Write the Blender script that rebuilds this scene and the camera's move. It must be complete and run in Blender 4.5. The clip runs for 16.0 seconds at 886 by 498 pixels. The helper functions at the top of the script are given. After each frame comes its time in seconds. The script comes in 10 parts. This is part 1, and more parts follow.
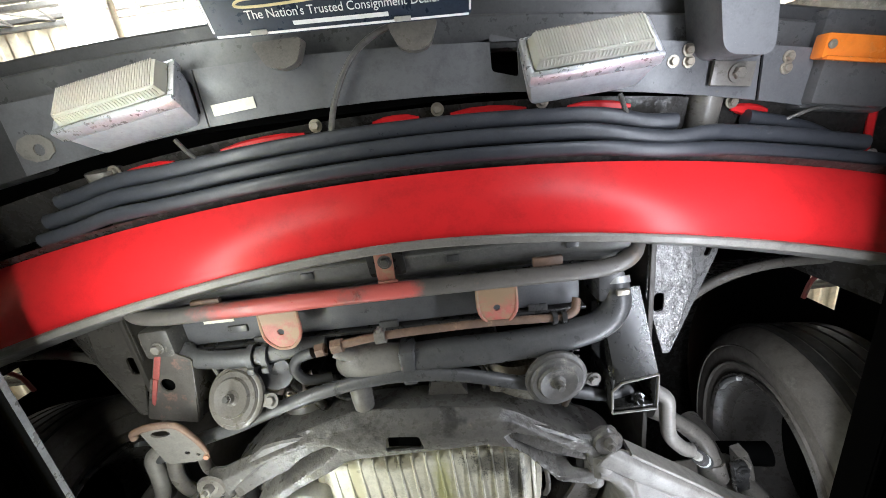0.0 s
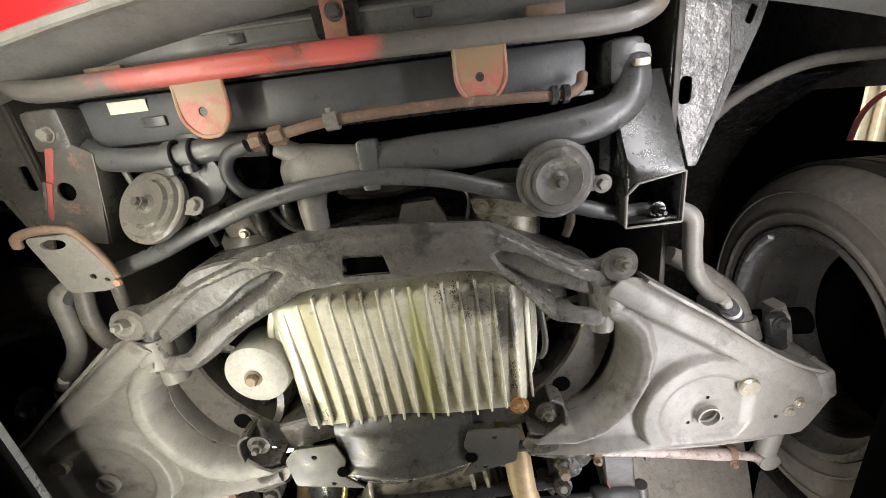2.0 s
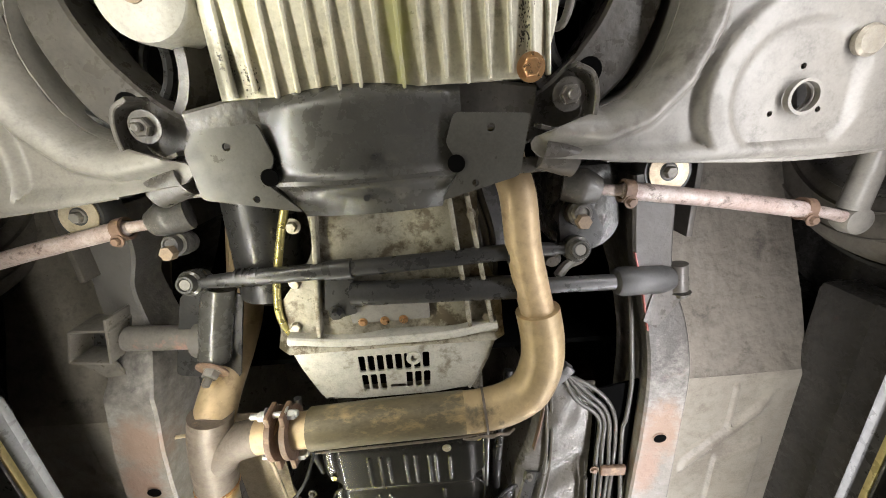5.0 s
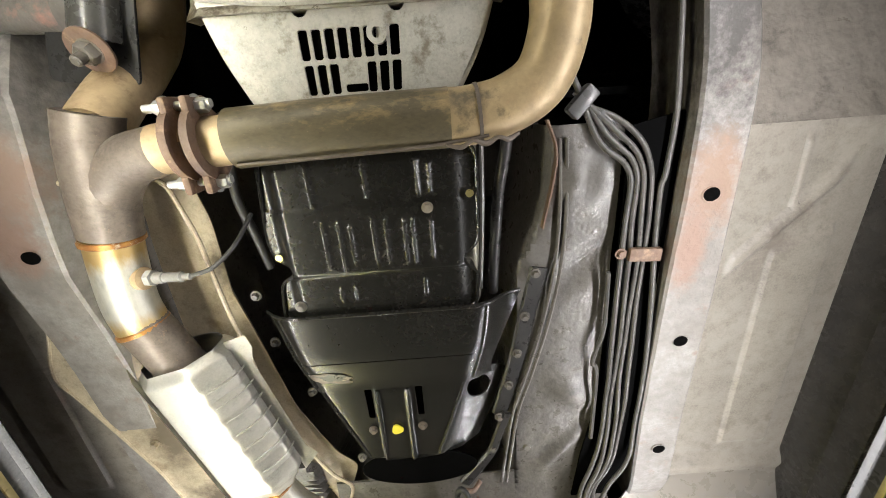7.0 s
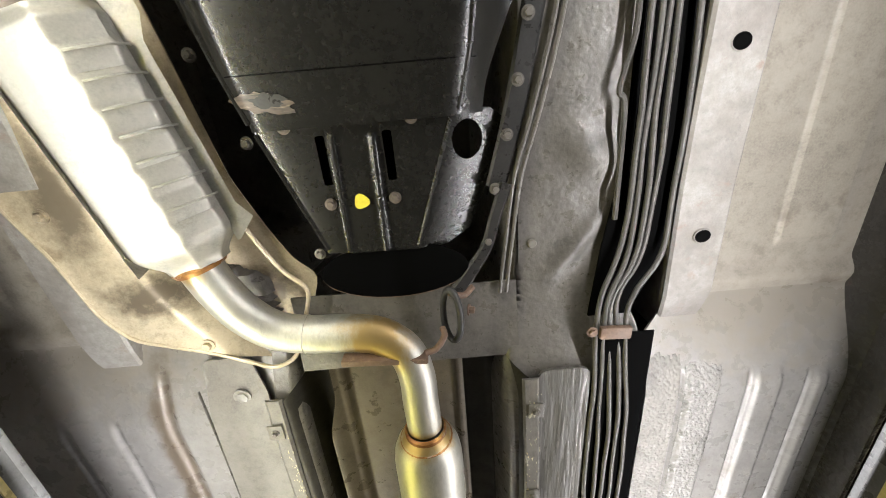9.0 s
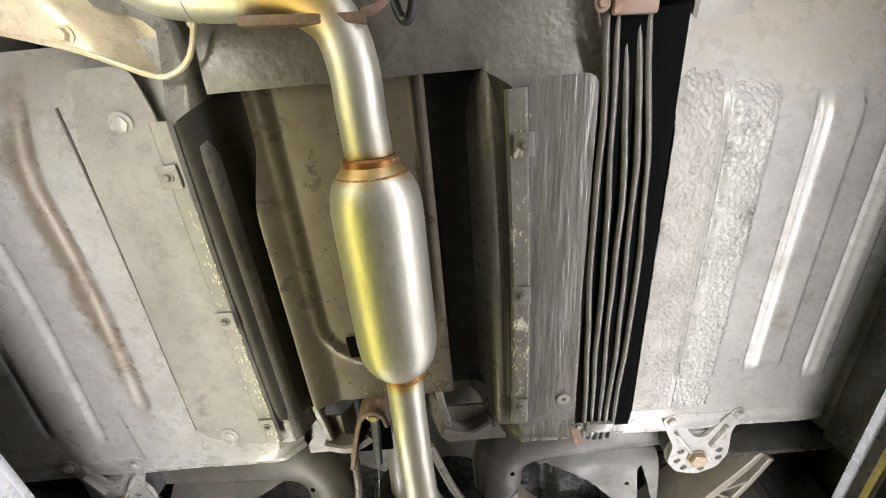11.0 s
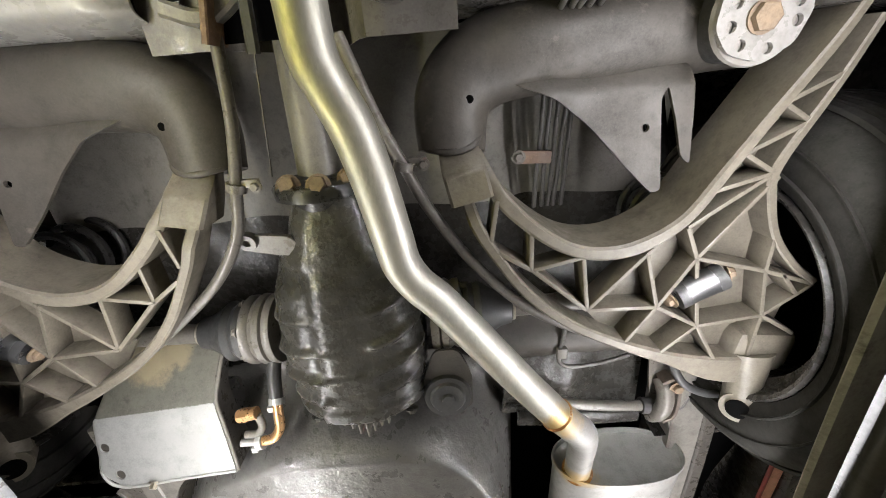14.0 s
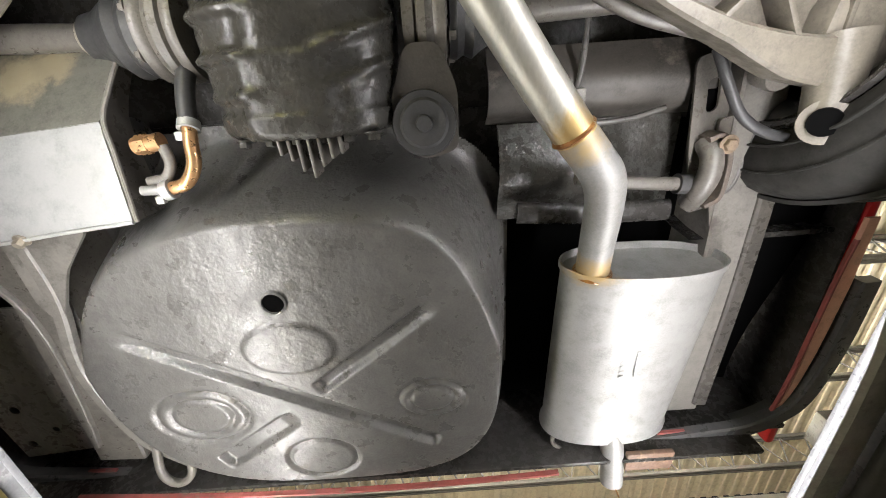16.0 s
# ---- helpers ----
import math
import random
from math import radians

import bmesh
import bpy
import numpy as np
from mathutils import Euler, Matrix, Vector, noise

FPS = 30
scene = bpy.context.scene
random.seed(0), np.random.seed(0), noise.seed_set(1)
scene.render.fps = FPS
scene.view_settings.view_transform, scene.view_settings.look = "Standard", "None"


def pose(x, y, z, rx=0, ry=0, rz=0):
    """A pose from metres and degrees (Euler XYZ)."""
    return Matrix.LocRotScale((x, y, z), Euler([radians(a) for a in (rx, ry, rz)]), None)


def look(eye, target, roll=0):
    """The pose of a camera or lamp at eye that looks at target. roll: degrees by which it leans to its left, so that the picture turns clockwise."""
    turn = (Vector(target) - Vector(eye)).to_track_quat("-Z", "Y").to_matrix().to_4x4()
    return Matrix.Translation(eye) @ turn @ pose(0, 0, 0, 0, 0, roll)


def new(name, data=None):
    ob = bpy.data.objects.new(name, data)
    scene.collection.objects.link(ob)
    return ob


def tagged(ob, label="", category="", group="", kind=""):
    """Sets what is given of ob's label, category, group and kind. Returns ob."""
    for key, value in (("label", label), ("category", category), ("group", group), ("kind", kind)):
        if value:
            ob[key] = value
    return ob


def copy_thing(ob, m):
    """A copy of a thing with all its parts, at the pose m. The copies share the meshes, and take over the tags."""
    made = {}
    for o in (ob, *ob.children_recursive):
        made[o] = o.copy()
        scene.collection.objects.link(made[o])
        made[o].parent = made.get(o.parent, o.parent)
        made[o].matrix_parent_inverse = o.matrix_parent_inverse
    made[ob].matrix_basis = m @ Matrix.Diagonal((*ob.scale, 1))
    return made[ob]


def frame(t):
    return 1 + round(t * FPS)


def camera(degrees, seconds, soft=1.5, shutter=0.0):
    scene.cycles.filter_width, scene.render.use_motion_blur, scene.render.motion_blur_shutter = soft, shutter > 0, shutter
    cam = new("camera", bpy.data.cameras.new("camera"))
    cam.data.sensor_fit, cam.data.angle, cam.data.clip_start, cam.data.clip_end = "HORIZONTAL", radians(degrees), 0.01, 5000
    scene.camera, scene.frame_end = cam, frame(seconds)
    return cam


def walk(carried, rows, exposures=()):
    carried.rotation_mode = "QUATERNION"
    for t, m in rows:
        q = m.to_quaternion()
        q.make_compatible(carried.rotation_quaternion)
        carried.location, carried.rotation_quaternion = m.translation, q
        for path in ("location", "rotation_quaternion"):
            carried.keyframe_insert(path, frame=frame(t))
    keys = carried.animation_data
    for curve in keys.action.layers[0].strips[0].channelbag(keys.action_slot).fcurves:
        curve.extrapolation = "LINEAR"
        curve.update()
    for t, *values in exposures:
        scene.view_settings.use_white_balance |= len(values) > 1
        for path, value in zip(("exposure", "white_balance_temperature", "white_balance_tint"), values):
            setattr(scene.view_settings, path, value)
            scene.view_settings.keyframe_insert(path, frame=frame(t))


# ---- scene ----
cam = camera(99.0, 16.0, soft=0.9)
PATH = [
    (0, (0.13, 0.115, 1.161), (0.084, 0.75, 3.057), -3.3),
    (0.5, (0.121, 0.199, 1.168), (0.074, 0.837, 3.062), -3.4),
    (1, (0.116, 0.293, 1.179), (0.073, 0.967, 3.062), -3.7),
    (1.5, (0.119, 0.377, 1.184), (0.075, 1.053, 3.066), -3.6),
    (2, (0.129, 0.457, 1.191), (0.079, 1.139, 3.07), -3.3),
    (2.5, (0.127, 0.525, 1.194), (0.07, 1.21, 3.072), -2.8),
    (3, (0.108, 0.613, 1.198), (0.049, 1.302, 3.075), -2.5),
    (3.2, (0.097, 0.654, 1.2), (0.041, 1.337, 3.079), -2.6),
    (5.3, (0.092, 1.034, 1.223), (0.091, 1.744, 3.092), -3.9),
    (5.5, (0.091, 1.079, 1.224), (0.089, 1.795, 3.092), -3.7),
    (6, (0.083, 1.199, 1.233), (0.088, 1.929, 3.095), -4.3),
    (6.5, (0.082, 1.306, 1.235), (0.081, 2.039, 3.096), -4.0),
    (7, (0.087, 1.425, 1.24), (0.089, 2.173, 3.095), -4.4),
    (7.5, (0.093, 1.528, 1.244), (0.084, 2.293, 3.092), -4.0),
    (8, (0.094, 1.637, 1.247), (0.073, 2.419, 3.087), -3.4),
    (8.5, (0.093, 1.743, 1.248), (0.068, 2.536, 3.084), -3.3),
    (9, (0.089, 1.853, 1.247), (0.083, 2.632, 3.089), -4.5),
    (9.2, (0.093, 1.902, 1.246), (0.087, 2.678, 3.09), -4.5),
    (11.3, (0.117, 2.355, 1.251), (0.088, 3.158, 3.083), -3.1),
    (11.5, (0.117, 2.402, 1.251), (0.095, 3.206, 3.082), -3.5),
    (12, (0.123, 2.514, 1.247), (0.103, 3.318, 3.078), -3.6),
    (12.5, (0.126, 2.631, 1.246), (0.111, 3.444, 3.074), -4.0),
    (13, (0.131, 2.744, 1.244), (0.117, 3.563, 3.069), -4.3),
    (13.5, (0.142, 2.874, 1.241), (0.132, 3.697, 3.063), -4.5),
    (14, (0.159, 3.011, 1.237), (0.144, 3.833, 3.06), -4.0),
    (14.5, (0.161, 3.14, 1.236), (0.148, 3.972, 3.055), -4.0),
    (15, (0.153, 3.259, 1.234), (0.14, 4.094, 3.051), -3.7),
    (15.5, (0.149, 3.361, 1.232), (0.148, 4.21, 3.042), -4.1),
    (16, (0.152, 3.495, 1.227), (0.156, 4.348, 3.036), -4.1),
]
walk(cam, [(t, look(eye, target, roll)) for t, eye, target, roll in PATH], exposures=[(0.0, 0.0, 5750, 10), (1.2, 0.0, 6250, 12), (3.0, 0.0, 6400, 12), (5.5, 0.08, 6400, 12), (16.0, 0.08, 6400, 12)])

from mathutils.geometry import delaunay_2d_cdt

# ---- world, sun, lights ----
world = bpy.data.worlds.new("world")
scene.world = world
world.use_nodes = True
world.node_tree.nodes["Background"].inputs[0].default_value = (0.75, 0.72, 0.66, 1)
world.node_tree.nodes["Background"].inputs[1].default_value = 0.05


def area(name, m, sx, sy, watts, color):
    lamp = bpy.data.lights.new(name, "AREA")
    lamp.shape, lamp.size, lamp.size_y, lamp.energy, lamp.color = "RECTANGLE", sx, sy, watts, color
    ob = new(name, lamp)
    ob.matrix_world = m
    return ob


# light bars along the inner faces of the two runways, and the tubes under the roof with added uplights
for bx, bz, y0, y1, tint in ((0.582, 1.5035, -0.70, 1.20, (1.0, 0.985, 0.975)), (0.507, 1.5045, 1.20, 2.92, (1.0, 0.985, 0.975)), (0.560, 1.4975, 2.92, 4.55, (1.0, 0.985, 0.975)), (-0.352, 1.492, -0.70, 1.20, (1.0, 0.985, 0.955)), (-0.3145, 1.496, 1.20, 2.20, (1.0, 0.982, 0.94)), (-0.3130, 1.496, 2.20, 3.22, (1.0, 0.985, 0.98)), (-0.3130, 1.496, 3.22, 4.55, (1.0, 0.985, 0.97))):
    side = 1 if bx > 0 else -1
    power = (4.7 if side > 0 else 3.6) * (1.5 if y0 > 3.0 else 1.3 if y0 > 2.5 else 1.12 if y0 > 2.0 else 1.0)
    tilt = 0.26 if y0 < 1 else 0.05 if y0 > 2.5 else -0.26 if y0 > 2 else 0.16
    area("light_bar_lamp", look((bx, (y0 + y1) / 2, bz), (bx - side * tilt, (y0 + y1) / 2, 2.0)), y1 - y0, 0.005, power * (y1 - y0), tint)
    if side < 0:
        reach, glow_ = (0.80, 1.35) if 2 < y0 < 3 else (0.30, 0.25 if y0 > 3 else 0.7)
        area("yellow_bar_lamp", look((bx + 0.012, (y0 + y1) / 2, bz - 0.0135), (bx + reach, (y0 + y1) / 2, 2.0)), y1 - y0, 0.008, glow_ * (y1 - y0), (1.0, 0.92, 0.12))
# Uplights and the unseen tube at (3.3, 6.5) are added to brighten the roof.
for lx, ly in ((-2.23, -1.72), (2.42, 0.33), (-2.26, 4.06), (3.3, 6.5), (0.18, 6.54)):
    area("tube_lamp", pose(lx, ly, 4.21), 0.25, 1.9, 12, (1.0, 0.95, 0.82))
    area("added_roof_uplight", pose(lx, ly, 4.40, 180), 0.28, 1.9, 300, (1.0, 0.95, 0.82))


# ---- materials ----
def surf(name, a, b, rough=0.5, metal=0.0, scale=9.0, fine=140.0, bump=0.25, depth=0.002, dirt=None, dirt_at=0.62, coat=0.0, spread=0.12, stretch=(1, 1, 1), speck=1, gloss=0.5, spots=()):
    """Two tones in large patches, a fine grain in gloss and relief, and stains of a third tone."""
    m = bpy.data.materials.new(name)
    m.use_nodes = True
    nt = m.node_tree
    bsdf = nt.nodes["Principled BSDF"]
    tc, mp, info = nt.nodes.new("ShaderNodeTexCoord"), nt.nodes.new("ShaderNodeMapping"), nt.nodes.new("ShaderNodeObjectInfo")
    mp.inputs["Scale"].default_value = stretch
    nt.links.new(tc.outputs["Object"], mp.inputs["Vector"])
    shift = nt.nodes.new("ShaderNodeVectorMath")
    shift.operation = "MULTIPLY_ADD"
    nt.links.new(info.outputs["Random"], shift.inputs[0])
    shift.inputs[1].default_value = (7, 7, 7)
    nt.links.new(mp.outputs["Vector"], shift.inputs[2])

    def noisy(s, detail, r=0.6):
        n = nt.nodes.new("ShaderNodeTexNoise")
        n.inputs["Scale"].default_value, n.inputs["Detail"].default_value, n.inputs["Roughness"].default_value = s, detail, r
        nt.links.new(shift.outputs[0], n.inputs["Vector"])
        return n.outputs["Fac"]

    def ramp(fac, lo, hi):
        r = nt.nodes.new("ShaderNodeMapRange")
        r.inputs["From Min"].default_value, r.inputs["From Max"].default_value = lo, hi
        nt.links.new(fac, r.inputs["Value"])
        return r.outputs["Result"]

    def mix(fac, x, y):
        n = nt.nodes.new("ShaderNodeMix")
        n.data_type = "RGBA"
        nt.links.new(fac, n.inputs["Factor"])
        for k, v in (("A", x), ("B", y)):
            socket = [s for s in n.inputs if s.name == k and s.type == "RGBA"][0]
            if isinstance(v, tuple):
                socket.default_value = (*v, 1)
            else:
                nt.links.new(v, socket)
        return [o for o in n.outputs if o.type == "RGBA"][0]

    def spot(c, size):
        """A spot of another tone at a place, with the given radii and a ragged soft edge."""
        place, near_, far_, length, edge = (nt.nodes.new(k) for k in ("ShaderNodeNewGeometry", "ShaderNodeVectorMath", "ShaderNodeVectorMath", "ShaderNodeVectorMath", "ShaderNodeMath"))
        near_.operation, far_.operation, length.operation, edge.operation = "SUBTRACT", "DIVIDE", "LENGTH", "MULTIPLY_ADD"
        nt.links.new(place.outputs["Position"], near_.inputs[0])
        near_.inputs[1].default_value = c
        nt.links.new(near_.outputs[0], far_.inputs[0])
        far_.inputs[1].default_value = size
        nt.links.new(far_.outputs[0], length.inputs[0])
        nt.links.new(noisy(scale * 2.5 + 20, 6, 0.7), edge.inputs[0])
        edge.inputs[1].default_value = 1.6
        nt.links.new(length.outputs["Value"], edge.inputs[2])
        return ramp(edge.outputs[0], 2.0, 1.35)

    big, small = noisy(scale, 6), noisy(fine * 2.2, 3)
    mid = noisy(scale * 4.3 + 9, 5, 0.65)
    col = mix(ramp(big, 0.42, 0.60), a, b)
    col = mix(ramp(mid, 0.46, 0.86), col, tuple(c * 0.55 for c in a))
    if bump > 0.1:
        col = mix(ramp(noisy(scale * 7 + 20, 4, 0.7), 0.52, 0.90), col, tuple(c * 0.45 for c in a))
    col = mix(ramp(small, 0.25, 1.1), col, tuple(min(1, c * 1.15 + 0.004) for c in b))
    if bump > 0.1 and speck:
        col = mix(ramp(noisy(fine * 3.5 + 90, 2), 0.70, 0.80), col, tuple(min(0.8, c * 1.5 + 0.03) for c in b))
    if dirt:
        col = mix(ramp(noisy(scale * 1.7 + 3, 8, 0.7), dirt_at - 0.04, dirt_at + 0.07), col, dirt)
    for c, size, tone in spots:
        col = mix(spot(c, size), col, tone)
    nt.links.new(col, bsdf.inputs["Base Color"])
    rr = nt.nodes.new("ShaderNodeMapRange")
    rr.inputs["From Min"].default_value, rr.inputs["From Max"].default_value = 0.3, 0.7
    rr.inputs["To Min"].default_value, rr.inputs["To Max"].default_value = max(0.05, rough - spread * 1.3), min(1, rough + spread * 1.3)
    nt.links.new(mid, rr.inputs["Value"])
    nt.links.new(rr.outputs["Result"], bsdf.inputs["Roughness"])
    bsdf.inputs["Metallic"].default_value = metal
    bsdf.inputs["Specular IOR Level"].default_value = gloss
    bsdf.inputs["Coat Weight"].default_value = coat
    bsdf.inputs["Coat Roughness"].default_value = 0.16
    if bump:
        bp = nt.nodes.new("ShaderNodeBump")
        bp.inputs["Strength"].default_value, bp.inputs["Distance"].default_value = bump * 0.8, depth * 0.35
        rough_sum = nt.nodes.new("ShaderNodeMath")
        rough_sum.operation = "MULTIPLY_ADD"
        nt.links.new(noisy(fine * 0.25, 3), rough_sum.inputs[0])
        rough_sum.inputs[1].default_value = 5.0
        nt.links.new(noisy(fine * 1.6, 3), rough_sum.inputs[2])
        nt.links.new(rough_sum.outputs[0], bp.inputs["Height"])
        nt.links.new(bp.outputs["Normal"], bsdf.inputs["Normal"])
    return m


M = {
    "red": surf("red_paint", (0.56, 0.017, 0.019), (0.51, 0.014, 0.016), 0.33, spread=0.03, coat=0.0, gloss=0.22, bump=0.02, scale=4, dirt=(0.42, 0.02, 0.02), dirt_at=0.72),
    "undercoat": surf("undercoat", (0.044, 0.040, 0.036), (0.080, 0.073, 0.064), 0.32, bump=0.5, depth=0.003, fine=85, dirt=(0.14, 0.125, 0.105), dirt_at=0.66, speck=0),
    "tunnel_grey": surf("grey_tunnel_undercoat", (0.072, 0.066, 0.057), (0.112, 0.103, 0.090), 0.36, bump=0.6, depth=0.004, fine=75, dirt=(0.05, 0.046, 0.040), dirt_at=0.62, speck=0),
    "undercoat_black": surf("undercoat_black", (0.018, 0.017, 0.016), (0.038, 0.035, 0.032), 0.26, bump=0.6, depth=0.004, fine=90, speck=0, dirt=(0.09, 0.083, 0.075), dirt_at=0.70, gloss=0.3),
    "floor": surf("grey_floor_paint", (0.213, 0.190, 0.157), (0.272, 0.247, 0.208), 0.44, bump=0.35, depth=0.002, scale=5, dirt=(0.165, 0.142, 0.117), dirt_at=0.60, speck=0),
    "floor_rear": surf("silver_floor_paint", (0.20, 0.192, 0.182), (0.265, 0.254, 0.241), 0.32, metal=0.12, bump=0.3, depth=0.003, scale=4, fine=80, dirt=(0.15, 0.134, 0.115), dirt_at=0.64, speck=0, spots=(((0.62, 2.16, 1.78), (0.34, 0.17, 0.2), (0.238, 0.216, 0.182)), ((-0.62, 2.16, 1.78), (0.34, 0.17, 0.2), (0.238, 0.216, 0.182)), ((-0.417, 2.48, 1.745), (0.022, 0.30, 0.1), (0.13, 0.105, 0.08)))),
    "sparkle": surf("wet_black_stone_guard", (0.165, 0.158, 0.147), (0.22, 0.212, 0.198), 0.34, bump=1.0, depth=0.006, scale=8, fine=110, dirt=(0.06, 0.057, 0.052), dirt_at=0.60, speck=0),
    "toe": surf("brown_grey_toe_coating", (0.160, 0.142, 0.118), (0.205, 0.184, 0.155), 0.42, bump=0.7, depth=0.006, scale=5, fine=70, dirt=(0.07, 0.062, 0.053), dirt_at=0.6, speck=0),
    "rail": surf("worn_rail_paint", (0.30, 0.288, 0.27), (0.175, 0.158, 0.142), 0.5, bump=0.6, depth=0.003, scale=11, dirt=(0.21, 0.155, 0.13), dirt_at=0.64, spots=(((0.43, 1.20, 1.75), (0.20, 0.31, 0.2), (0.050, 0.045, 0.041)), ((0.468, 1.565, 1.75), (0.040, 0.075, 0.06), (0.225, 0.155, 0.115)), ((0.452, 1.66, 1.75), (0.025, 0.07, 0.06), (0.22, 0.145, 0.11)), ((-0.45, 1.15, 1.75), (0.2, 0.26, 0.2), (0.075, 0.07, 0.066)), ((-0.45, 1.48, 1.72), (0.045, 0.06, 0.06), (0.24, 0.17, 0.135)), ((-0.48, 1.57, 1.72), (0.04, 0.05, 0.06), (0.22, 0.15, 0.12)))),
    "rail_dark": surf("dark_rail_paint", (0.13, 0.119, 0.107), (0.07, 0.063, 0.056), 0.45, bump=0.6, depth=0.003, dirt=(0.24, 0.13, 0.105), dirt_at=0.63),
    "dusty": surf("dusty_steel", (0.128, 0.119, 0.105), (0.175, 0.164, 0.146), 0.46, bump=0.2, depth=0.002, scale=6, speck=0, dirt=(0.085, 0.077, 0.066), dirt_at=0.62),
    "dusty_dark": surf("dusty_dark_steel", (0.085, 0.077, 0.067), (0.135, 0.124, 0.108), 0.36, bump=0.3, depth=0.002, dirt=(0.20, 0.178, 0.148), dirt_at=0.66),
    "arm_cast": surf("dusty_cast_arm", (0.100, 0.088, 0.068), (0.140, 0.124, 0.098), 0.46, bump=0.4, depth=0.0015, dirt=(0.085, 0.074, 0.058), dirt_at=0.60),
    "black": surf("black_paint", (0.014, 0.014, 0.014), (0.028, 0.027, 0.026), 0.33, bump=0.25, dirt=(0.07, 0.065, 0.058), dirt_at=0.66),
    "black_gloss": surf("black_gloss_paint", (0.0085, 0.0083, 0.0072), (0.0125, 0.012, 0.0105), 0.24, bump=0.0, scale=5, spread=0.005, fine=60, gloss=0.42),
    "plastic": surf("black_plastic", (0.05, 0.05, 0.051), (0.075, 0.074, 0.073), 0.36, bump=0.15, dirt=(0.12, 0.115, 0.105), dirt_at=0.66),
    "rubber": surf("black_rubber", (0.028, 0.028, 0.029), (0.045, 0.044, 0.043), 0.48, bump=0.2, dirt=(0.11, 0.10, 0.09), dirt_at=0.66),
    "seal": surf("rubber_seal", (0.022, 0.024, 0.030), (0.035, 0.037, 0.043), 0.42, bump=0.15, dirt=(0.13, 0.13, 0.13), dirt_at=0.70),
    "tyre": surf("tyre_rubber", (0.068, 0.060, 0.050), (0.098, 0.087, 0.073), 0.66, bump=0.3, dirt=(0.15, 0.14, 0.12), dirt_at=0.64),
    # Darker copy of the tyre rubber that paints shade on rear tyres and treads.
    "tyre_shaded": surf("shaded_tyre_rubber", (0.014, 0.0135, 0.012), (0.024, 0.023, 0.021), 0.6, bump=0.3, dirt=(0.045, 0.042, 0.036), dirt_at=0.66, gloss=0.12),
    # The two yellow spots paint reflected yellow light; the dark ones are oil.
    "pan": surf("oil_pan_aluminium", (0.56, 0.53, 0.42), (0.64, 0.615, 0.51), 0.42, metal=0.3, bump=0.3, scale=9, dirt=(0.30, 0.275, 0.20), dirt_at=0.64, spots=(((0.058, 0.83, 1.70), (0.020, 0.14, 0.1), (0.46, 0.45, 0.24)), ((-0.11, 0.78, 1.70), (0.012, 0.12, 0.1), (0.49, 0.46, 0.30)), ((0.16, 0.735, 1.70), (0.055, 0.035, 0.1), (0.16, 0.15, 0.12)), ((0.20, 0.78, 1.70), (0.02, 0.06, 0.1), (0.10, 0.095, 0.08)), ((-0.15, 0.92, 1.70), (0.03, 0.04, 0.1), (0.20, 0.19, 0.15)), ((-0.03, 0.715, 1.70), (0.05, 0.02, 0.1), (0.27, 0.25, 0.18)))),
    "alu": surf("dirty_aluminium", (0.26, 0.238, 0.18), (0.345, 0.322, 0.262), 0.40, metal=0.35, bump=0.35, scale=12, dirt=(0.10, 0.08, 0.052), dirt_at=0.53),
    "alu_white": surf("pale_aluminium", (0.41, 0.397, 0.355), (0.49, 0.476, 0.43), 0.42, metal=0.25, bump=0.25, scale=11, dirt=(0.21, 0.188, 0.145), dirt_at=0.58),
    "steel": surf("stainless_pipe", (0.50, 0.49, 0.43), (0.57, 0.56, 0.50), 0.47, metal=0.85, bump=0.08, scale=6, spread=0.06, stretch=(1, 0.35, 1), spots=(((0.0335, 2.366, 1.706), (0.07, 0.02, 0.08), (0.46, 0.33, 0.14)), ((0.0335, 2.68, 1.706), (0.07, 0.02, 0.08), (0.46, 0.33, 0.14)), ((0.33, 3.575, 1.73), (0.035, 0.035, 0.08), (0.46, 0.33, 0.14)), ((-0.337, 1.57, 1.711), (0.07, 0.03, 0.08), (0.46, 0.33, 0.14)), ((-0.345, 1.695, 1.711), (0.07, 0.025, 0.08), (0.46, 0.33, 0.14)), ((-0.02, 2.19, 1.715), (0.055, 0.055, 0.08), (0.46, 0.33, 0.14)), ((-0.245, 2.05, 1.72), (0.02, 0.02, 0.08), (0.46, 0.33, 0.14)))),
    "muffler": surf("aluminised_steel", (0.235, 0.23, 0.219), (0.28, 0.275, 0.264), 0.56, metal=0.45, bump=0.06, scale=5, spread=0.08, spots=(((0.34, 3.59, 1.735), (0.035, 0.03, 0.05), (0.36, 0.27, 0.14)), ((0.405, 3.81, 1.785), (0.06, 0.028, 0.05), (0.34, 0.24, 0.11)))),
    "weld": surf("heat_tinted_weld", (0.42, 0.22, 0.05), (0.24, 0.10, 0.035), 0.42, metal=0.6, bump=0.6, scale=40, dirt=(0.55, 0.5, 0.42), dirt_at=0.6),
    "foil": surf("heat_shield_foil", (0.42, 0.41, 0.37), (0.48, 0.47, 0.425), 0.46, metal=0.75, bump=0.10, scale=7, spread=0.08),
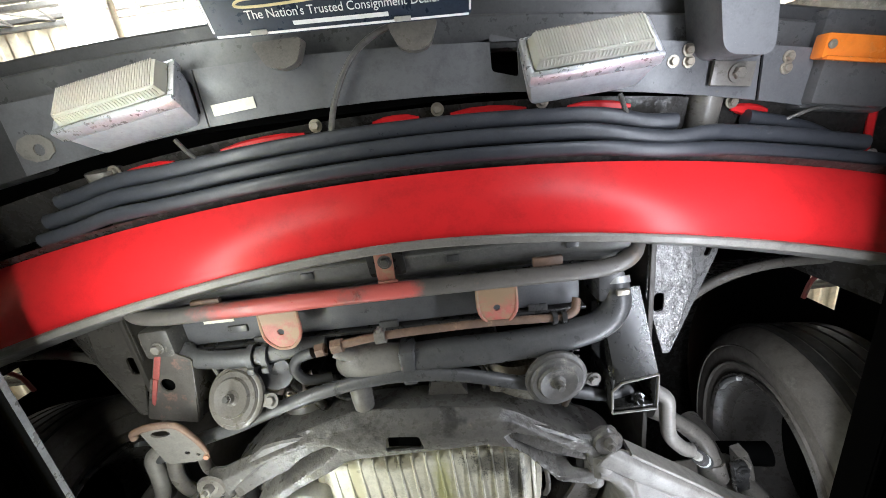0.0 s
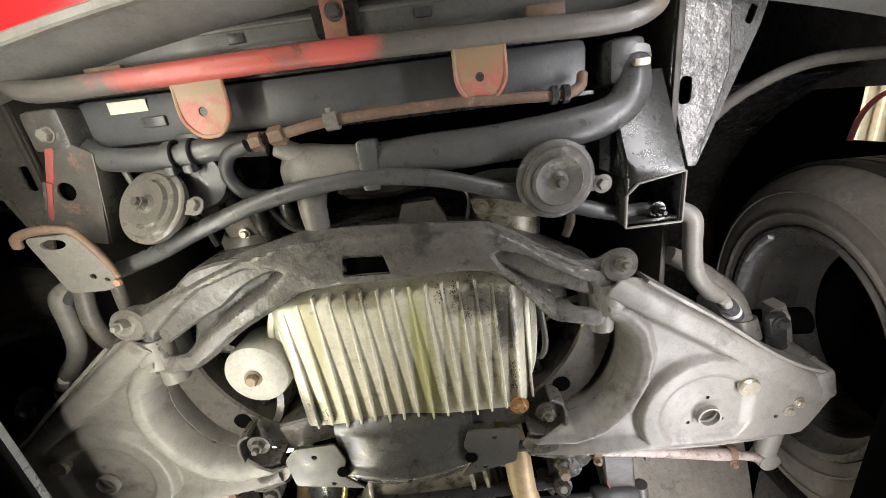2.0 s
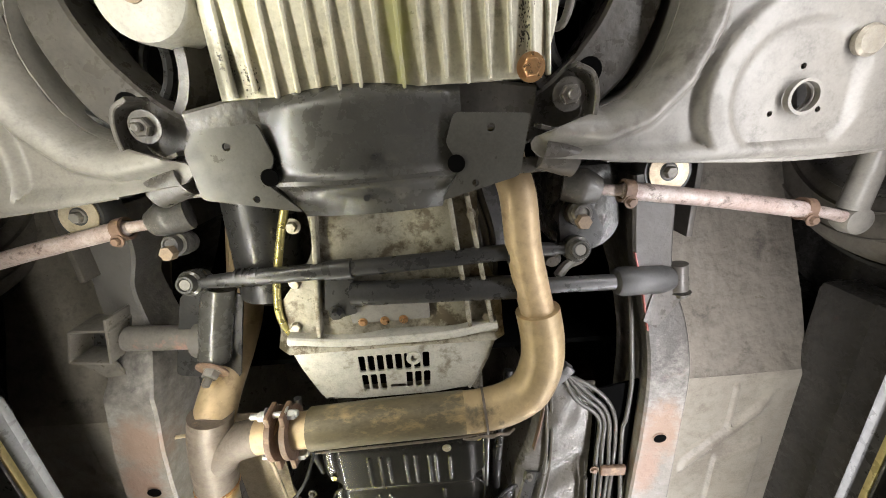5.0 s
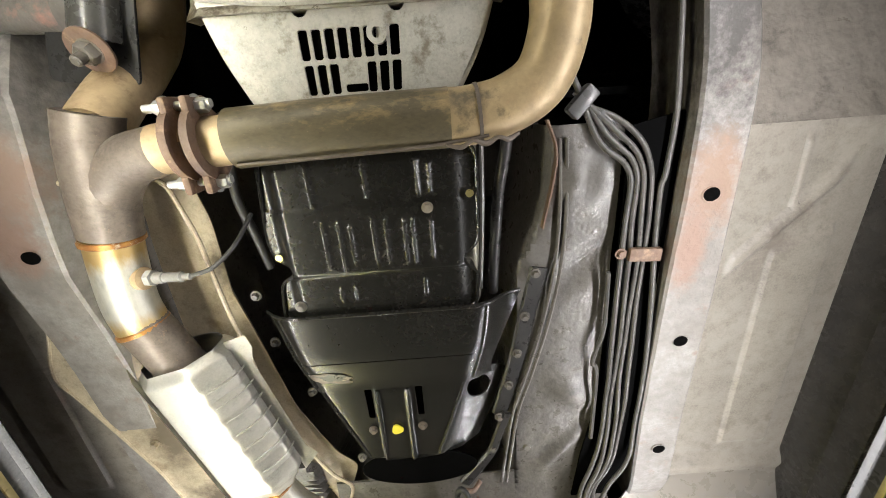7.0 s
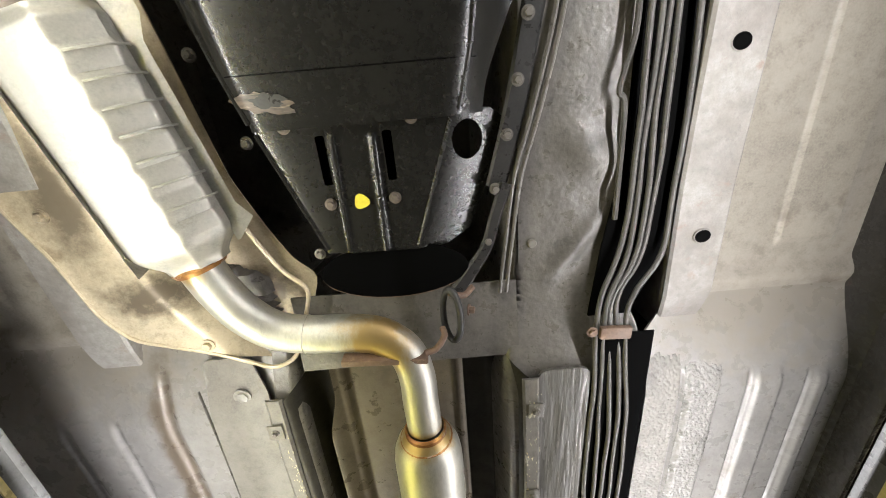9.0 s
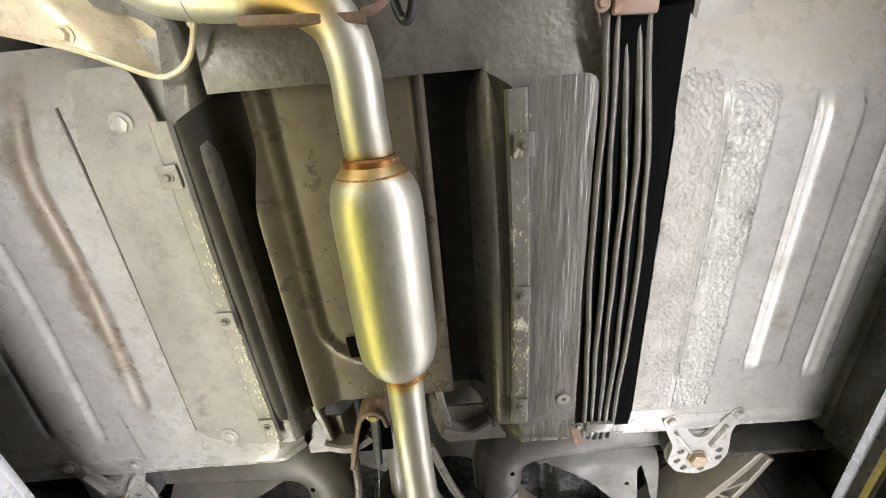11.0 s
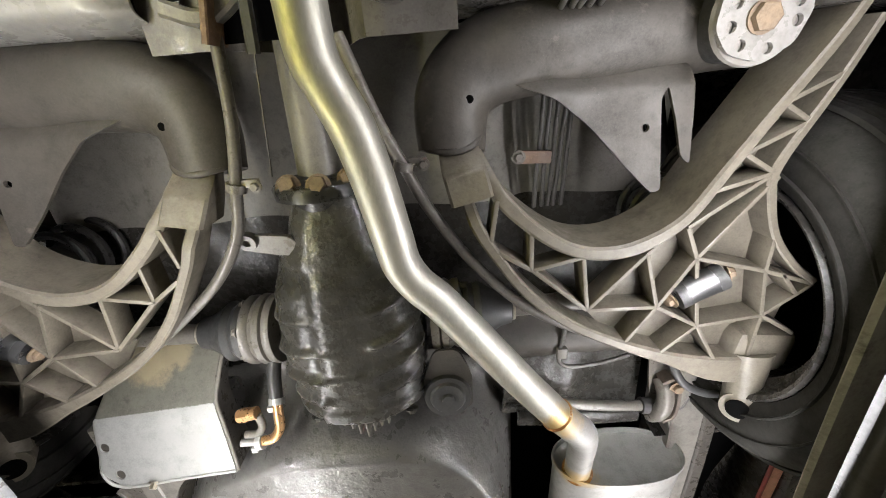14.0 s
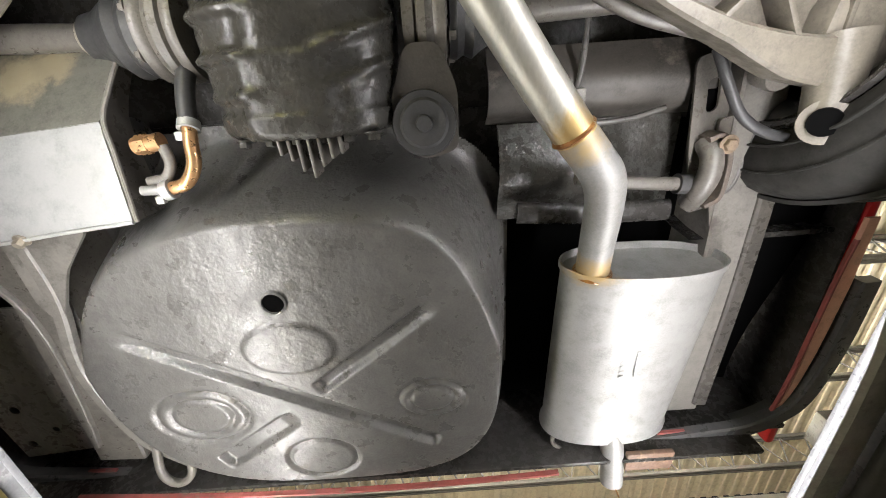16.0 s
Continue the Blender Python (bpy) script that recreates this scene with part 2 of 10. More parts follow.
    "shield": surf("sooty_beige_heat_shield", (0.42, 0.35, 0.24), (0.50, 0.43, 0.315), 0.46, metal=0.3, bump=0.2, scale=6, dirt=(0.28, 0.225, 0.15), dirt_at=0.60, spots=(((-0.465, 1.80, 1.76), (0.06, 0.035, 0.06), (0.15, 0.12, 0.085)), ((-0.425, 1.95, 1.76), (0.035, 0.09, 0.06), (0.17, 0.14, 0.10)), ((-0.36, 2.11, 1.78), (0.07, 0.04, 0.06), (0.13, 0.105, 0.075)), ((-0.275, 1.66, 1.77), (0.03, 0.06, 0.06), (0.12, 0.095, 0.065)), ((-0.20, 2.14, 1.78), (0.06, 0.06, 0.06), (0.13, 0.105, 0.08)))),
    "shield_dark": surf("dark_heat_shield", (0.018, 0.0165, 0.0135), (0.032, 0.029, 0.024), 0.5, metal=0.0, bump=0.15, scale=7, dirt=(0.055, 0.049, 0.038), dirt_at=0.66, gloss=0.2),
    "shield_brown": surf("oily_brown_heat_shield", (0.080, 0.066, 0.048), (0.118, 0.099, 0.073), 0.36, metal=0.35, bump=0.15, scale=5, dirt=(0.07, 0.055, 0.042), dirt_at=0.58),
    # The yellow tone paints the lamp's yellow light onto pale flakes.
    "flake": surf("loose_paint_flakes", (0.44, 0.40, 0.26), (0.54, 0.50, 0.36), 0.5, bump=0.4, scale=60, dirt=(0.45, 0.36, 0.14), dirt_at=0.55),
    # Pale salmon puts strong lamp light on the fender edge into its colour.
    "overlit_salmon": surf("overlit_salmon_edge", (0.74, 0.40, 0.28), (0.78, 0.44, 0.31), 0.5, bump=0.1, scale=12, dirt=(0.45, 0.16, 0.10), dirt_at=0.66),
    "scraped": surf("streaky_scraped_metal", (0.03, 0.027, 0.023), (0.12, 0.092, 0.070), 0.42, bump=0.4, scale=46, dirt=(0.24, 0.19, 0.14), dirt_at=0.60, stretch=(0.25, 1.6, 1)),
    "oil_soot": surf("oil_soot", (0.03, 0.028, 0.024), (0.07, 0.065, 0.055), 0.45, bump=0.3, scale=40, dirt=(0.14, 0.13, 0.10), dirt_at=0.6),
    "carrier": surf("oily_brown_grey_carrier", (0.034, 0.030, 0.025), (0.060, 0.053, 0.045), 0.52, bump=0.3, depth=0.002, scale=5, dirt=(0.15, 0.133, 0.108), dirt_at=0.64),
    "flaking": surf("dark_metal_with_flaking_paint", (0.075, 0.07, 0.06), (0.12, 0.112, 0.098), 0.42, bump=0.5, scale=26, dirt=(0.50, 0.47, 0.37), dirt_at=0.60, stretch=(1, 0.5, 1)),
    "brushed_black": surf("brushed_black_coating", (0.055, 0.053, 0.047), (0.115, 0.109, 0.097), 0.30, bump=1.0, depth=0.003, scale=16, fine=110, dirt=(0.14, 0.13, 0.115), dirt_at=0.68, stretch=(1, 0.10, 1), speck=0),
    "rust": surf("rusty_steel", (0.175, 0.105, 0.068), (0.115, 0.074, 0.052), 0.6, bump=0.6, scale=22, dirt=(0.27, 0.175, 0.11), dirt_at=0.6),
    "exhaust_old": surf("baked_exhaust_shield", (0.48, 0.36, 0.20), (0.30, 0.225, 0.125), 0.46, metal=0.3, bump=0.3, scale=7, dirt=(0.13, 0.105, 0.065), dirt_at=0.60, stretch=(1, 1, 1)),
    "exhaust_tan": surf("tan_exhaust_steel", (0.46, 0.345, 0.20), (0.36, 0.265, 0.155), 0.5, metal=0.3, bump=0.25, scale=9, dirt=(0.20, 0.13, 0.07), dirt_at=0.64),
    "exhaust_brown": surf("brown_exhaust_steel", (0.105, 0.086, 0.072), (0.145, 0.118, 0.096), 0.5, metal=0.3, bump=0.35, scale=14, dirt=(0.36, 0.24, 0.15), dirt_at=0.66),
    "red_rust": surf("red_primer_and_rust", (0.44, 0.115, 0.10), (0.32, 0.13, 0.09), 0.5, bump=0.3, scale=13, dirt=(0.30, 0.20, 0.12), dirt_at=0.52, spots=(((-0.175, 0.385, 1.733), (0.05, 0.018, 0.05), (0.24, 0.165, 0.10)), ((0.195, 0.395, 1.733), (0.05, 0.025, 0.05), (0.25, 0.17, 0.10)))),
    "tube_red": surf("faded_red_tube", (0.135, 0.122, 0.108), (0.095, 0.088, 0.08), 0.4, bump=0.35, scale=6, dirt=(0.17, 0.13, 0.10), dirt_at=0.62, spots=(((-0.14, 0.360, 1.725), (0.15, 0.05, 0.03), (0.42, 0.08, 0.066)), ((0.02, 0.362, 1.725), (0.05, 0.05, 0.03), (0.48, 0.10, 0.085)))),
    "horn": surf("weathered_horn", (0.045, 0.043, 0.04), (0.08, 0.074, 0.066), 0.42, bump=0.5, scale=16, dirt=(0.20, 0.185, 0.16), dirt_at=0.6),
    "chrome": surf("pitted_chrome", (0.70, 0.71, 0.74), (0.60, 0.61, 0.64), 0.34, metal=0.7, bump=0.1, scale=20, dirt=(0.75, 0.75, 0.74), dirt_at=0.68),
    "lamp_silver": surf("pitted_silver_lamp", (0.40, 0.405, 0.42), (0.32, 0.325, 0.345), 0.42, metal=0.25, bump=0.12, scale=14, dirt=(0.80, 0.80, 0.79), dirt_at=0.69),
    "bumper_grey": surf("grey_black_bumper_steel", (0.075, 0.075, 0.079), (0.10, 0.10, 0.104), 0.42, bump=0.2, scale=4, dirt=(0.15, 0.15, 0.15), dirt_at=0.70),
    "strut_silver": surf("glossy_mottled_strut", (0.26, 0.254, 0.248), (0.14, 0.137, 0.133), 0.30, metal=0.4, bump=1.0, depth=0.004, scale=18, fine=170, dirt=(0.10, 0.095, 0.09), dirt_at=0.60),
    "beam": surf("oily_dark_casting", (0.062, 0.058, 0.052), (0.115, 0.108, 0.097), 0.32, bump=0.8, depth=0.003, scale=9, fine=130, dirt=(0.035, 0.033, 0.03), dirt_at=0.58),
    "bolt": surf("zinc_bolt", (0.42, 0.39, 0.33), (0.33, 0.29, 0.23), 0.42, metal=0.7, bump=0.2, scale=40),
    "bolt_rust": surf("rusty_bolt", (0.24, 0.175, 0.115), (0.18, 0.135, 0.095), 0.6, metal=0.3, bump=0.4, scale=50),
    "brass": surf("gold_zinc_tube", (0.58, 0.50, 0.20), (0.46, 0.40, 0.17), 0.32, metal=0.8, bump=0.1, scale=15),
    "led_strip": surf("yellowed_light_strip", (0.62, 0.53, 0.26), (0.52, 0.44, 0.20), 0.35, metal=0.3, bump=0.2, scale=12, dirt=(0.22, 0.19, 0.10), dirt_at=0.63),
    "copper": surf("copper_fitting", (0.58, 0.33, 0.16), (0.45, 0.27, 0.13), 0.35, metal=0.8, bump=0.15, scale=25),
    "white_part": surf("white_cap", (0.40, 0.39, 0.355), (0.34, 0.327, 0.29), 0.42, bump=0.15, scale=30, dirt=(0.36, 0.34, 0.3), dirt_at=0.64),
    "label": surf("pale_label", (0.72, 0.69, 0.58), (0.62, 0.6, 0.5), 0.55, bump=0.05, scale=30),
    "orange_lens": surf("orange_lens", (0.72, 0.20, 0.02), (0.64, 0.16, 0.015), 0.18, bump=0.1, coat=0.6),
    "yellow": surf("yellow_paint", (0.72, 0.62, 0.05), (0.66, 0.55, 0.04), 0.5, bump=0.1),
    "plate_blue": surf("dark_blue_plate", (0.012, 0.02, 0.035), (0.02, 0.028, 0.045), 0.35, bump=0.03),
    "plate_white": surf("white_print", (0.78, 0.78, 0.76), (0.72, 0.72, 0.70), 0.4, bump=0.0),
    "plate_gold": surf("gold_print", (0.70, 0.60, 0.32), (0.62, 0.52, 0.28), 0.4, bump=0.0),
    "concrete": surf("concrete", (0.075, 0.072, 0.069), (0.105, 0.10, 0.096), 0.5, bump=0.3, scale=1.5, fine=30, depth=0.004),
    "ceiling": surf("beige_roof_deck", (0.76, 0.69, 0.54), (0.82, 0.75, 0.59), 0.7, bump=0.1, scale=0.7, fine=8),
    "wall": surf("shop_wall", (0.60, 0.57, 0.51), (0.67, 0.64, 0.58), 0.8, bump=0.1, scale=0.8, fine=12),
    "truss": surf("grey_joist_paint", (0.16, 0.155, 0.15), (0.2, 0.195, 0.19), 0.6, bump=0.1),
    "lift_grey": surf("scuffed_grey_lift_steel", (0.26, 0.255, 0.24), (0.36, 0.352, 0.33), 0.45, metal=0.2, bump=0.3, scale=9, dirt=(0.12, 0.115, 0.105), dirt_at=0.60),
    "lift": surf("dark_lift_steel", (0.045, 0.045, 0.047), (0.075, 0.075, 0.075), 0.33, metal=0.3, bump=0.3, scale=7, dirt=(0.16, 0.155, 0.15), dirt_at=0.68),
    "red_faded": surf("faded_red_edge", (0.36, 0.085, 0.075), (0.28, 0.075, 0.065), 0.5, bump=0.2, scale=12, dirt=(0.20, 0.12, 0.10), dirt_at=0.6),
    "silver": surf("silver_cover", (0.38, 0.38, 0.37), (0.44, 0.44, 0.425), 0.46, metal=0.5, bump=0.05, scale=5, spread=0.08),
    "diff": surf("oily_casting", (0.026, 0.025, 0.022), (0.048, 0.045, 0.039), 0.27, bump=0.6, depth=0.004, scale=9, fine=110, dirt=(0.10, 0.094, 0.078), dirt_at=0.66, speck=0),
    "well": surf("grey_black_well_coating", (0.064, 0.061, 0.057), (0.118, 0.114, 0.107), 0.35, metal=0.15, bump=0.35, depth=0.006, scale=4, fine=130, dirt=(0.085, 0.08, 0.073), dirt_at=0.60, gloss=0.6, speck=0),
    "guide_grey": surf("grey_black_moulding", (0.10, 0.097, 0.09), (0.14, 0.136, 0.127), 0.45, bump=0.15, scale=5, dirt=(0.06, 0.057, 0.052), dirt_at=0.62, speck=0),
    "plate_grey": surf("oily_grey_plate", (0.042, 0.040, 0.034), (0.066, 0.063, 0.055), 0.38, metal=0.1, bump=0.08, scale=7, dirt=(0.05, 0.047, 0.04), dirt_at=0.66, speck=0),
    "hump_black": surf("smooth_oily_black", (0.035, 0.034, 0.031), (0.055, 0.053, 0.048), 0.28, bump=0.08, scale=6, dirt=(0.10, 0.095, 0.082), dirt_at=0.66),
    "exhaust_sooty": surf("sooty_exhaust_shield", (0.075, 0.064, 0.042), (0.12, 0.098, 0.058), 0.44, metal=0.2, bump=0.3, scale=8, dirt=(0.30, 0.22, 0.11), dirt_at=0.60, stretch=(0.5, 1, 1)),
    "pump_front": surf("olive_soiled_steel", (0.11, 0.107, 0.088), (0.155, 0.15, 0.125), 0.42, metal=0.3, bump=0.12, scale=8, dirt=(0.06, 0.057, 0.048), dirt_at=0.64, spots=(((-0.43, 3.47, 1.83), (0.05, 0.035, 0.06), (0.40, 0.34, 0.22)), ((-0.38, 3.455, 1.84), (0.035, 0.025, 0.06), (0.34, 0.29, 0.19)))),
    "rod_scuffed": surf("scuffed_pink_primed_rod", (0.24, 0.175, 0.155), (0.36, 0.30, 0.275), 0.36, bump=0.3, scale=34, dirt=(0.10, 0.074, 0.064), dirt_at=0.60),
    "steel_dark": surf("dark_polished_steel", (0.15, 0.15, 0.155), (0.22, 0.22, 0.225), 0.3, metal=0.9, bump=0.03, scale=10, spread=0.03),
    "line": surf("brake_line", (0.05, 0.048, 0.044), (0.085, 0.08, 0.073), 0.38, bump=0.2, scale=30),
}


def clear(name, color, rough=0.08):
    m = bpy.data.materials.new(name)
    m.use_nodes = True
    b = m.node_tree.nodes["Principled BSDF"]
    b.inputs["Base Color"].default_value = (*color, 1)
    b.inputs["Roughness"].default_value = rough
    b.inputs["Transmission Weight"].default_value = 0.35
    b.inputs["IOR"].default_value = 1.45
    return m


# Near-black without gloss that stands in for shade in holes, gaps and hollows.
def blackened(name):
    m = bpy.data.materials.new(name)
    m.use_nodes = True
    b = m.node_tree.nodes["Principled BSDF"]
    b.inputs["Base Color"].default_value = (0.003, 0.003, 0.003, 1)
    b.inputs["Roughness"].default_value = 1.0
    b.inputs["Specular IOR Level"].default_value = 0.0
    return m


M["shade_black"] = blackened("near_black_shade")
M["lens"] = clear("clear_lens", (0.66, 0.645, 0.55), 0.14)


def glow(name, color, strength):
    m = bpy.data.materials.new(name)
    m.use_nodes = True
    b = m.node_tree.nodes["Principled BSDF"]
    b.inputs["Base Color"].default_value = (*color, 1)
    b.inputs["Emission Color"].default_value = (*color, 1)
    b.inputs["Emission Strength"].default_value = strength
    return m


M["tube_glow"] = glow("tube_glow", (1.0, 0.95, 0.80), 14.0)


# ---- mesh helpers ----
spots = {}


def thing(name, at, label, category, group="", kind=""):
    ob = new(name)
    ob.empty_display_size = 0.05
    ob.location = at
    spots[ob.name] = Vector(at)
    return tagged(ob, label, category, group, kind)


def part(name, bm, material, parent=None, label="", smooth=40, kind=""):
    """Links a bmesh as one mesh object, with its origin in its middle, under a thing or a part."""
    bmesh.ops.recalc_face_normals(bm, faces=bm.faces)
    lo = Vector([min(v.co[k] for v in bm.verts) for k in range(3)])
    hi = Vector([max(v.co[k] for v in bm.verts) for k in range(3)])
    mid = (lo + hi) / 2
    bmesh.ops.translate(bm, verts=bm.verts, vec=-mid)
    me = bpy.data.meshes.new(name)
    bm.to_mesh(me)
    bm.free()
    me.materials.append(M[material])
    me.polygons.foreach_set("use_smooth", [True] * len(me.polygons))
    me.set_sharp_from_angle(angle=radians(smooth))
    ob = new(name, me)
    ob.location = mid
    spots[ob.name] = mid
    if parent:
        ob.parent = parent
        ob.location = mid - spots[parent.name]
    return tagged(ob, label, kind=kind) if (label or kind) else ob


def lone(name, bm, material, label, category, group="", kind=""):
    return tagged(part(name, bm, material), label, category, group, kind)


def join(*bms):
    out = bms[0]
    for b in bms[1:]:
        me = bpy.data.meshes.new("tmp")
        b.to_mesh(me)
        b.free()
        out.from_mesh(me)
        bpy.data.meshes.remove(me)
    return out


def moved(bm, m):
    bmesh.ops.transform(bm, matrix=m, verts=bm.verts)
    return bm


def box(c, s, rz=0.0, bev=0.003, rx=0.0, ry=0.0):
    bm = bmesh.new()
    bmesh.ops.create_cube(bm, size=1)
    bmesh.ops.scale(bm, vec=s, verts=bm.verts)
    if bev:
        bmesh.ops.bevel(bm, geom=bm.edges[:], offset=min(bev, min(s) * 0.45), segments=2, affect="EDGES", profile=0.5)
    return moved(bm, pose(*c, rx, ry, rz))


def spline(pts, per=8):
    """Catmull-Rom points through pts."""
    p = [Vector(q) for q in pts]
    if len(p) < 3 or per < 2:
        return p
    p = [2 * p[0] - p[1]] + p + [2 * p[-1] - p[-2]]
    out = []
    for k in range(1, len(p) - 2):
        for j in range(per):
            t = j / per
            a, b, c, d = p[k - 1], p[k], p[k + 1], p[k + 2]
            out.append(0.5 * (2 * b + (c - a) * t + (2 * a - 5 * b + 4 * c - d) * t * t + (3 * b - a - 3 * c + d) * t**3))
    out.append(p[-2])
    return out


def tube(pts, r, seg=14, per=8, squash=1.0):
    """A pipe along pts; r is one radius or a list, one for each of pts. squash flattens it in z."""
    rs = [r] * len(pts) if isinstance(r, (int, float)) else list(r)
    line = spline(pts, per)
    n = len(line)
    radii = list(np.interp(np.linspace(0, len(pts) - 1, n), range(len(pts)), rs))
    bm, rings = bmesh.new(), []
    side = None
    for k, q in enumerate(line):
        d = (line[min(k + 1, n - 1)] - line[max(k - 1, 0)]).normalized()
        if side is None:
            side = d.orthogonal().normalized()
        side = (side - d * side.dot(d)).normalized()
        up = d.cross(side)
        ring = []
        for j in range(seg):
            a = 2 * math.pi * j / seg
            o = (side * math.cos(a) + up * math.sin(a)) * radii[k]
            o.z *= squash
            ring.append(bm.verts.new(q + o))
        rings.append(ring)
    for a, b in zip(rings, rings[1:]):
        for j in range(seg):
            bm.faces.new((a[j], a[(j + 1) % seg], b[(j + 1) % seg], b[j]))
    bm.faces.new(rings[0][::-1])
    bm.faces.new(rings[-1])
    return bm


def lathe(profile, at, axis=(0, 0, 1), seg=28):
    """Turns (radius, height) pairs round an axis through at; a profile that ends near its first radius makes an open ring."""
    bm, rings = bmesh.new(), []
    for r, h in profile:
        rings.append([bm.verts.new((max(r, 1e-4) * math.cos(2 * math.pi * j / seg), max(r, 1e-4) * math.sin(2 * math.pi * j / seg), h)) for j in range(seg)])
    for a, b in zip(rings, rings[1:]):
        for j in range(seg):
            bm.faces.new((a[j], a[(j + 1) % seg], b[(j + 1) % seg], b[j]))
    r0, r1 = profile[0][0], profile[-1][0]
    if len(profile) > 3 and min(r0, r1) > 1e-3 and abs(r0 - r1) < 0.13 * max(r0, r1):
        for j in range(seg):
            bm.faces.new((rings[-1][j], rings[-1][(j + 1) % seg], rings[0][(j + 1) % seg], rings[0][j]))
    else:
        bm.faces.new(rings[0][::-1])
        bm.faces.new(rings[-1])
    turn = Vector(axis).to_track_quat("Z", "Y").to_matrix().to_4x4()
    return moved(bm, Matrix.Translation(at) @ turn)


def ring_of(c, r, n=16, squash=1.0, turn=0.0):
    return [(c[0] + r * math.cos(2 * math.pi * k / n + turn), c[1] + r * squash * math.sin(2 * math.pi * k / n + turn)) for k in range(n)]


def rounded(pts, r, n=4):
    """The outline with its corners rounded."""
    out = []
    m = len(pts)
    for k in range(m):
        a, b, c = Vector(pts[k - 1]), Vector(pts[k]), Vector(pts[(k + 1) % m])
        rr = min(r, (a - b).length * 0.45, (c - b).length * 0.45)
        p, q = b + (a - b).normalized() * rr, b + (c - b).normalized() * rr
        for j in range(n + 1):
            t = j / n
            out.append(tuple((1 - t) ** 2 * p + 2 * t * (1 - t) * b + t * t * q))
    return out


def inside(p, loop):
    hit = False
    for (xa, ya), (xb, yb) in zip(loop, loop[1:] + loop[:1]):
        if (ya > p[1]) != (yb > p[1]) and p[0] < xa + (p[1] - ya) / (yb - ya) * (xb - xa):
            hit = not hit
    return hit


def mosaic(outline, holes, z, step):
    """The outline filled with even triangles, for sheets that are pressed into relief."""
    loops = [[tuple(p) for p in lp] for lp in [outline, *holes]]
    pts, edges = [], []
    for lp in loops:
        base = len(pts)
        pts += [Vector(p) for p in lp]
        edges += [(base + k, base + (k + 1) % len(lp)) for k in range(len(lp))]
    xs_, ys_ = [p[0] for p in loops[0]], [p[1] for p in loops[0]]
    y, odd = min(ys_) + step / 2, 0
    while y < max(ys_):
        x = min(xs_) + step * (0.5 + 0.5 * odd)
        while x < max(xs_):
            if inside((x, y), loops[0]) and not any(inside((x, y), lp) for lp in loops[1:]):
                pts.append(Vector((x, y)))
            x += step
        y, odd = y + step * 0.87, 1 - odd
    vs, _, fs, _, _, _ = delaunay_2d_cdt(pts, edges, [], 0, 1e-6)
    bm = bmesh.new()
    bv = [bm.verts.new((v[0], v[1], z)) for v in vs]
    for f in fs:
        c = sum((vs[k] for k in f), Vector((0, 0))) / len(f)
        if inside(c, loops[0]) and not any(inside(c, lp) for lp in loops[1:]):
            bm.faces.new([bv[k] for k in f])
    for v in [v for v in bm.verts if not v.link_faces]:
        bm.verts.remove(v)
    return bm


def plate(outline, z0, z1, holes=(), lean=None, cuts=0):
    """A flat sheet of that outline from z0 up to z1 with holes; lean(x, y) adds height, on a mesh that cuts makes finer."""
    bm = bmesh.new()
    edges = []
    for loop in [outline, *holes]:
        vs = [bm.verts.new((x, y, z0)) for x, y in loop]
        edges += [bm.edges.new((vs[k], vs[(k + 1) % len(vs)])) for k in range(len(vs))]
    if cuts:
        bm.free()
        bm = mosaic(outline, holes, z0, 0.03 / cuts)
    else:
        bmesh.ops.triangle_fill(bm, use_beauty=True, use_dissolve=False, edges=edges)
    got = bmesh.ops.extrude_face_region(bm, geom=bm.faces[:])
    for v in [g for g in got["geom"] if isinstance(g, bmesh.types.BMVert)]:
        v.co.z = z1
    if lean:
        for v in bm.verts:
            v.co.z += lean(v.co.x, v.co.y)
    return bm


def sheet(x0, x1, y0, y1, nx, ny, height, thick=0.004):
    """A pressed panel: a grid whose height is a function of x and y, given thickness upwards."""
    bm = bmesh.new()
    rows = []
    for lift in (0, thick):
        rows.append([[None] * (nx + 1) for _ in range(ny + 1)])
        for j in range(ny + 1):
            for k in range(nx + 1):
                u, v = k / nx, j / ny
                xa = x0(y0 + (y1 - y0) * v) if callable(x0) else x0
                xb = x1(y0 + (y1 - y0) * v) if callable(x1) else x1
                x, y = xa + (xb - xa) * u, y0 + (y1 - y0) * v
                rows[-1][j][k] = bm.verts.new((x, y, height(x, y) + lift))
    for g in rows:
        for j in range(ny):
            for k in range(nx):
                bm.faces.new((g[j][k], g[j][k + 1], g[j + 1][k + 1], g[j + 1][k]))
    a, b = rows
    rim = [(0, k) for k in range(nx)] + [(j, nx) for j in range(ny)] + [(ny, k) for k in range(nx, 0, -1)] + [(j, 0) for j in range(ny, 0, -1)]
    for s, t in zip(rim, rim[1:] + rim[:1]):
        bm.faces.new((a[s[0]][s[1]], a[t[0]][t[1]], b[t[0]][t[1]], b[s[0]][s[1]]))
    return bm


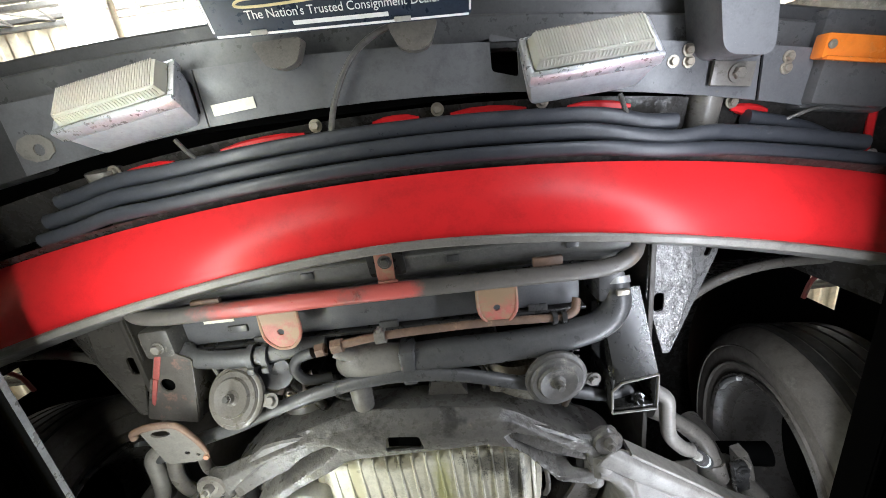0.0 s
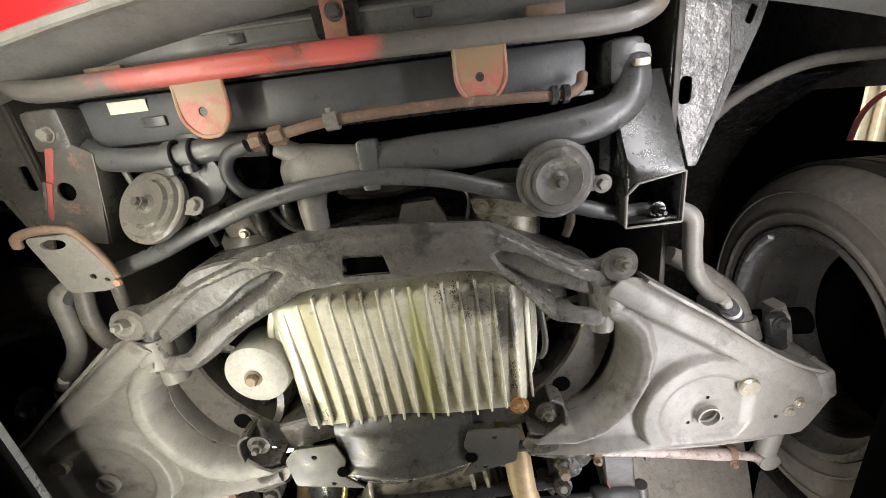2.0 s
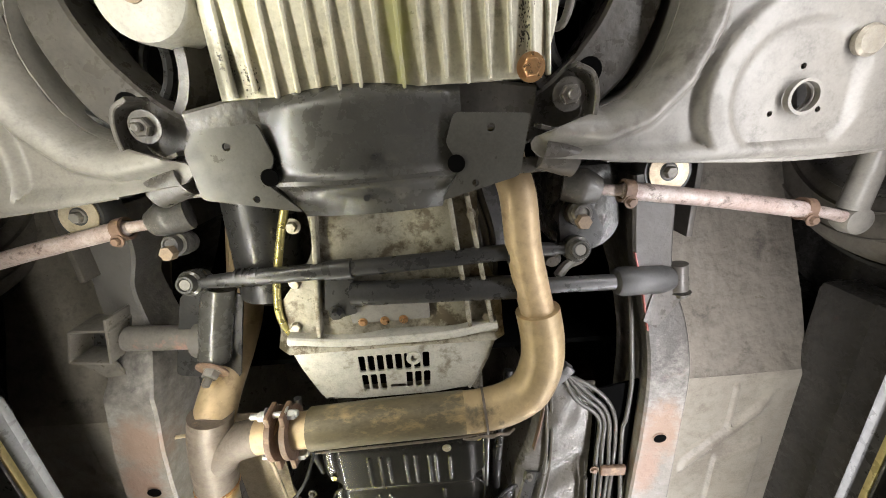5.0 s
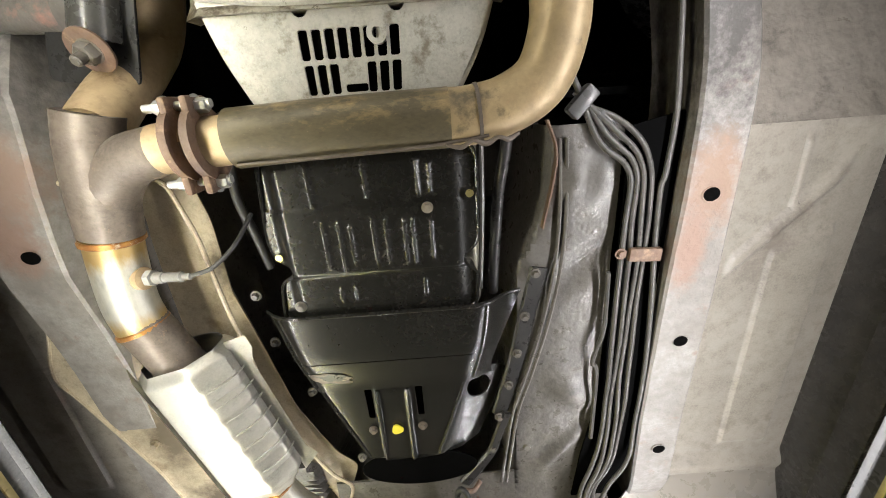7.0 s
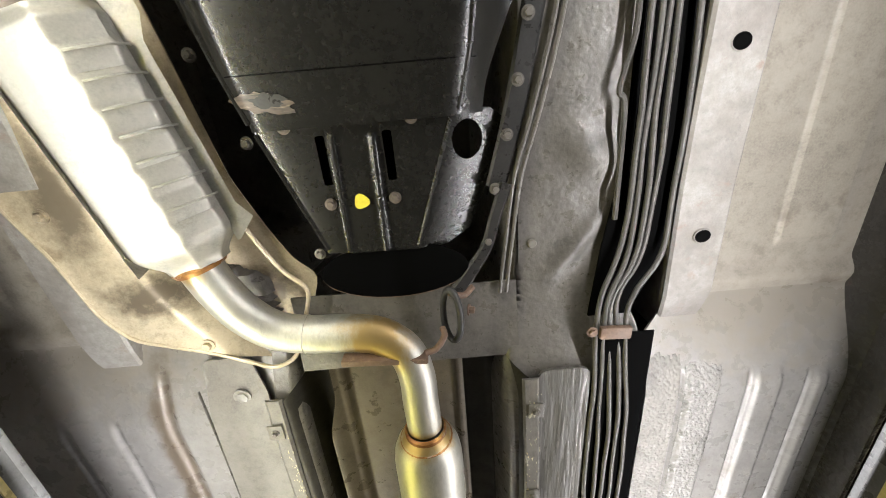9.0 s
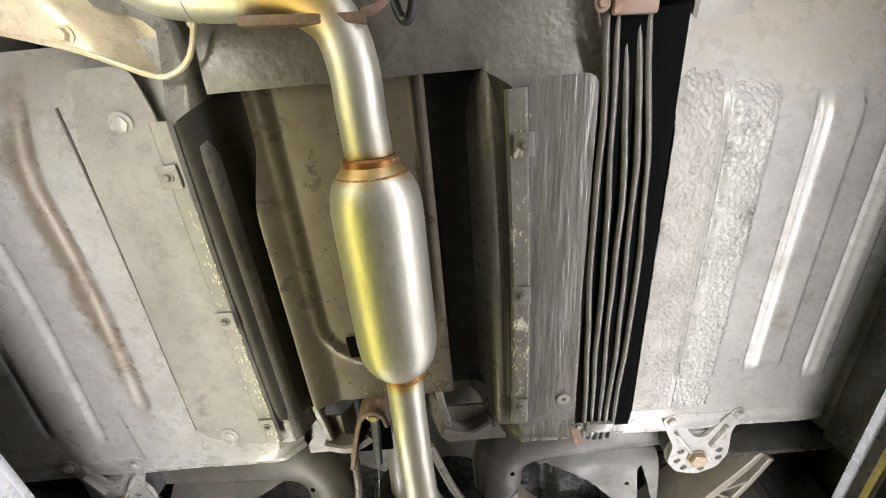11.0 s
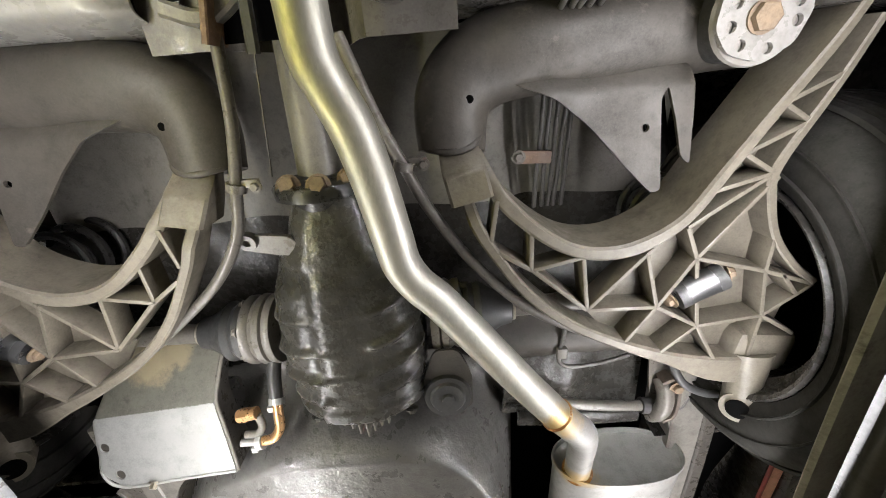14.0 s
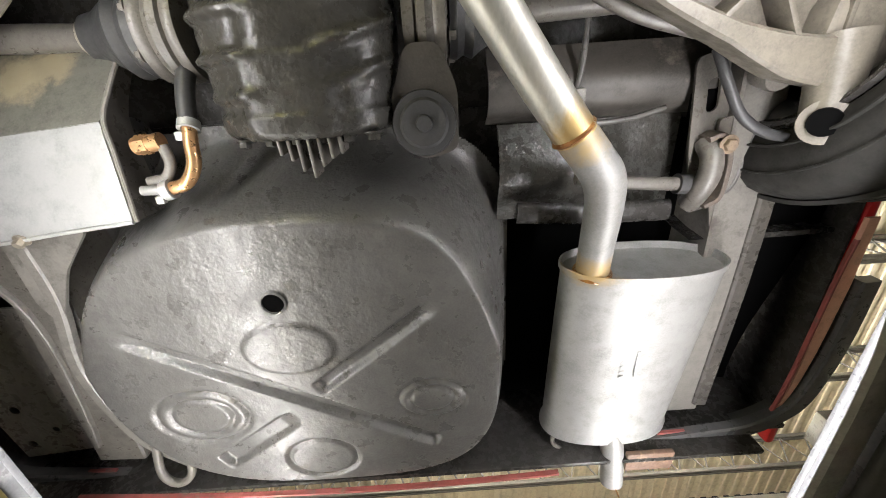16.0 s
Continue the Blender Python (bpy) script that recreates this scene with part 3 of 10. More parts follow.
def strip(path, wide, z0, z1, per=6):
    """A bar that follows a line on the plan, with straight sides; wide may differ at each point."""
    ws = [wide] * len(path) if isinstance(wide, (int, float)) else list(wide)
    zs = [(z0, z1)] * len(path) if not isinstance(z0, (list, tuple)) else list(zip(z0, z1))
    line = spline([(x, y, 0) for x, y in path], per)
    n = len(line)
    g = np.linspace(0, len(path) - 1, n)
    w, lo, hi = (np.interp(g, range(len(path)), v) for v in (ws, [z[0] for z in zs], [z[1] for z in zs]))
    bm, rings = bmesh.new(), []
    for k, q in enumerate(line):
        d = (line[min(k + 1, n - 1)] - line[max(k - 1, 0)]).normalized()
        s = Vector((-d.y, d.x, 0)) * w[k] / 2
        b = min(0.004, w[k] * 0.2)
        i = Vector((-d.y, d.x, 0)) * (w[k] / 2 - b)
        rings.append([bm.verts.new((q.x + o.x, q.y + o.y, z)) for o, z in ((i, lo[k]), (s, lo[k] + b), (s, hi[k]), (-s, hi[k]), (-s, lo[k] + b), (-i, lo[k]))])
    for a, b in zip(rings, rings[1:]):
        for j in range(6):
            bm.faces.new((a[j], a[(j + 1) % 6], b[(j + 1) % 6], b[j]))
    bm.faces.new(rings[0][::-1])
    bm.faces.new(rings[-1])
    return bm


def bolt(at, axis=(0, 0, -1), r=0.009, h=0.009, washer=1.5, stud=0.0):
    prof = [(0, 0), (r * washer, 0), (r * washer, 0.002), (r * 1.02, 0.0022)]
    bm = lathe(prof, (0, 0, 0), seg=18)
    bm = join(bm, lathe([(r, 0.002), (r, h * 0.85), (r * 0.85, h)], (0, 0, 0), seg=6))
    if stud:
        bm = join(bm, lathe([(r * 0.5, h * 0.9), (r * 0.5, h + stud), (r * 0.35, h + stud + 0.002)], (0, 0, 0), seg=12))
    turn = Vector(axis).to_track_quat("Z", "Y").to_matrix().to_4x4()
    return moved(bm, Matrix.Translation(at) @ turn)


def rib(p, q, w, z0, z1):
    """An upright thin web between two points of the plan."""
    d = Vector((q[0] - p[0], q[1] - p[1]))
    return box(((p[0] + q[0]) / 2, (p[1] + q[1]) / 2, (z0 + z1) / 2), (d.length, w, z1 - z0), math.degrees(math.atan2(d.y, d.x)), 0.0015)


def near(v, c, w):
    """A smooth bump: 1 at c, 0 beyond w."""
    t = abs(v - c) / w
    return 0.0 if t >= 1 else (1 + math.cos(math.pi * t)) / 2


def ease(v, a, b):
    t = min(1, max(0, (v - a) / (b - a)))
    return t * t * (3 - 2 * t)


def gap(x, y, line, closed=True):
    """The distance from a point of the plan to a line of points."""
    best = 9.0
    for (xa, ya), (xb, yb) in zip(line, line[1:] + line[:1] if closed else line[1:]):
        dx, dy = xb - xa, yb - ya
        t = min(1, max(0, ((x - xa) * dx + (y - ya) * dy) / (dx * dx + dy * dy + 1e-12)))
        best = min(best, math.hypot(x - xa - t * dx, y - ya - t * dy))
    return best


def sunk(x, y, loop, w):
    """How far a pressing has gone in: 0 outside the loop and on it, 1 from w inside it."""
    return ease(gap(x, y, loop), 0, w) if inside((x, y), loop) else 0.0


def blotch(c, rx, ry, turn, seed, z, thick=0.0005, lean=None, cuts=0):
    """A thin uneven patch of rust, soot or paint lying on a surface."""
    rr = random.Random(seed)
    k1, k2, k3 = (rr.uniform(0, 6) for _ in range(3))
    pts = []
    for k in range(36):
        a = 2 * math.pi * k / 36
        r = 1 + 0.18 * math.sin(2 * a + k1) + 0.13 * math.sin(5 * a + k2) + 0.09 * math.sin(9 * a + k3) + rr.uniform(-0.05, 0.05)
        u, v = rx * r * math.cos(a), ry * r * math.sin(a)
        pts.append((c[0] + u * math.cos(turn) - v * math.sin(turn), c[1] + u * math.sin(turn) + v * math.cos(turn)))
    return plate(pts, z, z + thick, lean=lean, cuts=cuts)


rf = random.Random(31)


def flakes(n, spot, z):
    """Thin torn scraps of paint, each a small uneven five-sided chip."""
    bm = bmesh.new()
    for _ in range(n):
        x, y, long_ = spot()
        a0, r0 = rf.uniform(0, 6), rf.uniform(0.0004, 0.0013)
        top = [bm.verts.new((x + r0 * rf.uniform(0.5, 1.1) * math.cos(a0 + k * 1.257), y + long_ * r0 * rf.uniform(0.5, 1.1) * math.sin(a0 + k * 1.257), z(x, y) + rf.uniform(-0.0006, 0.0))) for k in range(5)]
        bm.faces.new(top)
    bmesh.ops.solidify(bm, geom=bm.faces[:], thickness=0.0006)
    return bm


# ---- the workshop ----
lone("floor", box((0.1, 2.0, -0.06), (13, 17, 0.12), bev=0), "concrete", "sealed grey concrete workshop floor under the lift", "floor", kind="structure")
lone("wall_north", box((0.1, -6.55, 2.6), (13.2, 0.1, 5.2), bev=0), "wall", "plain pale workshop wall", "wall", kind="structure")
lone("wall_south", box((0.1, 10.55, 2.6), (13.2, 0.1, 5.2), bev=0), "wall", "plain pale workshop wall", "wall", kind="structure")
lone("wall_east", box((6.65, 2.0, 2.6), (0.1, 17.0, 5.2), bev=0), "wall", "plain pale workshop wall", "wall", kind="structure")
lone("wall_west", box((-6.45, 2.0, 2.6), (0.1, 17.0, 5.2), bev=0), "wall", "plain pale workshop wall", "wall", kind="structure")
deck = box((0.1, 2.0, 5.26), (13, 17, 0.06), bev=0)
for k in range(64):
    deck = join(deck, box((-6.3 + 0.2 * k, 2.0, 5.222), (0.09, 17, 0.03), bev=0.008))
lone("ceiling", deck, "ceiling", "beige ribbed metal roof deck", "ceiling", kind="structure")

truss0 = None
for k, y in enumerate((-4.6, -2.9, -1.2, 0.5, 2.2, 3.9, 5.6, 7.3, 9.0)):
    if truss0 is None:
        truss0 = thing("roof_joist", (0.1, y, 4.8), "grey painted open-web steel roof joist", "roof joist", "joists under the roof")
        for z in (5.17, 4.72):
            part("chord", join(box((0.1, y - 0.03, z), (12.9, 0.035, 0.05)), box((0.1, y + 0.03, z), (12.9, 0.035, 0.05))), "truss", truss0)
        web = bmesh.new()
        for j in range(32):
            xa = -6.2 + 0.4 * j
            a, b = (xa, y, 4.73), (xa + 0.2, y, 5.16)
            web = join(web, tube([a, b], 0.012, 6, 1), tube([b, (xa + 0.4, y, 4.73)], 0.012, 6, 1))
        part("web", web, "truss", truss0)
    else:
        copy_thing(truss0, pose(0.1, y, 4.8))
tube0 = None
for lx, ly in ((-2.23, -1.72), (2.42, 0.33), (-2.26, 4.06), (3.3, 6.5), (0.18, 6.54)):
    if tube0 is None:
        tube0 = thing("ceiling_light", (lx, ly, 4.30), "white ceiling light fitting with a glowing tube", "ceiling light", "lights under the roof")
        part("housing", join(box((lx, ly, 4.32), (0.34, 2.1, 0.07), bev=0.01), tube([(lx, ly - 0.9, 4.35), (lx, ly - 0.9, 5.22)], 0.006, 6, 1), tube([(lx, ly + 0.9, 4.35), (lx, ly + 0.9, 5.22)], 0.006, 6, 1)), "alu_white", tube0)
        part("diffuser", box((lx, ly, 4.265), (0.28, 2.0, 0.04), bev=0.01), "tube_glow", tube0, "glowing warm white diffuser")
    else:
        copy_thing(tube0, pose(lx, ly, 4.30))

# ---- the four-post lift ----
for back, pieces in ((1.06, ((0.596, 0.566, -0.75, 1.20), (0.521, 0.491, 1.20, 2.92), (0.574, 0.478, 2.92, 5.0))), (-0.88, ((-0.376, -0.346, -0.75, 1.20), (-0.336, -0.306, 1.20, 5.0)))):
    s = 1 if back > 0 else -1
    run = thing("lift_runway", ((0.55 if s > 0 else -0.36), 2.1, 1.47), "dark steel lift runway with scuffed inner edge", "lift runway", "runways of the lift")
    part("outer_channel", box((back, 2.1, 1.44), (0.02, 5.75, 0.14), bev=0.003), "lift", run)
    for face, lip, y0, y1 in pieces:
        ym, ln = (y0 + y1) / 2, y1 - y0
        part("deck", box(((face + back) / 2, ym, 1.515), (abs(back - face), ln, 0.010), bev=0.002), "lift", run)
        # Front edge parts are near-black to paint them unlit beside the lamps.
        part("side_channel", box((face + s * 0.003, ym, 1.47), (0.006, ln, 0.085), bev=0.001), "lift" if y0 > 1 else "shade_black", run)
        if lip == 0.478:
            part("lower_lip", strip([(0.494, 2.92), (0.504, 3.30), (0.512, 3.47), (0.524, 3.65), (0.545, 3.80), (0.552, 4.3), (0.555, 5.0)], 0.034, 1.472, 1.477, 4), "lift_grey", run, "scuffed grey strip along the edge")
            part("cable", tube([(0.513, 2.95, 1.455), (0.523, 3.30, 1.455), (0.543, 3.65, 1.455), (0.564, 3.80, 1.455), (0.571, 4.3, 1.455), (0.574, 4.95, 1.455)], 0.011, 12, 4), "rubber", run, "black cable under the edge")
            continue
        part("lower_lip", box(((face + lip) / 2, ym, 1.4745), (abs(face - lip), ln, 0.005), bev=0.001), "lift" if y0 > 1 else "shade_black", run)
        # The front right lip is raised to block low light from the bar.
        part("lip_edge", box((lip, ym, 1.4775), (0.004, ln, 0.006), bev=0.001) if lip != 0.566 else box((lip, ym, 1.4905), (0.004, ln, 0.032), bev=0.001), "led_strip" if y0 > 1 else "shade_black", run, "scuffed strip along the edge")
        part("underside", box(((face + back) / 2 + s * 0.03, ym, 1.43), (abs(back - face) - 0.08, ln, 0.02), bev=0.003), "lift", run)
        part("light_bar", box((face - s * 0.008, ym, 1.482), (0.012, ln - 0.1, 0.006), bev=0.001), "silver" if y0 > 1 else "shade_black", run, "slim aluminium light bar along the inner edge")
for y in (-0.68, 4.92):
    beam = thing("lift_crossbeam", (0.09, y, 1.3), "dark steel crossbeam carrying the lift runways", "lift crossbeam", "crossbeams of the lift")
    part("beam", box((0.09, y, 1.36), (3.1, 0.14, 0.12), bev=0.006), "lift", beam)
    for x in (-1.52, 1.70):
        post = thing("lift_post", (x, y, 0), "dark steel lift post bolted to the floor", "lift post", "posts of the lift")
        part("column", box((x, y, 1.15), (0.14, 0.16, 2.3), bev=0.01), "lift", post)
        part("base_plate", box((x, y, 0.012), (0.32, 0.32, 0.02), bev=0.002), "lift", post)
part("sticker", plate([(0.481, 3.025), (0.486, 3.012), (0.492, 3.030), (0.500, 3.028), (0.495, 3.040), (0.497, 3.058), (0.487, 3.052)], 1.4705, 1.4715), "label", bpy.data.objects["lift_runway"], "torn white sticker")

# ---- the car's body ----
body = thing("car_body", (0, 2.1, 1.75), "red convertible body on the lift with grey undercoated floor", "car body")


def valance_y(x):
    return 0.180 + 0.155 * (x - 0.04) ** 2


def lip_y(x):
    return 0.272 + 0.20 * abs(x - 0.05) ** 1.75


def valance():
    bm, cols = bmesh.new(), []
    n, m = 48, 8
    for k in range(n + 1):
        x = -0.84 + 1.70 * k / n
        col = []
        for j in range(m + 1):
            v = j / m
            y = (valance_y(x) + 0.015) * (1 - v) + lip_y(x) * v
            z = 1.735 + 0.03 * max(0, abs(x - 0.05) - 0.35) - 0.048 * v - 0.012 * math.sin(math.pi * v)
            col.append((x, y, z))
        col.append((x, lip_y(x) + 0.006, 1.690))
        col.append((x, valance_y(x) + 0.006, 1.745 + 0.03 * max(0, abs(x - 0.05) - 0.35)))
        cols.append([bm.verts.new(c) for c in col])
    for a, b in zip(cols, cols[1:]):
        for j in range(len(a)):
            bm.faces.new((a[j], a[(j + 1) % len(a)], b[(j + 1) % len(a)], b[j]))
    bm.faces.new(cols[0][::-1])
    bm.faces.new(cols[-1])
    return bm


part("front_valance", valance(), "red", body, "glossy red painted lower front valance", 50)
xs = [-0.82 + 0.1 * k for k in range(17)]
part("valance_lip", strip([(x, lip_y(x) + 0.007) for x in xs], 0.013, 1.680, 1.692, 3), "dusty", body, "grey worn lower edge of the valance")
part("valance_flange", sheet(-0.80, 0.84, 0.0, 0.03, 40, 2, lambda x, y: 1.692 + y * 2.2), "guide_grey", body)
for v in bpy.data.objects["valance_flange"].data.vertices:
    v.co.y += lip_y(v.co.x + 0.02) + 0.008
panel = sheet(-0.80, 0.84, 0, 0.07, 40, 2, lambda x, y: 1.80 + y * 0.3)
for v in panel.verts:
    v.co.y += valance_y(v.co.x) - 0.09
part("front_panel", panel, "undercoat_black", body, "black front panel behind the rubber seals")
# Black sheets added above the seals to hide the bright roof.
part("upper_backing", sheet(-0.85, 0.87, 0.065, 0.24, 20, 6, lambda x, y: 1.845), "shade_black", body, "added black panel painting the shade behind the seals")
part("bumper_backing", box((0.05, 0.03, 1.812), (1.15, 0.11, 0.012), bev=0.002), "shade_black", body)
for x0, x1 in ((-0.40, -0.30), (-0.22, -0.08), (0.03, 0.105), (0.155, 0.275), (0.34, 0.44), (0.60, 0.66)):
    xs_ = [x0 + (x1 - x0) * k / 4 for k in range(5)]
    part("red_slit", strip([(x, valance_y(x) - 0.075) for x in xs_], [0.006, 0.016, 0.018, 0.016, 0.006], 1.796, 1.80, 3), "red", body, "red paint showing behind the seals")
back = sheet(-0.82, 0.86, 0, 0.10, 40, 3, lambda x, y: 1.745 + y * 0.9)
for v in back.verts:
    v.co.y += valance_y(v.co.x) - 0.005
part("front_crosspanel", back, "undercoat_black", body)


def floor_z(x, y, s):
    """Height of the floor panels; the front part lies higher than the rear part, with a sill between."""
    z = 1.802 - 0.060 * ease(y, 2.17, 2.38) + 0.42 * max(0.0, 1.49 + 0.06 * (x - 0.55) - y) - 0.012 * near(y, 2.185, 0.03)
    if 1.45 < y < 2.16:
        z -= 0.006 * ease(min(x - 0.622, 0.722 - x), 0, 0.007) * ease(y - 1.655 - 0.4 * (0.72 - x), 0, 0.012) * ease(2.135 - y, 0, 0.02)
        d = abs((x - 0.559) * 0.721 + (y - 1.722) * 0.693) + 0.0015 * noise.noise((x * 90, y * 90, 0))
        z -= 0.006 * ease(0.013 - d, 0, 0.005) * ease(x, 0.552, 0.565) * ease(0.722 - x, 0, 0.03)
        z -= 0.005 * ease(0.007 - abs(x - 0.640), 0, 0.004) * ease(y, 1.515, 1.525) * ease(1.625 - y, 0, 0.01)
    if y < 1.49:
        z += 0.004 * noise.noise((x * 11, y * 11, s)) + 0.0012 * noise.noise((x * 60, y * 60, s))
    if s > 0:
        for a, b, y0, y1 in ((0.482, 0.546, 2.32, 2.79), (0.600, 0.655, 2.33, 2.775), (0.702, 0.735, 2.34, 2.80)):
            z -= 0.0058 * ease(min(x - a, b - x), 0, 0.012) * ease(y, y0, y0 + 0.03) * ease(y1 - y, 0, 0.02)
            z += 0.004 * near(x, a - 0.005, 0.006) * ease(y, y0, y0 + 0.03) * ease(y1 - y, 0, 0.02)
    else:
        for c, w, y0, y1 in ((0.415, 0.015, 2.25, 2.75), (0.512, 0.011, 2.33, 2.82), (0.60, 0.012, 2.33, 2.80)):
            z += 0.006 * near(x, c + 0.012 * math.sin(y * 7.0), w) * ease(y, y0, y0 + 0.03) * ease(y1 - y, 0, 0.015)
        z -= 0.0035 * ease(y - 2.745 - 0.5 * max(0.0, 0.411 - x), 0, 0.005) * ease(0.47 - x, 0, 0.01)
    return z


for s in (1, -1):
    side = "floor_pan"
    for y0, y1, mat, ny in ((1.10, 1.494, "toe", 90), (1.494, 2.205, "floor", 120), (2.205, 2.865, "floor_rear", 110)):
        bm = sheet(0.44 if y0 < 2.2 else ((lambda y: 0.414 + 0.030 * ease(2.275 - y, 0, 0.05)) if s > 0 else 0.216), 0.775, y0, y1, 130 if y0 < 2.2 else 210, ny, lambda x, y: floor_z(x, y, s))
        if s < 0:
            bmesh.ops.scale(bm, vec=(-1, 1, 1), verts=bm.verts)
        part("floor_pan", bm, mat, body, "grey pressed steel floor panel with long ribs")
    # frame rail
    path = [(0.399, 1.08), (0.409, 1.20), (0.424, 1.265), (0.448, 1.34), (0.466, 1.44), (0.468, 1.58), (0.468, 1.75), (0.471, 2.0), (0.476, 2.19), (0.478, 2.275)]
    wid = [0.064, 0.060, 0.052, 0.066, 0.074, 0.074, 0.080, 0.080, 0.078, 0.060]
    low = [1.748, 1.748, 1.748, 1.748, 1.748, 1.748, 1.752, 1.764, 1.770, 1.800]
    if s < 0:
        path = [(0.440, 1.08), (0.441, 1.15), (0.460, 1.215), (0.452, 1.30), (0.444, 1.385), (0.462, 1.50), (0.478, 1.62), (0.480, 1.80), (0.478, 2.19), (0.478, 2.275)]
        wid = [0.070, 0.072, 0.066, 0.070, 0.083, 0.088, 0.092, 0.090, 0.078, 0.060]
        low = [1.800, 1.800, 1.800, 1.790, 1.726, 1.722, 1.724, 1.750, 1.770, 1.800]
    path = [(s * x, y) for x, y in path]
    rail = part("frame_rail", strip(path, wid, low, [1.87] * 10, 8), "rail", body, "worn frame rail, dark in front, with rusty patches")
    if s > 0:
        part("rail_edge", strip([(x - s * 0.48 * w, y) for (x, y), w in zip(path[1:4], wid[1:4])], 0.0022, low[0] - 0.002, low[0] + 0.006, 6), "red_faded", rail, "scraped rail edge with red primer")
        for x, y, z in ((0.466, 1.577, 1.7475), (0.470, 1.829, 1.757), (0.476, 2.087, 1.7655)):
            # A black disc paints the shade inside the hole.
            part("drain_hole", plate(ring_of((x, y), 0.0118, 18, 0.85), z - 0.0022, z - 0.0012), "shade_black", rail, "dark round drain hole")
            part("hole_rim", tube([(*p, z - 0.001) for p in ring_of((x, y), 0.0125, 14, 0.85)] + [(x + 0.0125, y, z - 0.001)], 0.0012, 6, 1), "rail", rail)
    else:
        part("drain_hole", plate(ring_of((-0.463, 1.588), 0.0125, 18, 0.75), 1.7195, 1.7205), "shade_black", rail, "dark round drain hole")
    # sill and its flange
    part("sill", join(box((s * 0.80, 2.12, 1.775), (0.075, 1.62, 0.11), bev=0.02), box((s * 0.768, 2.12, 1.705), (0.012, 1.62, 0.05), bev=0.003)), "undercoat_black", body)
    part("sill_flange", join(box((s * 0.782, 2.12, 1.700), (0.014, 1.60, 0.016), bev=0.004), box((s * 0.80, 2.12, 1.712), (0.03, 1.60, 0.006), bev=0.002)), "shield", body, "beige pinched flange below the sill")
    # toe and inner wheelhouse
    part("inner_fender", join(box((s * 0.475, 0.72, 2.03), (0.010, 0.94, 0.52), bev=0.002)), "carrier", body, "dusty brown inner wing")
    arch = bmesh.new()
    prev = None
    for k in range(25):
        a = 0.17 + (math.pi - 0.34) * k / 24
        c = (0.46 * math.cos(a), 0.46 * math.sin(a))
        ring = [arch.verts.new((s * x, 0.93 - c[0], 1.80 + c[1])) for x in (0.47, 0.60, 0.72, 0.884)]
        if prev:
            for q in range(3):
                arch.faces.new((prev[q], prev[q + 1], ring[q + 1], ring[q]))
        prev = ring
    bmesh.ops.solidify(arch, geom=arch.faces[:], thickness=0.004)
    part("wheel_arch", arch, "undercoat_black", body)
    arch = bmesh.new()
    prev = None
    for k in range(25):
        a = math.pi * (k / 24)
        c = (0.40 * math.cos(a), 0.42 * math.sin(a))
        ring = [arch.verts.new((s * x, 3.40 - c[0], 1.84 + c[1])) for x in (0.60, 0.70, 0.80, 0.87)]
        if prev:
            for q in range(3):
                arch.faces.new((prev[q], prev[q + 1], ring[q + 1], ring[q]))
        prev = ring
    bmesh.ops.solidify(arch, geom=arch.faces[:], thickness=0.004)
    part("wheel_arch", arch, "undercoat_black", body)
    # outer panels
    part("fender", sheet(0.865, 0.885, 0.10, 0.50, 2, 12, lambda x, y: 1.72, 0.62) if s > 0 else sheet(-0.885, -0.865, 0.16, 0.50, 2, 12, lambda x, y: 1.72, 0.62), "red", body)
    part("door_panel", box((s * 0.875, 2.15, 2.02), (0.02, 1.75, 0.58), bev=0.008), "red", body)
    part("quarter_panel", box((s * 0.885, 4.02, 2.07), (0.02, 0.62, 0.52), bev=0.008), "red", body)
    part("quarter_lining", box((s * 0.868, 4.00, 2.065), (0.006, 0.56, 0.50), bev=0.001), "undercoat_black", body)
    part("arch_panel", box((s * 0.875, 0.93, 2.32), (0.02, 0.95, 0.07), bev=0.008), "red", body)
    part("arch_panel", box((s * 0.875, 3.38, 2.29), (0.02, 0.90, 0.10), bev=0.008), "red", body)
    part("fender_flange", strip([(s * 0.876, 3.76), (s * 0.875, 3.83), (s * 0.874, 3.89), (s * 0.872, 3.96), (s * 0.870, 4.05), (s * 0.864, 4.14), (s * 0.848, 4.21)], [0.026, 0.028, 0.034, 0.033, 0.029, 0.020, 0.006], 1.797, 1.803, 6), "overlit_salmon", body, "inner edge of the rear fender, coloured as overlit salmon")
    part("fender_edge", strip([(s * 0.864, 3.80), (s * 0.859, 3.86), (s * 0.857, 3.92), (s * 0.855, 4.0), (s * 0.852, 4.10), (s * 0.842, 4.20), (s * 0.815, 4.245), (s * 0.72, 4.25), (s * 0.60, 4.252)], 0.006, 1.7955, 1.803, 6), "red_faded", body, "faded red inner edge of the rear fender")

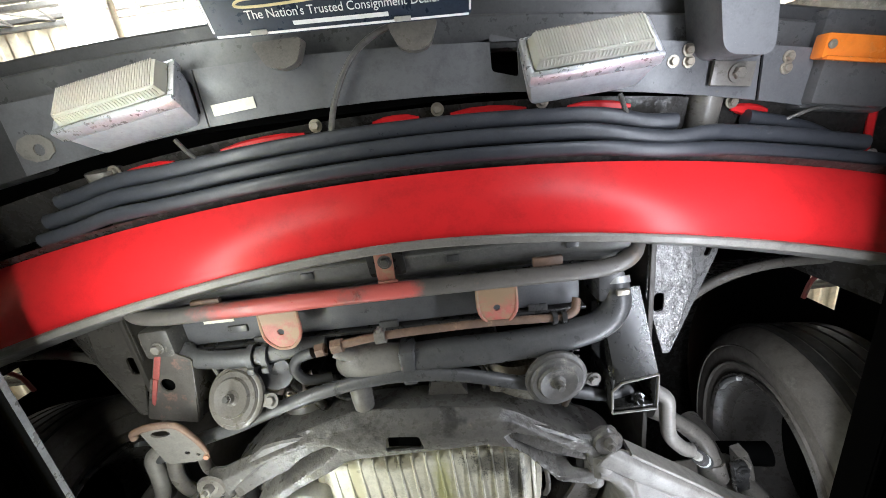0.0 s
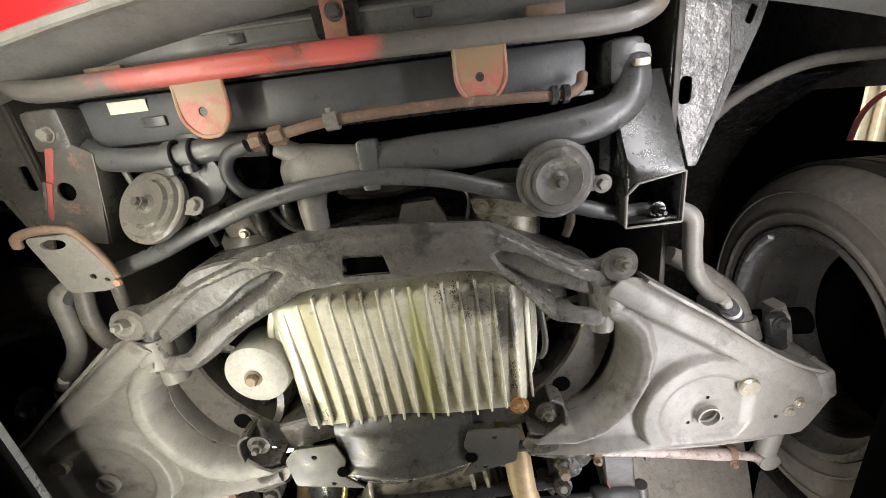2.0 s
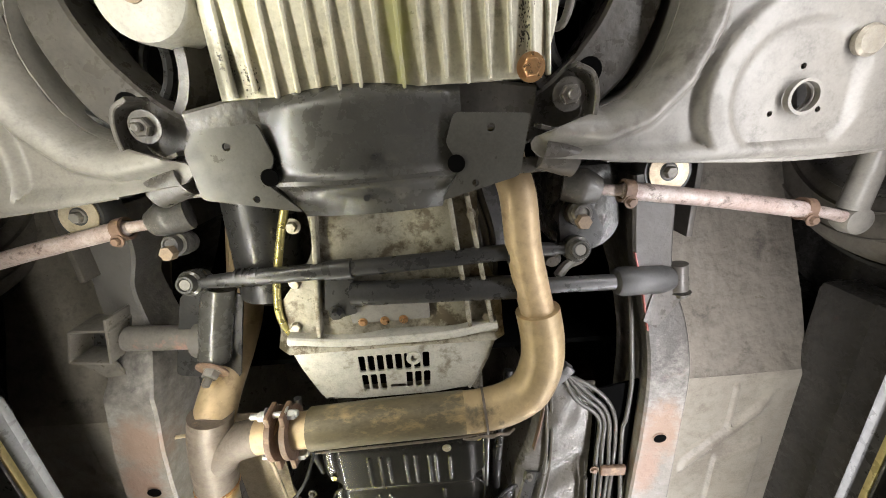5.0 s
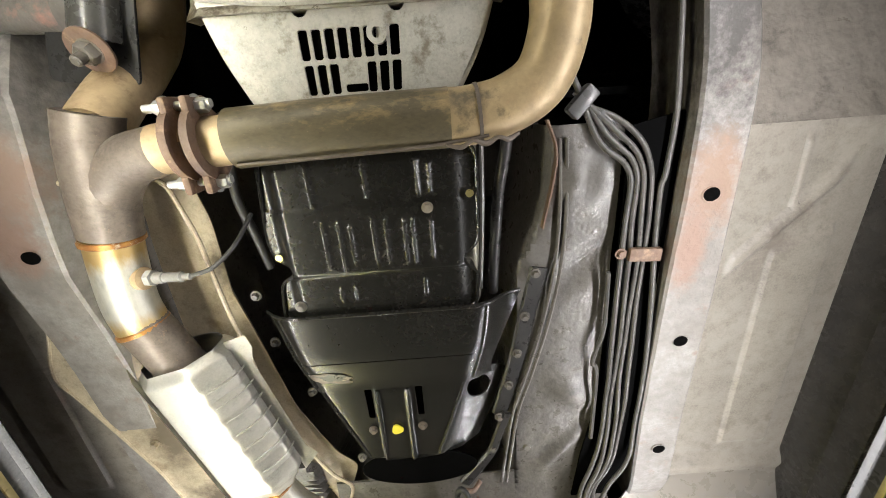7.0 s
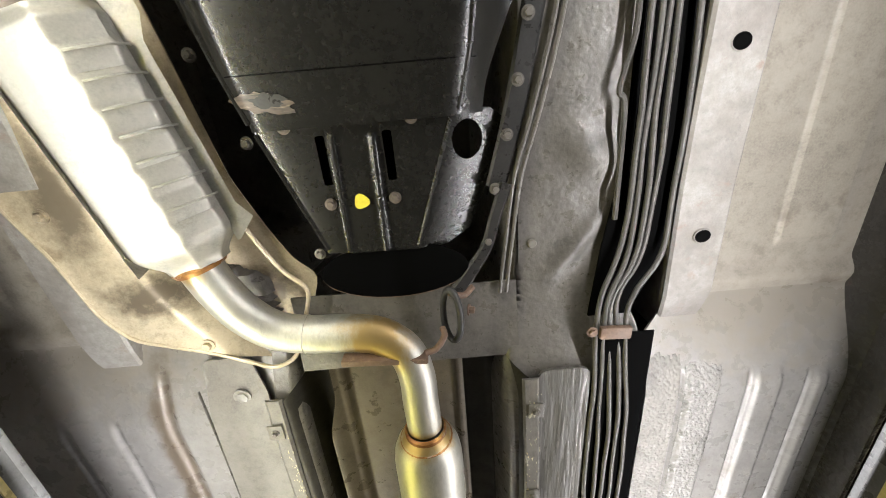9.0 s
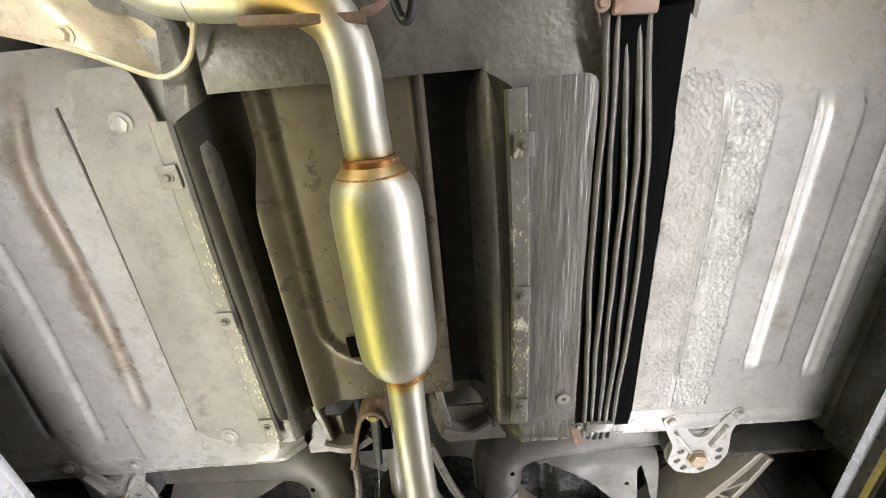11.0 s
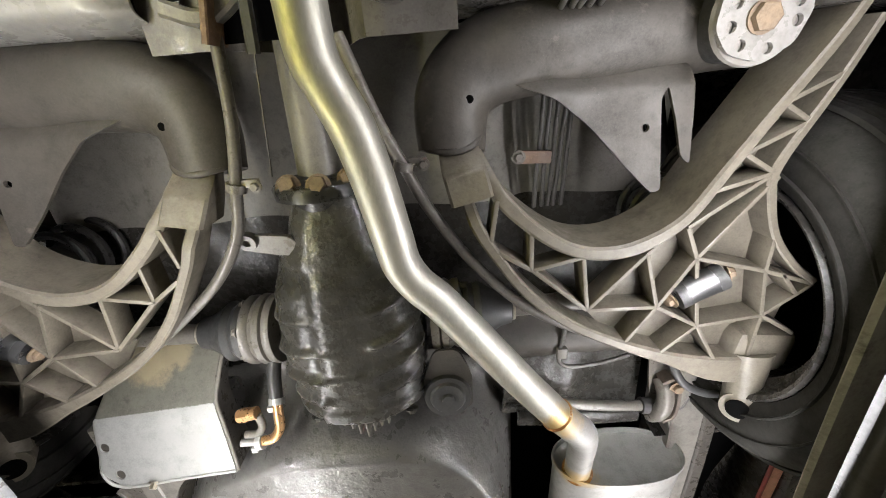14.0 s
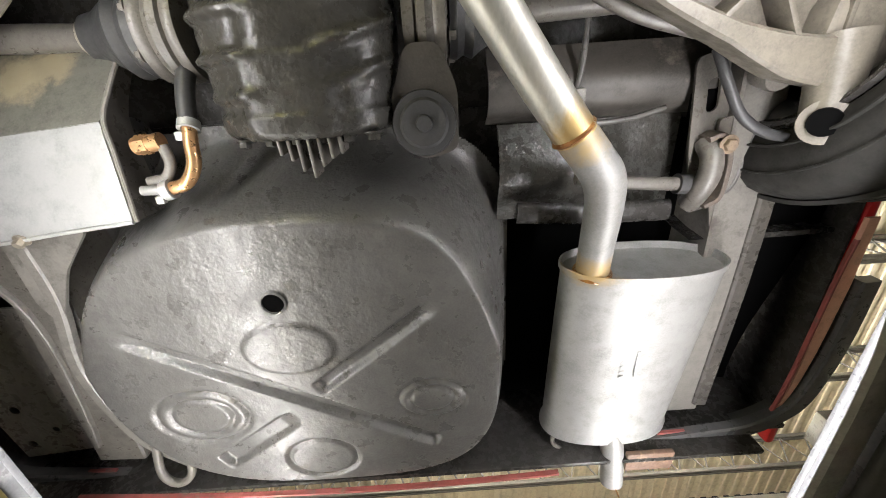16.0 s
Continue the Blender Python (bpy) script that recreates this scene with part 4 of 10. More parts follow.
# tunnel, flat flanges beside it and deep in the middle
def tunnel_z(x, y):
    z = 1.790 - 0.05 * ease(y, 2.17, 2.35)
    wide = (0.205 + 0.052 * ease(1.72 - y, 0.0, 0.16) if x > 0 else 0.205 + 0.17 * ease(2.12 - y, 0, 0.1)) - 0.02 * ease(y, 2.1, 2.3)
    z += 0.22 * ease(wide - abs(x), 0.0, 0.05) * (1 - 0.55 * ease(y, 2.15, 2.25))
    z += 0.010 * near(y + 0.45 * (x - 0.3), 1.70, 0.05) * near(x, 0.30, 0.09)
    z -= 0.012 * near(y - 0.5 * x, 1.80, 0.05) * near(abs(x), 0.31, 0.07) + 0.014 * near(y, 1.55, 0.06) * near(abs(x), 0.29, 0.05)
    z -= 0.010 * near(y + 1.1 * abs(x), 2.42, 0.03) * near(abs(x), 0.29, 0.08)
    return z


part("transmission_tunnel", sheet(lambda y: -0.40 + 0.185 * ease(y, 2.12, 2.20), lambda y: 0.356 + 0.044 * ease(y, 2.15, 2.25), 1.474, 2.85, 110, 110, tunnel_z), "tunnel_grey", body, "dark undercoated transmission tunnel")
for o in (0.0, 0.010):
    part("tunnel_seam", tube([(0.262 + o, 1.49, 1.784), (0.267 + o, 1.60, 1.784), (0.262 + o, 1.70, 1.784), (0.245 + o, 1.80, 1.783), (0.220 + o, 1.90, 1.783), (0.197 + o, 1.98, 1.782), (0.184 + o, 2.07, 1.780), (0.172 + o, 2.16, 1.776)], 0.0032, 8, 5), "tunnel_grey", body, "long seam bead along the tunnel")
# Near-black sheet that paints the dark gap behind the lines.
part("line_channel", box((0.3625, 2.55, 1.7385), (0.094, 0.64, 0.003), bev=0.001), "shade_black", body, "black sheet for the shade behind the lines")
part("tunnel_edge", strip([(0.243, 1.465), (0.257, 1.505), (0.255, 1.546), (0.241, 1.622)], 0.003, 1.778, 1.79, 5), "rust", body, "rusty edge of the tunnel")
# Another near-black sheet, drawn for the shade further forward under the lines.
part("line_bed", plate([(0.358, 1.48), (0.452, 1.46), (0.432, 1.60), (0.430, 1.70), (0.430, 1.95), (0.438, 2.10), (0.412, 2.16), (0.382, 2.22), (0.318, 2.22), (0.330, 2.10), (0.346, 2.00), (0.358, 1.85), (0.360, 1.70)], 1.777, 1.781), "shade_black", body, "black sheet for the shade under the lines")
for xa, xb in ((0.4145, 0.4745), (0.483, 0.546)):
    part("stone_guard", sheet((lambda y: 0.4145 + 0.030 * ease(2.275 - y, 0, 0.05)) if xa < 0.45 else xa, xb, 2.24, 2.855, 44, 330, lambda x, y: floor_z(x, y, 1) - 0.0012 - 0.0016 * noise.noise((x * 190, y * 190, 3)) - 0.0010 * noise.noise((x * 420, y * 420, 8)) + 0.004 * ease(0.010 + 0.004 * math.sin(y * 37) + 0.003 * math.sin(y * 91) - min((xb - x) if xb > 0.5 else 1.0, (y - 2.28 - 0.05 * (x > 0.48) - 0.03 * noise.noise((x * 40, y * 30, 1))) * 0.2, 2.85 - y), 0, 0.016), 0.001), "sparkle" if xa > 0.45 else "dusty", body, "grainy stone guard coating on the floor")
# Near-black closing panels keep roof light out and paint the bay's shade.
part("cowl", box((0, 1.46, 2.362), (1.70, 0.20, 0.012), bev=0.002), "shade_black", body)
part("firewall", box((0, 1.435, 2.12), (0.94, 0.012, 0.50), bev=0.002), "shade_black", body)
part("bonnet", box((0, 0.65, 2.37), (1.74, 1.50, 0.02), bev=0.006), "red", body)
part("bonnet_lining", box((0, 0.70, 2.352), (1.70, 1.40, 0.012), bev=0.004), "shade_black", body, "bonnet lining coloured near-black for shade")
part("boot_lining", box((0, 3.8, 2.342), (1.68, 1.10, 0.012), bev=0.004), "shade_black", body)
# Dark panels added to hide roof light and the red panels' insides.
for s in (1, -1):
    part("side_lining", box((s * 0.860, 0.245, 1.99), (0.006, 0.53, 0.60), bev=0.001), "undercoat_black", body)
    # The gap left over the tyre is placed to fit the camera's view.
    part("side_lining", box((s * 0.946, 0.9925, 2.02), (0.006, 0.755, 0.70), bev=0.001), "shade_black", body)
    part("side_lining", box((s * 0.946, 0.5525, 2.153), (0.006, 0.125, 0.39), bev=0.001), "shade_black", body)
    part("side_lining", box((s * 0.946, 0.5525, 1.777), (0.006, 0.125, 0.222), bev=0.001), "shade_black", body)
    part("arch_edge", tube([(s * 0.940, 0.500, 1.78), (s * 0.940, 0.510, 1.86), (s * 0.940, 0.530, 1.915), (s * 0.940, 0.565, 1.945), (s * 0.940, 0.615, 1.957)], 0.005, 8, 5), "red_faded", body, "faded red edge of the front wheel arch")
    part("side_lining", box((s * 0.860, 2.085, 1.99), (0.006, 1.70, 0.60), bev=0.001), "undercoat_black", body)
    part("side_lining", box((s * 0.866, 3.29, 2.0), (0.006, 0.78, 0.63), bev=0.001), "undercoat_black", body)
    part("arch_front_panel", box((s * 0.735, 2.965, 1.90), (0.25, 0.012, 0.34), bev=0.003), "undercoat_black", body)
    part("arch_rear_panel", box((s * 0.77, 3.80, 1.98), (0.19, 0.012, 0.28), bev=0.003), "undercoat_black", body)
part("cabin_floor", box((0, 2.3, 2.12), (1.72, 1.75, 0.02), bev=0.004), "undercoat_black", body)
part("boot_lid", box((0, 3.8, 2.36), (1.72, 1.15, 0.02), bev=0.006), "red", body)
part("front_crossmember_panel", box((0, 0.20, 2.08), (1.66, 0.02, 0.50), bev=0.004), "undercoat_black", body)
for x0, x1, cm in ((-0.775, -0.19, "floor_rear"), (0.19, 0.408, "brushed_black"), (0.408, 0.775, "floor_rear")):
    part("rear_crosspanel", sheet(x0, x1, 2.845, 2.935, 40, 24, lambda x, y: 1.7455 + 0.003 * math.sin(x * 31 + 1) * near(y, 2.89, 0.03) - 0.004 * near(y, 2.893, 0.006) + 0.16 * ease(y, 2.898, 2.945) ** 2 + 0.03 * ease(0.225 - abs(x), 0, 0.04)), cm, body, "rolled rear end of the floor")
for s in (1, -1):
    part("floor_edge", tube([(s * 0.42, 2.868, 1.747), (s * 0.50, 2.864, 1.745), (s * 0.60, 2.866, 1.746), (s * 0.68, 2.862, 1.750)], 0.006, 10, 6, 0.7), "floor_rear", body, "rolled grey edge ending the floor")
# One floor in two tones: black where shaded, grey where lit.
part("rear_floor", sheet(-0.60, 0.60, 3.24, 3.66, 60, 24, lambda x, y: 1.972 + 0.02 * math.sin(x * 22) * near(y, 3.2, 0.25) + 0.012 * near(x, 0.33, 0.03)), "undercoat_black", body, "floor above the rear axle, black for its shaded rear half")
part("rear_floor", sheet(-0.60, 0.60, 2.93, 3.24, 60, 16, lambda x, y: 1.97 + 0.02 * math.sin(x * 22) * near(y, 3.2, 0.25) + 0.012 * near(x, 0.33, 0.03)), "dusty", body, "dusty grey floor above the rear axle, its lit front half")


def well_z(x, y):
    """The spare wheel well: a round tub with a crossing rib pattern and round embossings."""
    dx, dy = (x + 0.118) / 0.395, (y - 3.93) / 0.352
    q = 3.6 if dx > 0 else 2.5
    d = (abs(dx) ** q + abs(dy) ** q) ** (1 / q)
    z = 1.93 - 0.188 * ease(1.02 - d, 0.0, 0.12 + 0.30 * max(0.0, -dy))
    if d < 0.9:
        for x0, y0, x1, y1, w in ((-0.405, 3.858, 0.125, 4.158, 0.017), (0.140, 3.832, -0.09, 4.002, 0.016), (-0.135, 4.062, -0.31, 4.178, 0.022)):
            ln = math.hypot(x1 - x0, y1 - y0)
            along, off = ((x - x0) * (x1 - x0) + (y - y0) * (y1 - y0)) / ln, abs((x - x0) * (y1 - y0) - (y - y0) * (x1 - x0)) / ln
            z = max(z, 1.742 + 0.013 * ease(w - off, 0, 0.007) * ease(along, 0, 0.05) * ease(ln - along, 0, 0.012))
        for cx, cy, r0 in ((0.115, 4.044, 0.062), (-0.313, 4.051, 0.085), (-0.313, 4.051, 0.058), (-0.113, 4.182, 0.068), (0.115, 4.044, 0.042)):
            r = math.hypot(x - cx, (y - cy) * 1.35)
            z += 0.0055 * near(r, r0, 0.010)
        r = math.hypot(x + 0.118, (y - 3.905) * 1.5)
        z -= 0.006 * ease(0.082 - r, 0, 0.010)
    return z


well = sheet(-0.525, 0.285, 3.56, 4.29, 210, 190, well_z)
bmesh.ops.delete(well, geom=[v for v in well.verts if (max(0.0, (v.co.x + 0.118) / 0.395) ** 3.6 + max(0.0, -(v.co.x + 0.118) / 0.395) ** 3.6 + abs((v.co.y - 3.93) / 0.352) ** 3.6) > 1.22], context="VERTS")
part("boot_floor", sheet(-0.53, 0.29, 3.56, 4.27, 8, 8, lambda x, y: 1.962), "undercoat_black", body)
part("spare_wheel_well", well, "well", body, "dark coated spare wheel well with crossing ribs")
tilt = (0.0, well_z(-0.121, 3.80) - well_z(-0.121, 3.824), 0.024)
part("drain_neck", lathe([(0.0185, -0.001), (0.0215, -0.0035), (0.0180, -0.0045), (0.0165, 0.001)], (-0.121, 3.812, well_z(-0.121, 3.812)), tilt, 24), "well", body, "low rolled rim of the drain hole")
# Black disc for the shade in the drain.
part("drain_hole", lathe([(0, -0.0015), (0.0172, -0.0015), (0.0172, 0.001), (0, 0.001)], (-0.121, 3.812, well_z(-0.121, 3.812)), tilt), "shade_black", body, "dark drain hole")
# Boot floor beside the well is near-black in place of shade.
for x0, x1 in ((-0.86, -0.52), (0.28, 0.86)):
    part("boot_floor", sheet(x0, x1, 3.60, 4.27, 16, 18, lambda x, y: 1.955 - 0.10 * ease(abs(x) - 0.62, 0, 0.06) * ease(3.95 - y, -0.3, 0.3)), "shade_black", body)
part("side_member", strip([(0.655, 3.50), (0.665, 3.80), (0.665, 4.02), (0.665, 4.22)], 0.075, 1.83, 1.95), "dusty", body, "grey longitudinal member beside the muffler")
part("side_member", strip([(-0.545, 3.60), (-0.55, 3.80), (-0.56, 4.0), (-0.575, 4.22)], 0.10, 1.80, 1.95), "dusty_dark", body, "grey longitudinal member with a flange")
part("member_flange", strip([(0.706, 3.62), (0.708, 3.9), (0.70, 4.2)], 0.03, 1.822, 1.832), "undercoat", body)
part("member_flange", strip([(-0.49, 3.68), (-0.487, 3.8), (-0.515, 3.95), (-0.48, 4.12), (-0.40, 4.21)], 0.022, 1.765, 1.78), "dusty", body, "pale flange beside the well")
part("member_flange", strip([(-0.60, 3.774), (-0.576, 3.829), (-0.569, 3.915), (-0.584, 4.077), (-0.599, 4.169)], 0.008, 1.790, 1.80), "dusty", body, "pale flange of the side member")
part("side_plate", plate([(-0.84, 3.82), (-0.585, 3.84), (-0.578, 3.92), (-0.605, 4.20), (-0.80, 4.22)], 1.822, 1.828, [ring_of((-0.757, 4.08), 0.010, 14), ring_of((-0.770, 4.18), 0.010, 14), ring_of((-0.70, 4.14), 0.007, 12)]), "undercoat", body, "dark side plate with round holes")
part("corner_plate", plate(rounded([(-0.515, 3.68), (-0.38, 3.68), (-0.44, 3.745), (-0.492, 3.85), (-0.515, 3.80)], 0.012), 1.768, 1.774, [ring_of((-0.487, 3.745), 0.010, 14)]), "dusty", body, "grey corner plate beside the well")
part("rear_apron", join(box((0, 4.262, 1.87), (1.60, 0.012, 0.25), bev=0.003)), "undercoat_black", body)
part("rear_apron_edge", strip([(-0.62, 4.235), (-0.3, 4.262), (0.0, 4.270), (0.2, 4.266), (0.36, 4.258)], 0.005, 1.724, 1.735), "red_faded", body, "red painted lower edge of the rear apron")
# Dark panels added to close the bright gaps at the rear corners.
for s in (1, -1):
    part("rear_corner", box((s * 0.845, 4.266, 1.94), (0.10, 0.012, 0.27), bev=0.002), "undercoat_black", body)
part("tow_eye", tube([(-0.44, 4.12, 1.76), (-0.445, 4.20, 1.745), (-0.415, 4.225, 1.74), (-0.385, 4.20, 1.745), (-0.385, 4.13, 1.76)], 0.008, 10), "dusty_dark", body)
part("tow_eye_bracket", plate(rounded([(-0.47, 4.10), (-0.38, 4.09), (-0.37, 4.14), (-0.45, 4.155)], 0.01), 1.758, 1.764, [ring_of((-0.415, 4.12), 0.009)]), "dusty_dark", body)

# rear bumper
rb = thing("rear_bumper", (0, 4.36, 1.76), "black rear bumper with a rubber edge", "bumper")
pts = [(-0.912, 3.88), (-0.913, 4.0), (-0.904, 4.10), (-0.878, 4.19), (-0.80, 4.245), (-0.70, 4.262), (-0.5, 4.278), (0.0, 4.295), (0.5, 4.278), (0.70, 4.262), (0.80, 4.245), (0.878, 4.19), (0.904, 4.10), (0.913, 4.0), (0.912, 3.88)]
part("bumper_shell", strip(pts, 0.036, 1.785, 1.808, 8), "plastic", rb)
part("rubber_edge", strip([(x * 1.01, y + 0.012) for x, y in pts], 0.016, 1.80, 1.84, 8), "rubber", rb)
part("bumper_bracket", box((0.56, 4.27, 1.752), (0.10, 0.05, 0.012), bev=0.003), "rust", rb, "rusty bumper bracket")

# ---- front bumper and what hangs on it ----
def bump_y(x):
    return -0.024 + 0.04 * x + 0.11 * x * x


fb = thing("front_bumper", (0, 0.02, 1.78), "black front bumper with grey underside plate", "bumper")
xs = [-0.86 + 0.0955 * k for k in range(19)]
part("bumper_shell", strip([(x, bump_y(x) + 0.010) for x in xs], 0.05, 1.79, 1.90, 3), "plastic", fb)
part("rubber_edge", strip([(x, bump_y(x) - 0.022) for x in xs], 0.03, 1.80, 1.86, 3), "rubber", fb)


def under_plate(x0, x1, cuts):
    top = [(x0 + (x1 - x0) * k / 10, bump_y(x0 + (x1 - x0) * k / 10) + 0.025) for k in range(11)]
    rear = [(x, 0.073 + 0.17 * (x + 0.03) ** 2) for x, _ in top[::-1]]
    return plate(top + rear, 1.775, 1.779, cuts)


def slot(x0, y0, x1, y1, r=0.006):
    return rounded([(x0, y0), (x1, y0 + 0.012), (x1, y1 + 0.012), (x0, y1)], r)


part("underside_plate", under_plate(-0.213, 0.62, [slot(0.222, 0.005, 0.262, 0.055)]), "bumper_grey", fb, "grey black steel plate under the bumper")
part("underside_plate", under_plate(-0.52, -0.215, [slot(-0.245, 0.002, -0.220, 0.048)]), "bumper_grey", fb, "grey black steel plate with a rusty corner")
part("underside_plate", under_plate(0.625, 0.70, []), "bumper_grey", fb)
part("corner_plate", box((0.77, 0.11, 1.80), (0.14, 0.14, 0.05), rz=9, bev=0.01), "plastic", fb)
part("corner_plate", box((-0.64, 0.05, 1.815), (0.22, 0.16, 0.05), rz=-8, bev=0.01), "rubber", fb)
part("label_strip", box((-0.168, 0.0545, 1.7735), (0.066, 0.016, 0.001), rz=-4, bev=0), "label", fb, "yellowed paper strip")
part("rust_patch", plate(ring_of((-0.485, 0.075), 0.030, 9, 0.7, 0.4), 1.772, 1.7745, [ring_of((-0.480, 0.078), 0.009)]), "dusty", fb, "flaking rusty corner")
for x, y in ((0.512, 0.062), (0.490, 0.075), (0.513, 0.078), (0.662, 0.090), (0.660, 0.105)):
    part("bolt", bolt((x, y, 1.775), r=0.006, h=0.007), "bolt", fb)
for x in (0.56, -0.42):
    part("shock_absorber", tube([(x, 0.12, 1.80), (x, 0.20, 1.812), (x, 0.34, 1.82)], [0.026, 0.024, 0.024], 16, 4), "dusty_dark", fb, "grey bumper shock absorber")
guard = part("overrider", plate(rounded([(0.502, -0.06), (0.585, -0.05), (0.592, 0.088), (0.522, 0.078)], 0.02), 1.715, 1.79), "bumper_grey", fb, "black rubber overrider")
part("bracket", join(box((0.575, 0.103, 1.768), (0.062, 0.034, 0.006), rz=8, bev=0.001), bolt((0.580, 0.103, 1.764), r=0.009, h=0.009)), "dusty_dark", guard)

# fog lamps
def fog(cx, cy, rz):
    f = thing("fog_lamp", (cx, cy, 1.75), "rectangular silver fog lamp with ribbed clear glass, pitted", "fog lamp", "fog lamps under the bumper")
    m = pose(cx, cy, 1.765, -38, 0, rz)
    hull = box((0, 0.002, 0.010), (0.182, 0.070, 0.060), bev=0.012)
    for v in hull.verts:
        if v.co.z > 0.005:
            v.co.x *= 0.92
            v.co.y = 0.002 + (v.co.y - 0.002) * 0.86
    part("housing", moved(hull, m), "lamp_silver", f, "pitted silver housing")
    part("bezel", moved(join(box((0, -0.033, -0.022), (0.184, 0.006, 0.014), bev=0.003), box((0, 0.034, -0.021), (0.184, 0.009, 0.020), bev=0.003), box((-0.088, 0.001, -0.022), (0.010, 0.070, 0.014), bev=0.003), box((0.088, 0.001, -0.022), (0.010, 0.070, 0.014), bev=0.003)), m), "chrome", f, "bright chrome bezel")
    glass = box((0, -0.002, -0.034), (0.166, 0.058, 0.022), bev=0.006)
    for v in glass.verts:
        if v.co.z < -0.034:
            v.co.x *= 0.95
            v.co.y *= 0.88
    part("reflector", moved(box((0, -0.002, -0.0235), (0.166, 0.058, 0.002), bev=0), m), "lamp_silver", f)
    lens = part("lens", moved(glass, m), "lens", f, "ribbed clear glass")
    for k in range(38):
        part("glass_rib", moved(box((-0.0722 + 0.0039 * k, -0.002, -0.0450), (0.0021, 0.047, 0.0022), bev=0.0007), m), "lens", lens)
    for k in range(30):
        part("glass_rib", moved(box((-0.072 + 0.005 * k, 0.0255, -0.034), (0.0022, 0.002, 0.016), bev=0.0006), m), "lens", lens)
    for e in (-1, 1):
        part("screw", moved(lathe([(0, 0), (0.0035, 0), (0.0038, 0.002), (0, 0.002)], (e * 0.080, -0.018, -0.031), (0, 0, 1), 12), m), "bolt", f)
    part("cable", tube([Vector((cx + 0.05, cy + 0.05, 1.76)), Vector((cx + 0.07, cy + 0.085, 1.77)), Vector((cx + 0.11, cy + 0.11, 1.785)), Vector((cx + 0.16, cy + 0.115, 1.80))], 0.0035, 8), "line", f)
    return f


fog(-0.313, 0.040, -8)
fog(0.356, 0.060, -2)
ts = thing("turn_signal", (0.75, 0.11, 1.765), "orange turn signal in a dark housing at the bumper corner", "turn signal")
part("housing", box((0.758, 0.138, 1.775), (0.125, 0.068, 0.036), rz=10, bev=0.006), "plastic", ts)
part("lens", box((0.752, 0.092, 1.764), (0.118, 0.034, 0.022), rz=10, bev=0.004), "orange_lens", ts, "translucent orange lens with a bright rim")
part("rim", box((0.755, 0.109, 1.753), (0.122, 0.006, 0.008), rz=10, bev=0.002), "orange_lens", ts)
part("screw", bolt((0.702, 0.082, 1.752), r=0.004, h=0.003), "bolt", ts)
part("cable", tube([(0.74, 0.165, 1.78), (0.70, 0.172, 1.775), (0.66, 0.19, 1.79), (0.62, 0.21, 1.80)], 0.003, 8), "line", ts)
part("bar", tube([(0.835, 0.10, 1.80), (0.835, 0.26, 1.80)], 0.006, 8, 1), "red", ts)
part("plug", bolt((0.835, 0.255, 1.79), r=0.006, h=0.006), "white_part", ts)

# dealer plate
lp = thing("number_plate", (0.02, -0.05, 1.735), "dark blue dealer plate with white rim, lettering and gold scroll", "number plate")
pm = pose(0.024, -0.018, 1.733, 30, 0, 2.2)
part("plate_sheet", moved(plate(rounded([(-0.172, -0.10), (0.172, -0.10), (0.172, 0), (-0.172, 0)], 0.012), 0, 0.002), pm), "plate_blue", lp)
part("plate_rim", moved(join(*[box(c, s, bev=0.0005) for c, s in (((0, -0.003, -0.0005), (0.334, 0.003, 0.001)), ((-0.169, -0.05, -0.0005), (0.003, 0.085, 0.001)), ((0.169, -0.05, -0.0005), (0.003, 0.085, 0.001)))]), pm), "plate_white", lp, "thin white rim")


def words(text, size, m, material, parent, label):
    """Raised lettering from the built-in font, as a mesh."""
    cu = bpy.data.curves.new("lettering", "FONT")
    cu.body, cu.size, cu.align_x, cu.extrude = text, size, "CENTER", 0.0003
    ob = bpy.data.objects.new("tmp", cu)
    me = bpy.data.meshes.new_from_object(ob)
    bm = bmesh.new()
    bm.from_mesh(me)
    bpy.data.objects.remove(ob)
    bpy.data.curves.remove(cu)
    bpy.data.meshes.remove(me)
    return part("lettering", moved(bm, m), material, parent, label)


face = pm @ pose(0, 0, -0.0006, 180, 0, 0)
words("The Nation's Trusted Consignment Dealer", 0.0145, face @ pose(0.006, 0.0205, 0), "plate_white", lp, "white lettering")
part("bars", moved(join(box((0, 0.0118, 0), (0.125, 0.005, 0.0006), bev=0), box((0.09, 0.045, 0), (0.10, 0.010, 0.0006), bev=0)), face), "plate_white", lp)
part("scroll", moved(join(tube([(-0.09, 0.043, 0), (-0.12, 0.042, 0), (-0.128, 0.036, 0), (-0.10, 0.034, 0), (-0.04, 0.036, 0), (0.0, 0.040, 0), (0.03, 0.048, 0)], 0.0016, 8), tube([(-0.03, 0.040, 0), (0.0, 0.046, 0), (0.015, 0.056, 0), (-0.01, 0.050, 0), (-0.06, 0.052, 0), (-0.10, 0.056, 0)], 0.0018, 8), tube([(0.01, 0.052, 0), (0.03, 0.058, 0), (0.05, 0.052, 0)], 0.0018, 8)), face), "plate_gold", lp, "gold flourish")
for x in (-0.075, 0.115):
    part("holder", plate(rounded([(x - 0.036, -0.02), (x + 0.036, -0.02), (x + 0.022, 0.012), (x, 0.018), (x - 0.022, 0.012)], 0.008), 1.752, 1.776), "dusty_dark", lp)
    part("clip", moved(box((x - 0.035, -0.005, -0.002), (0.022, 0.006, 0.003), bev=0.001), pm), "white_part", lp)
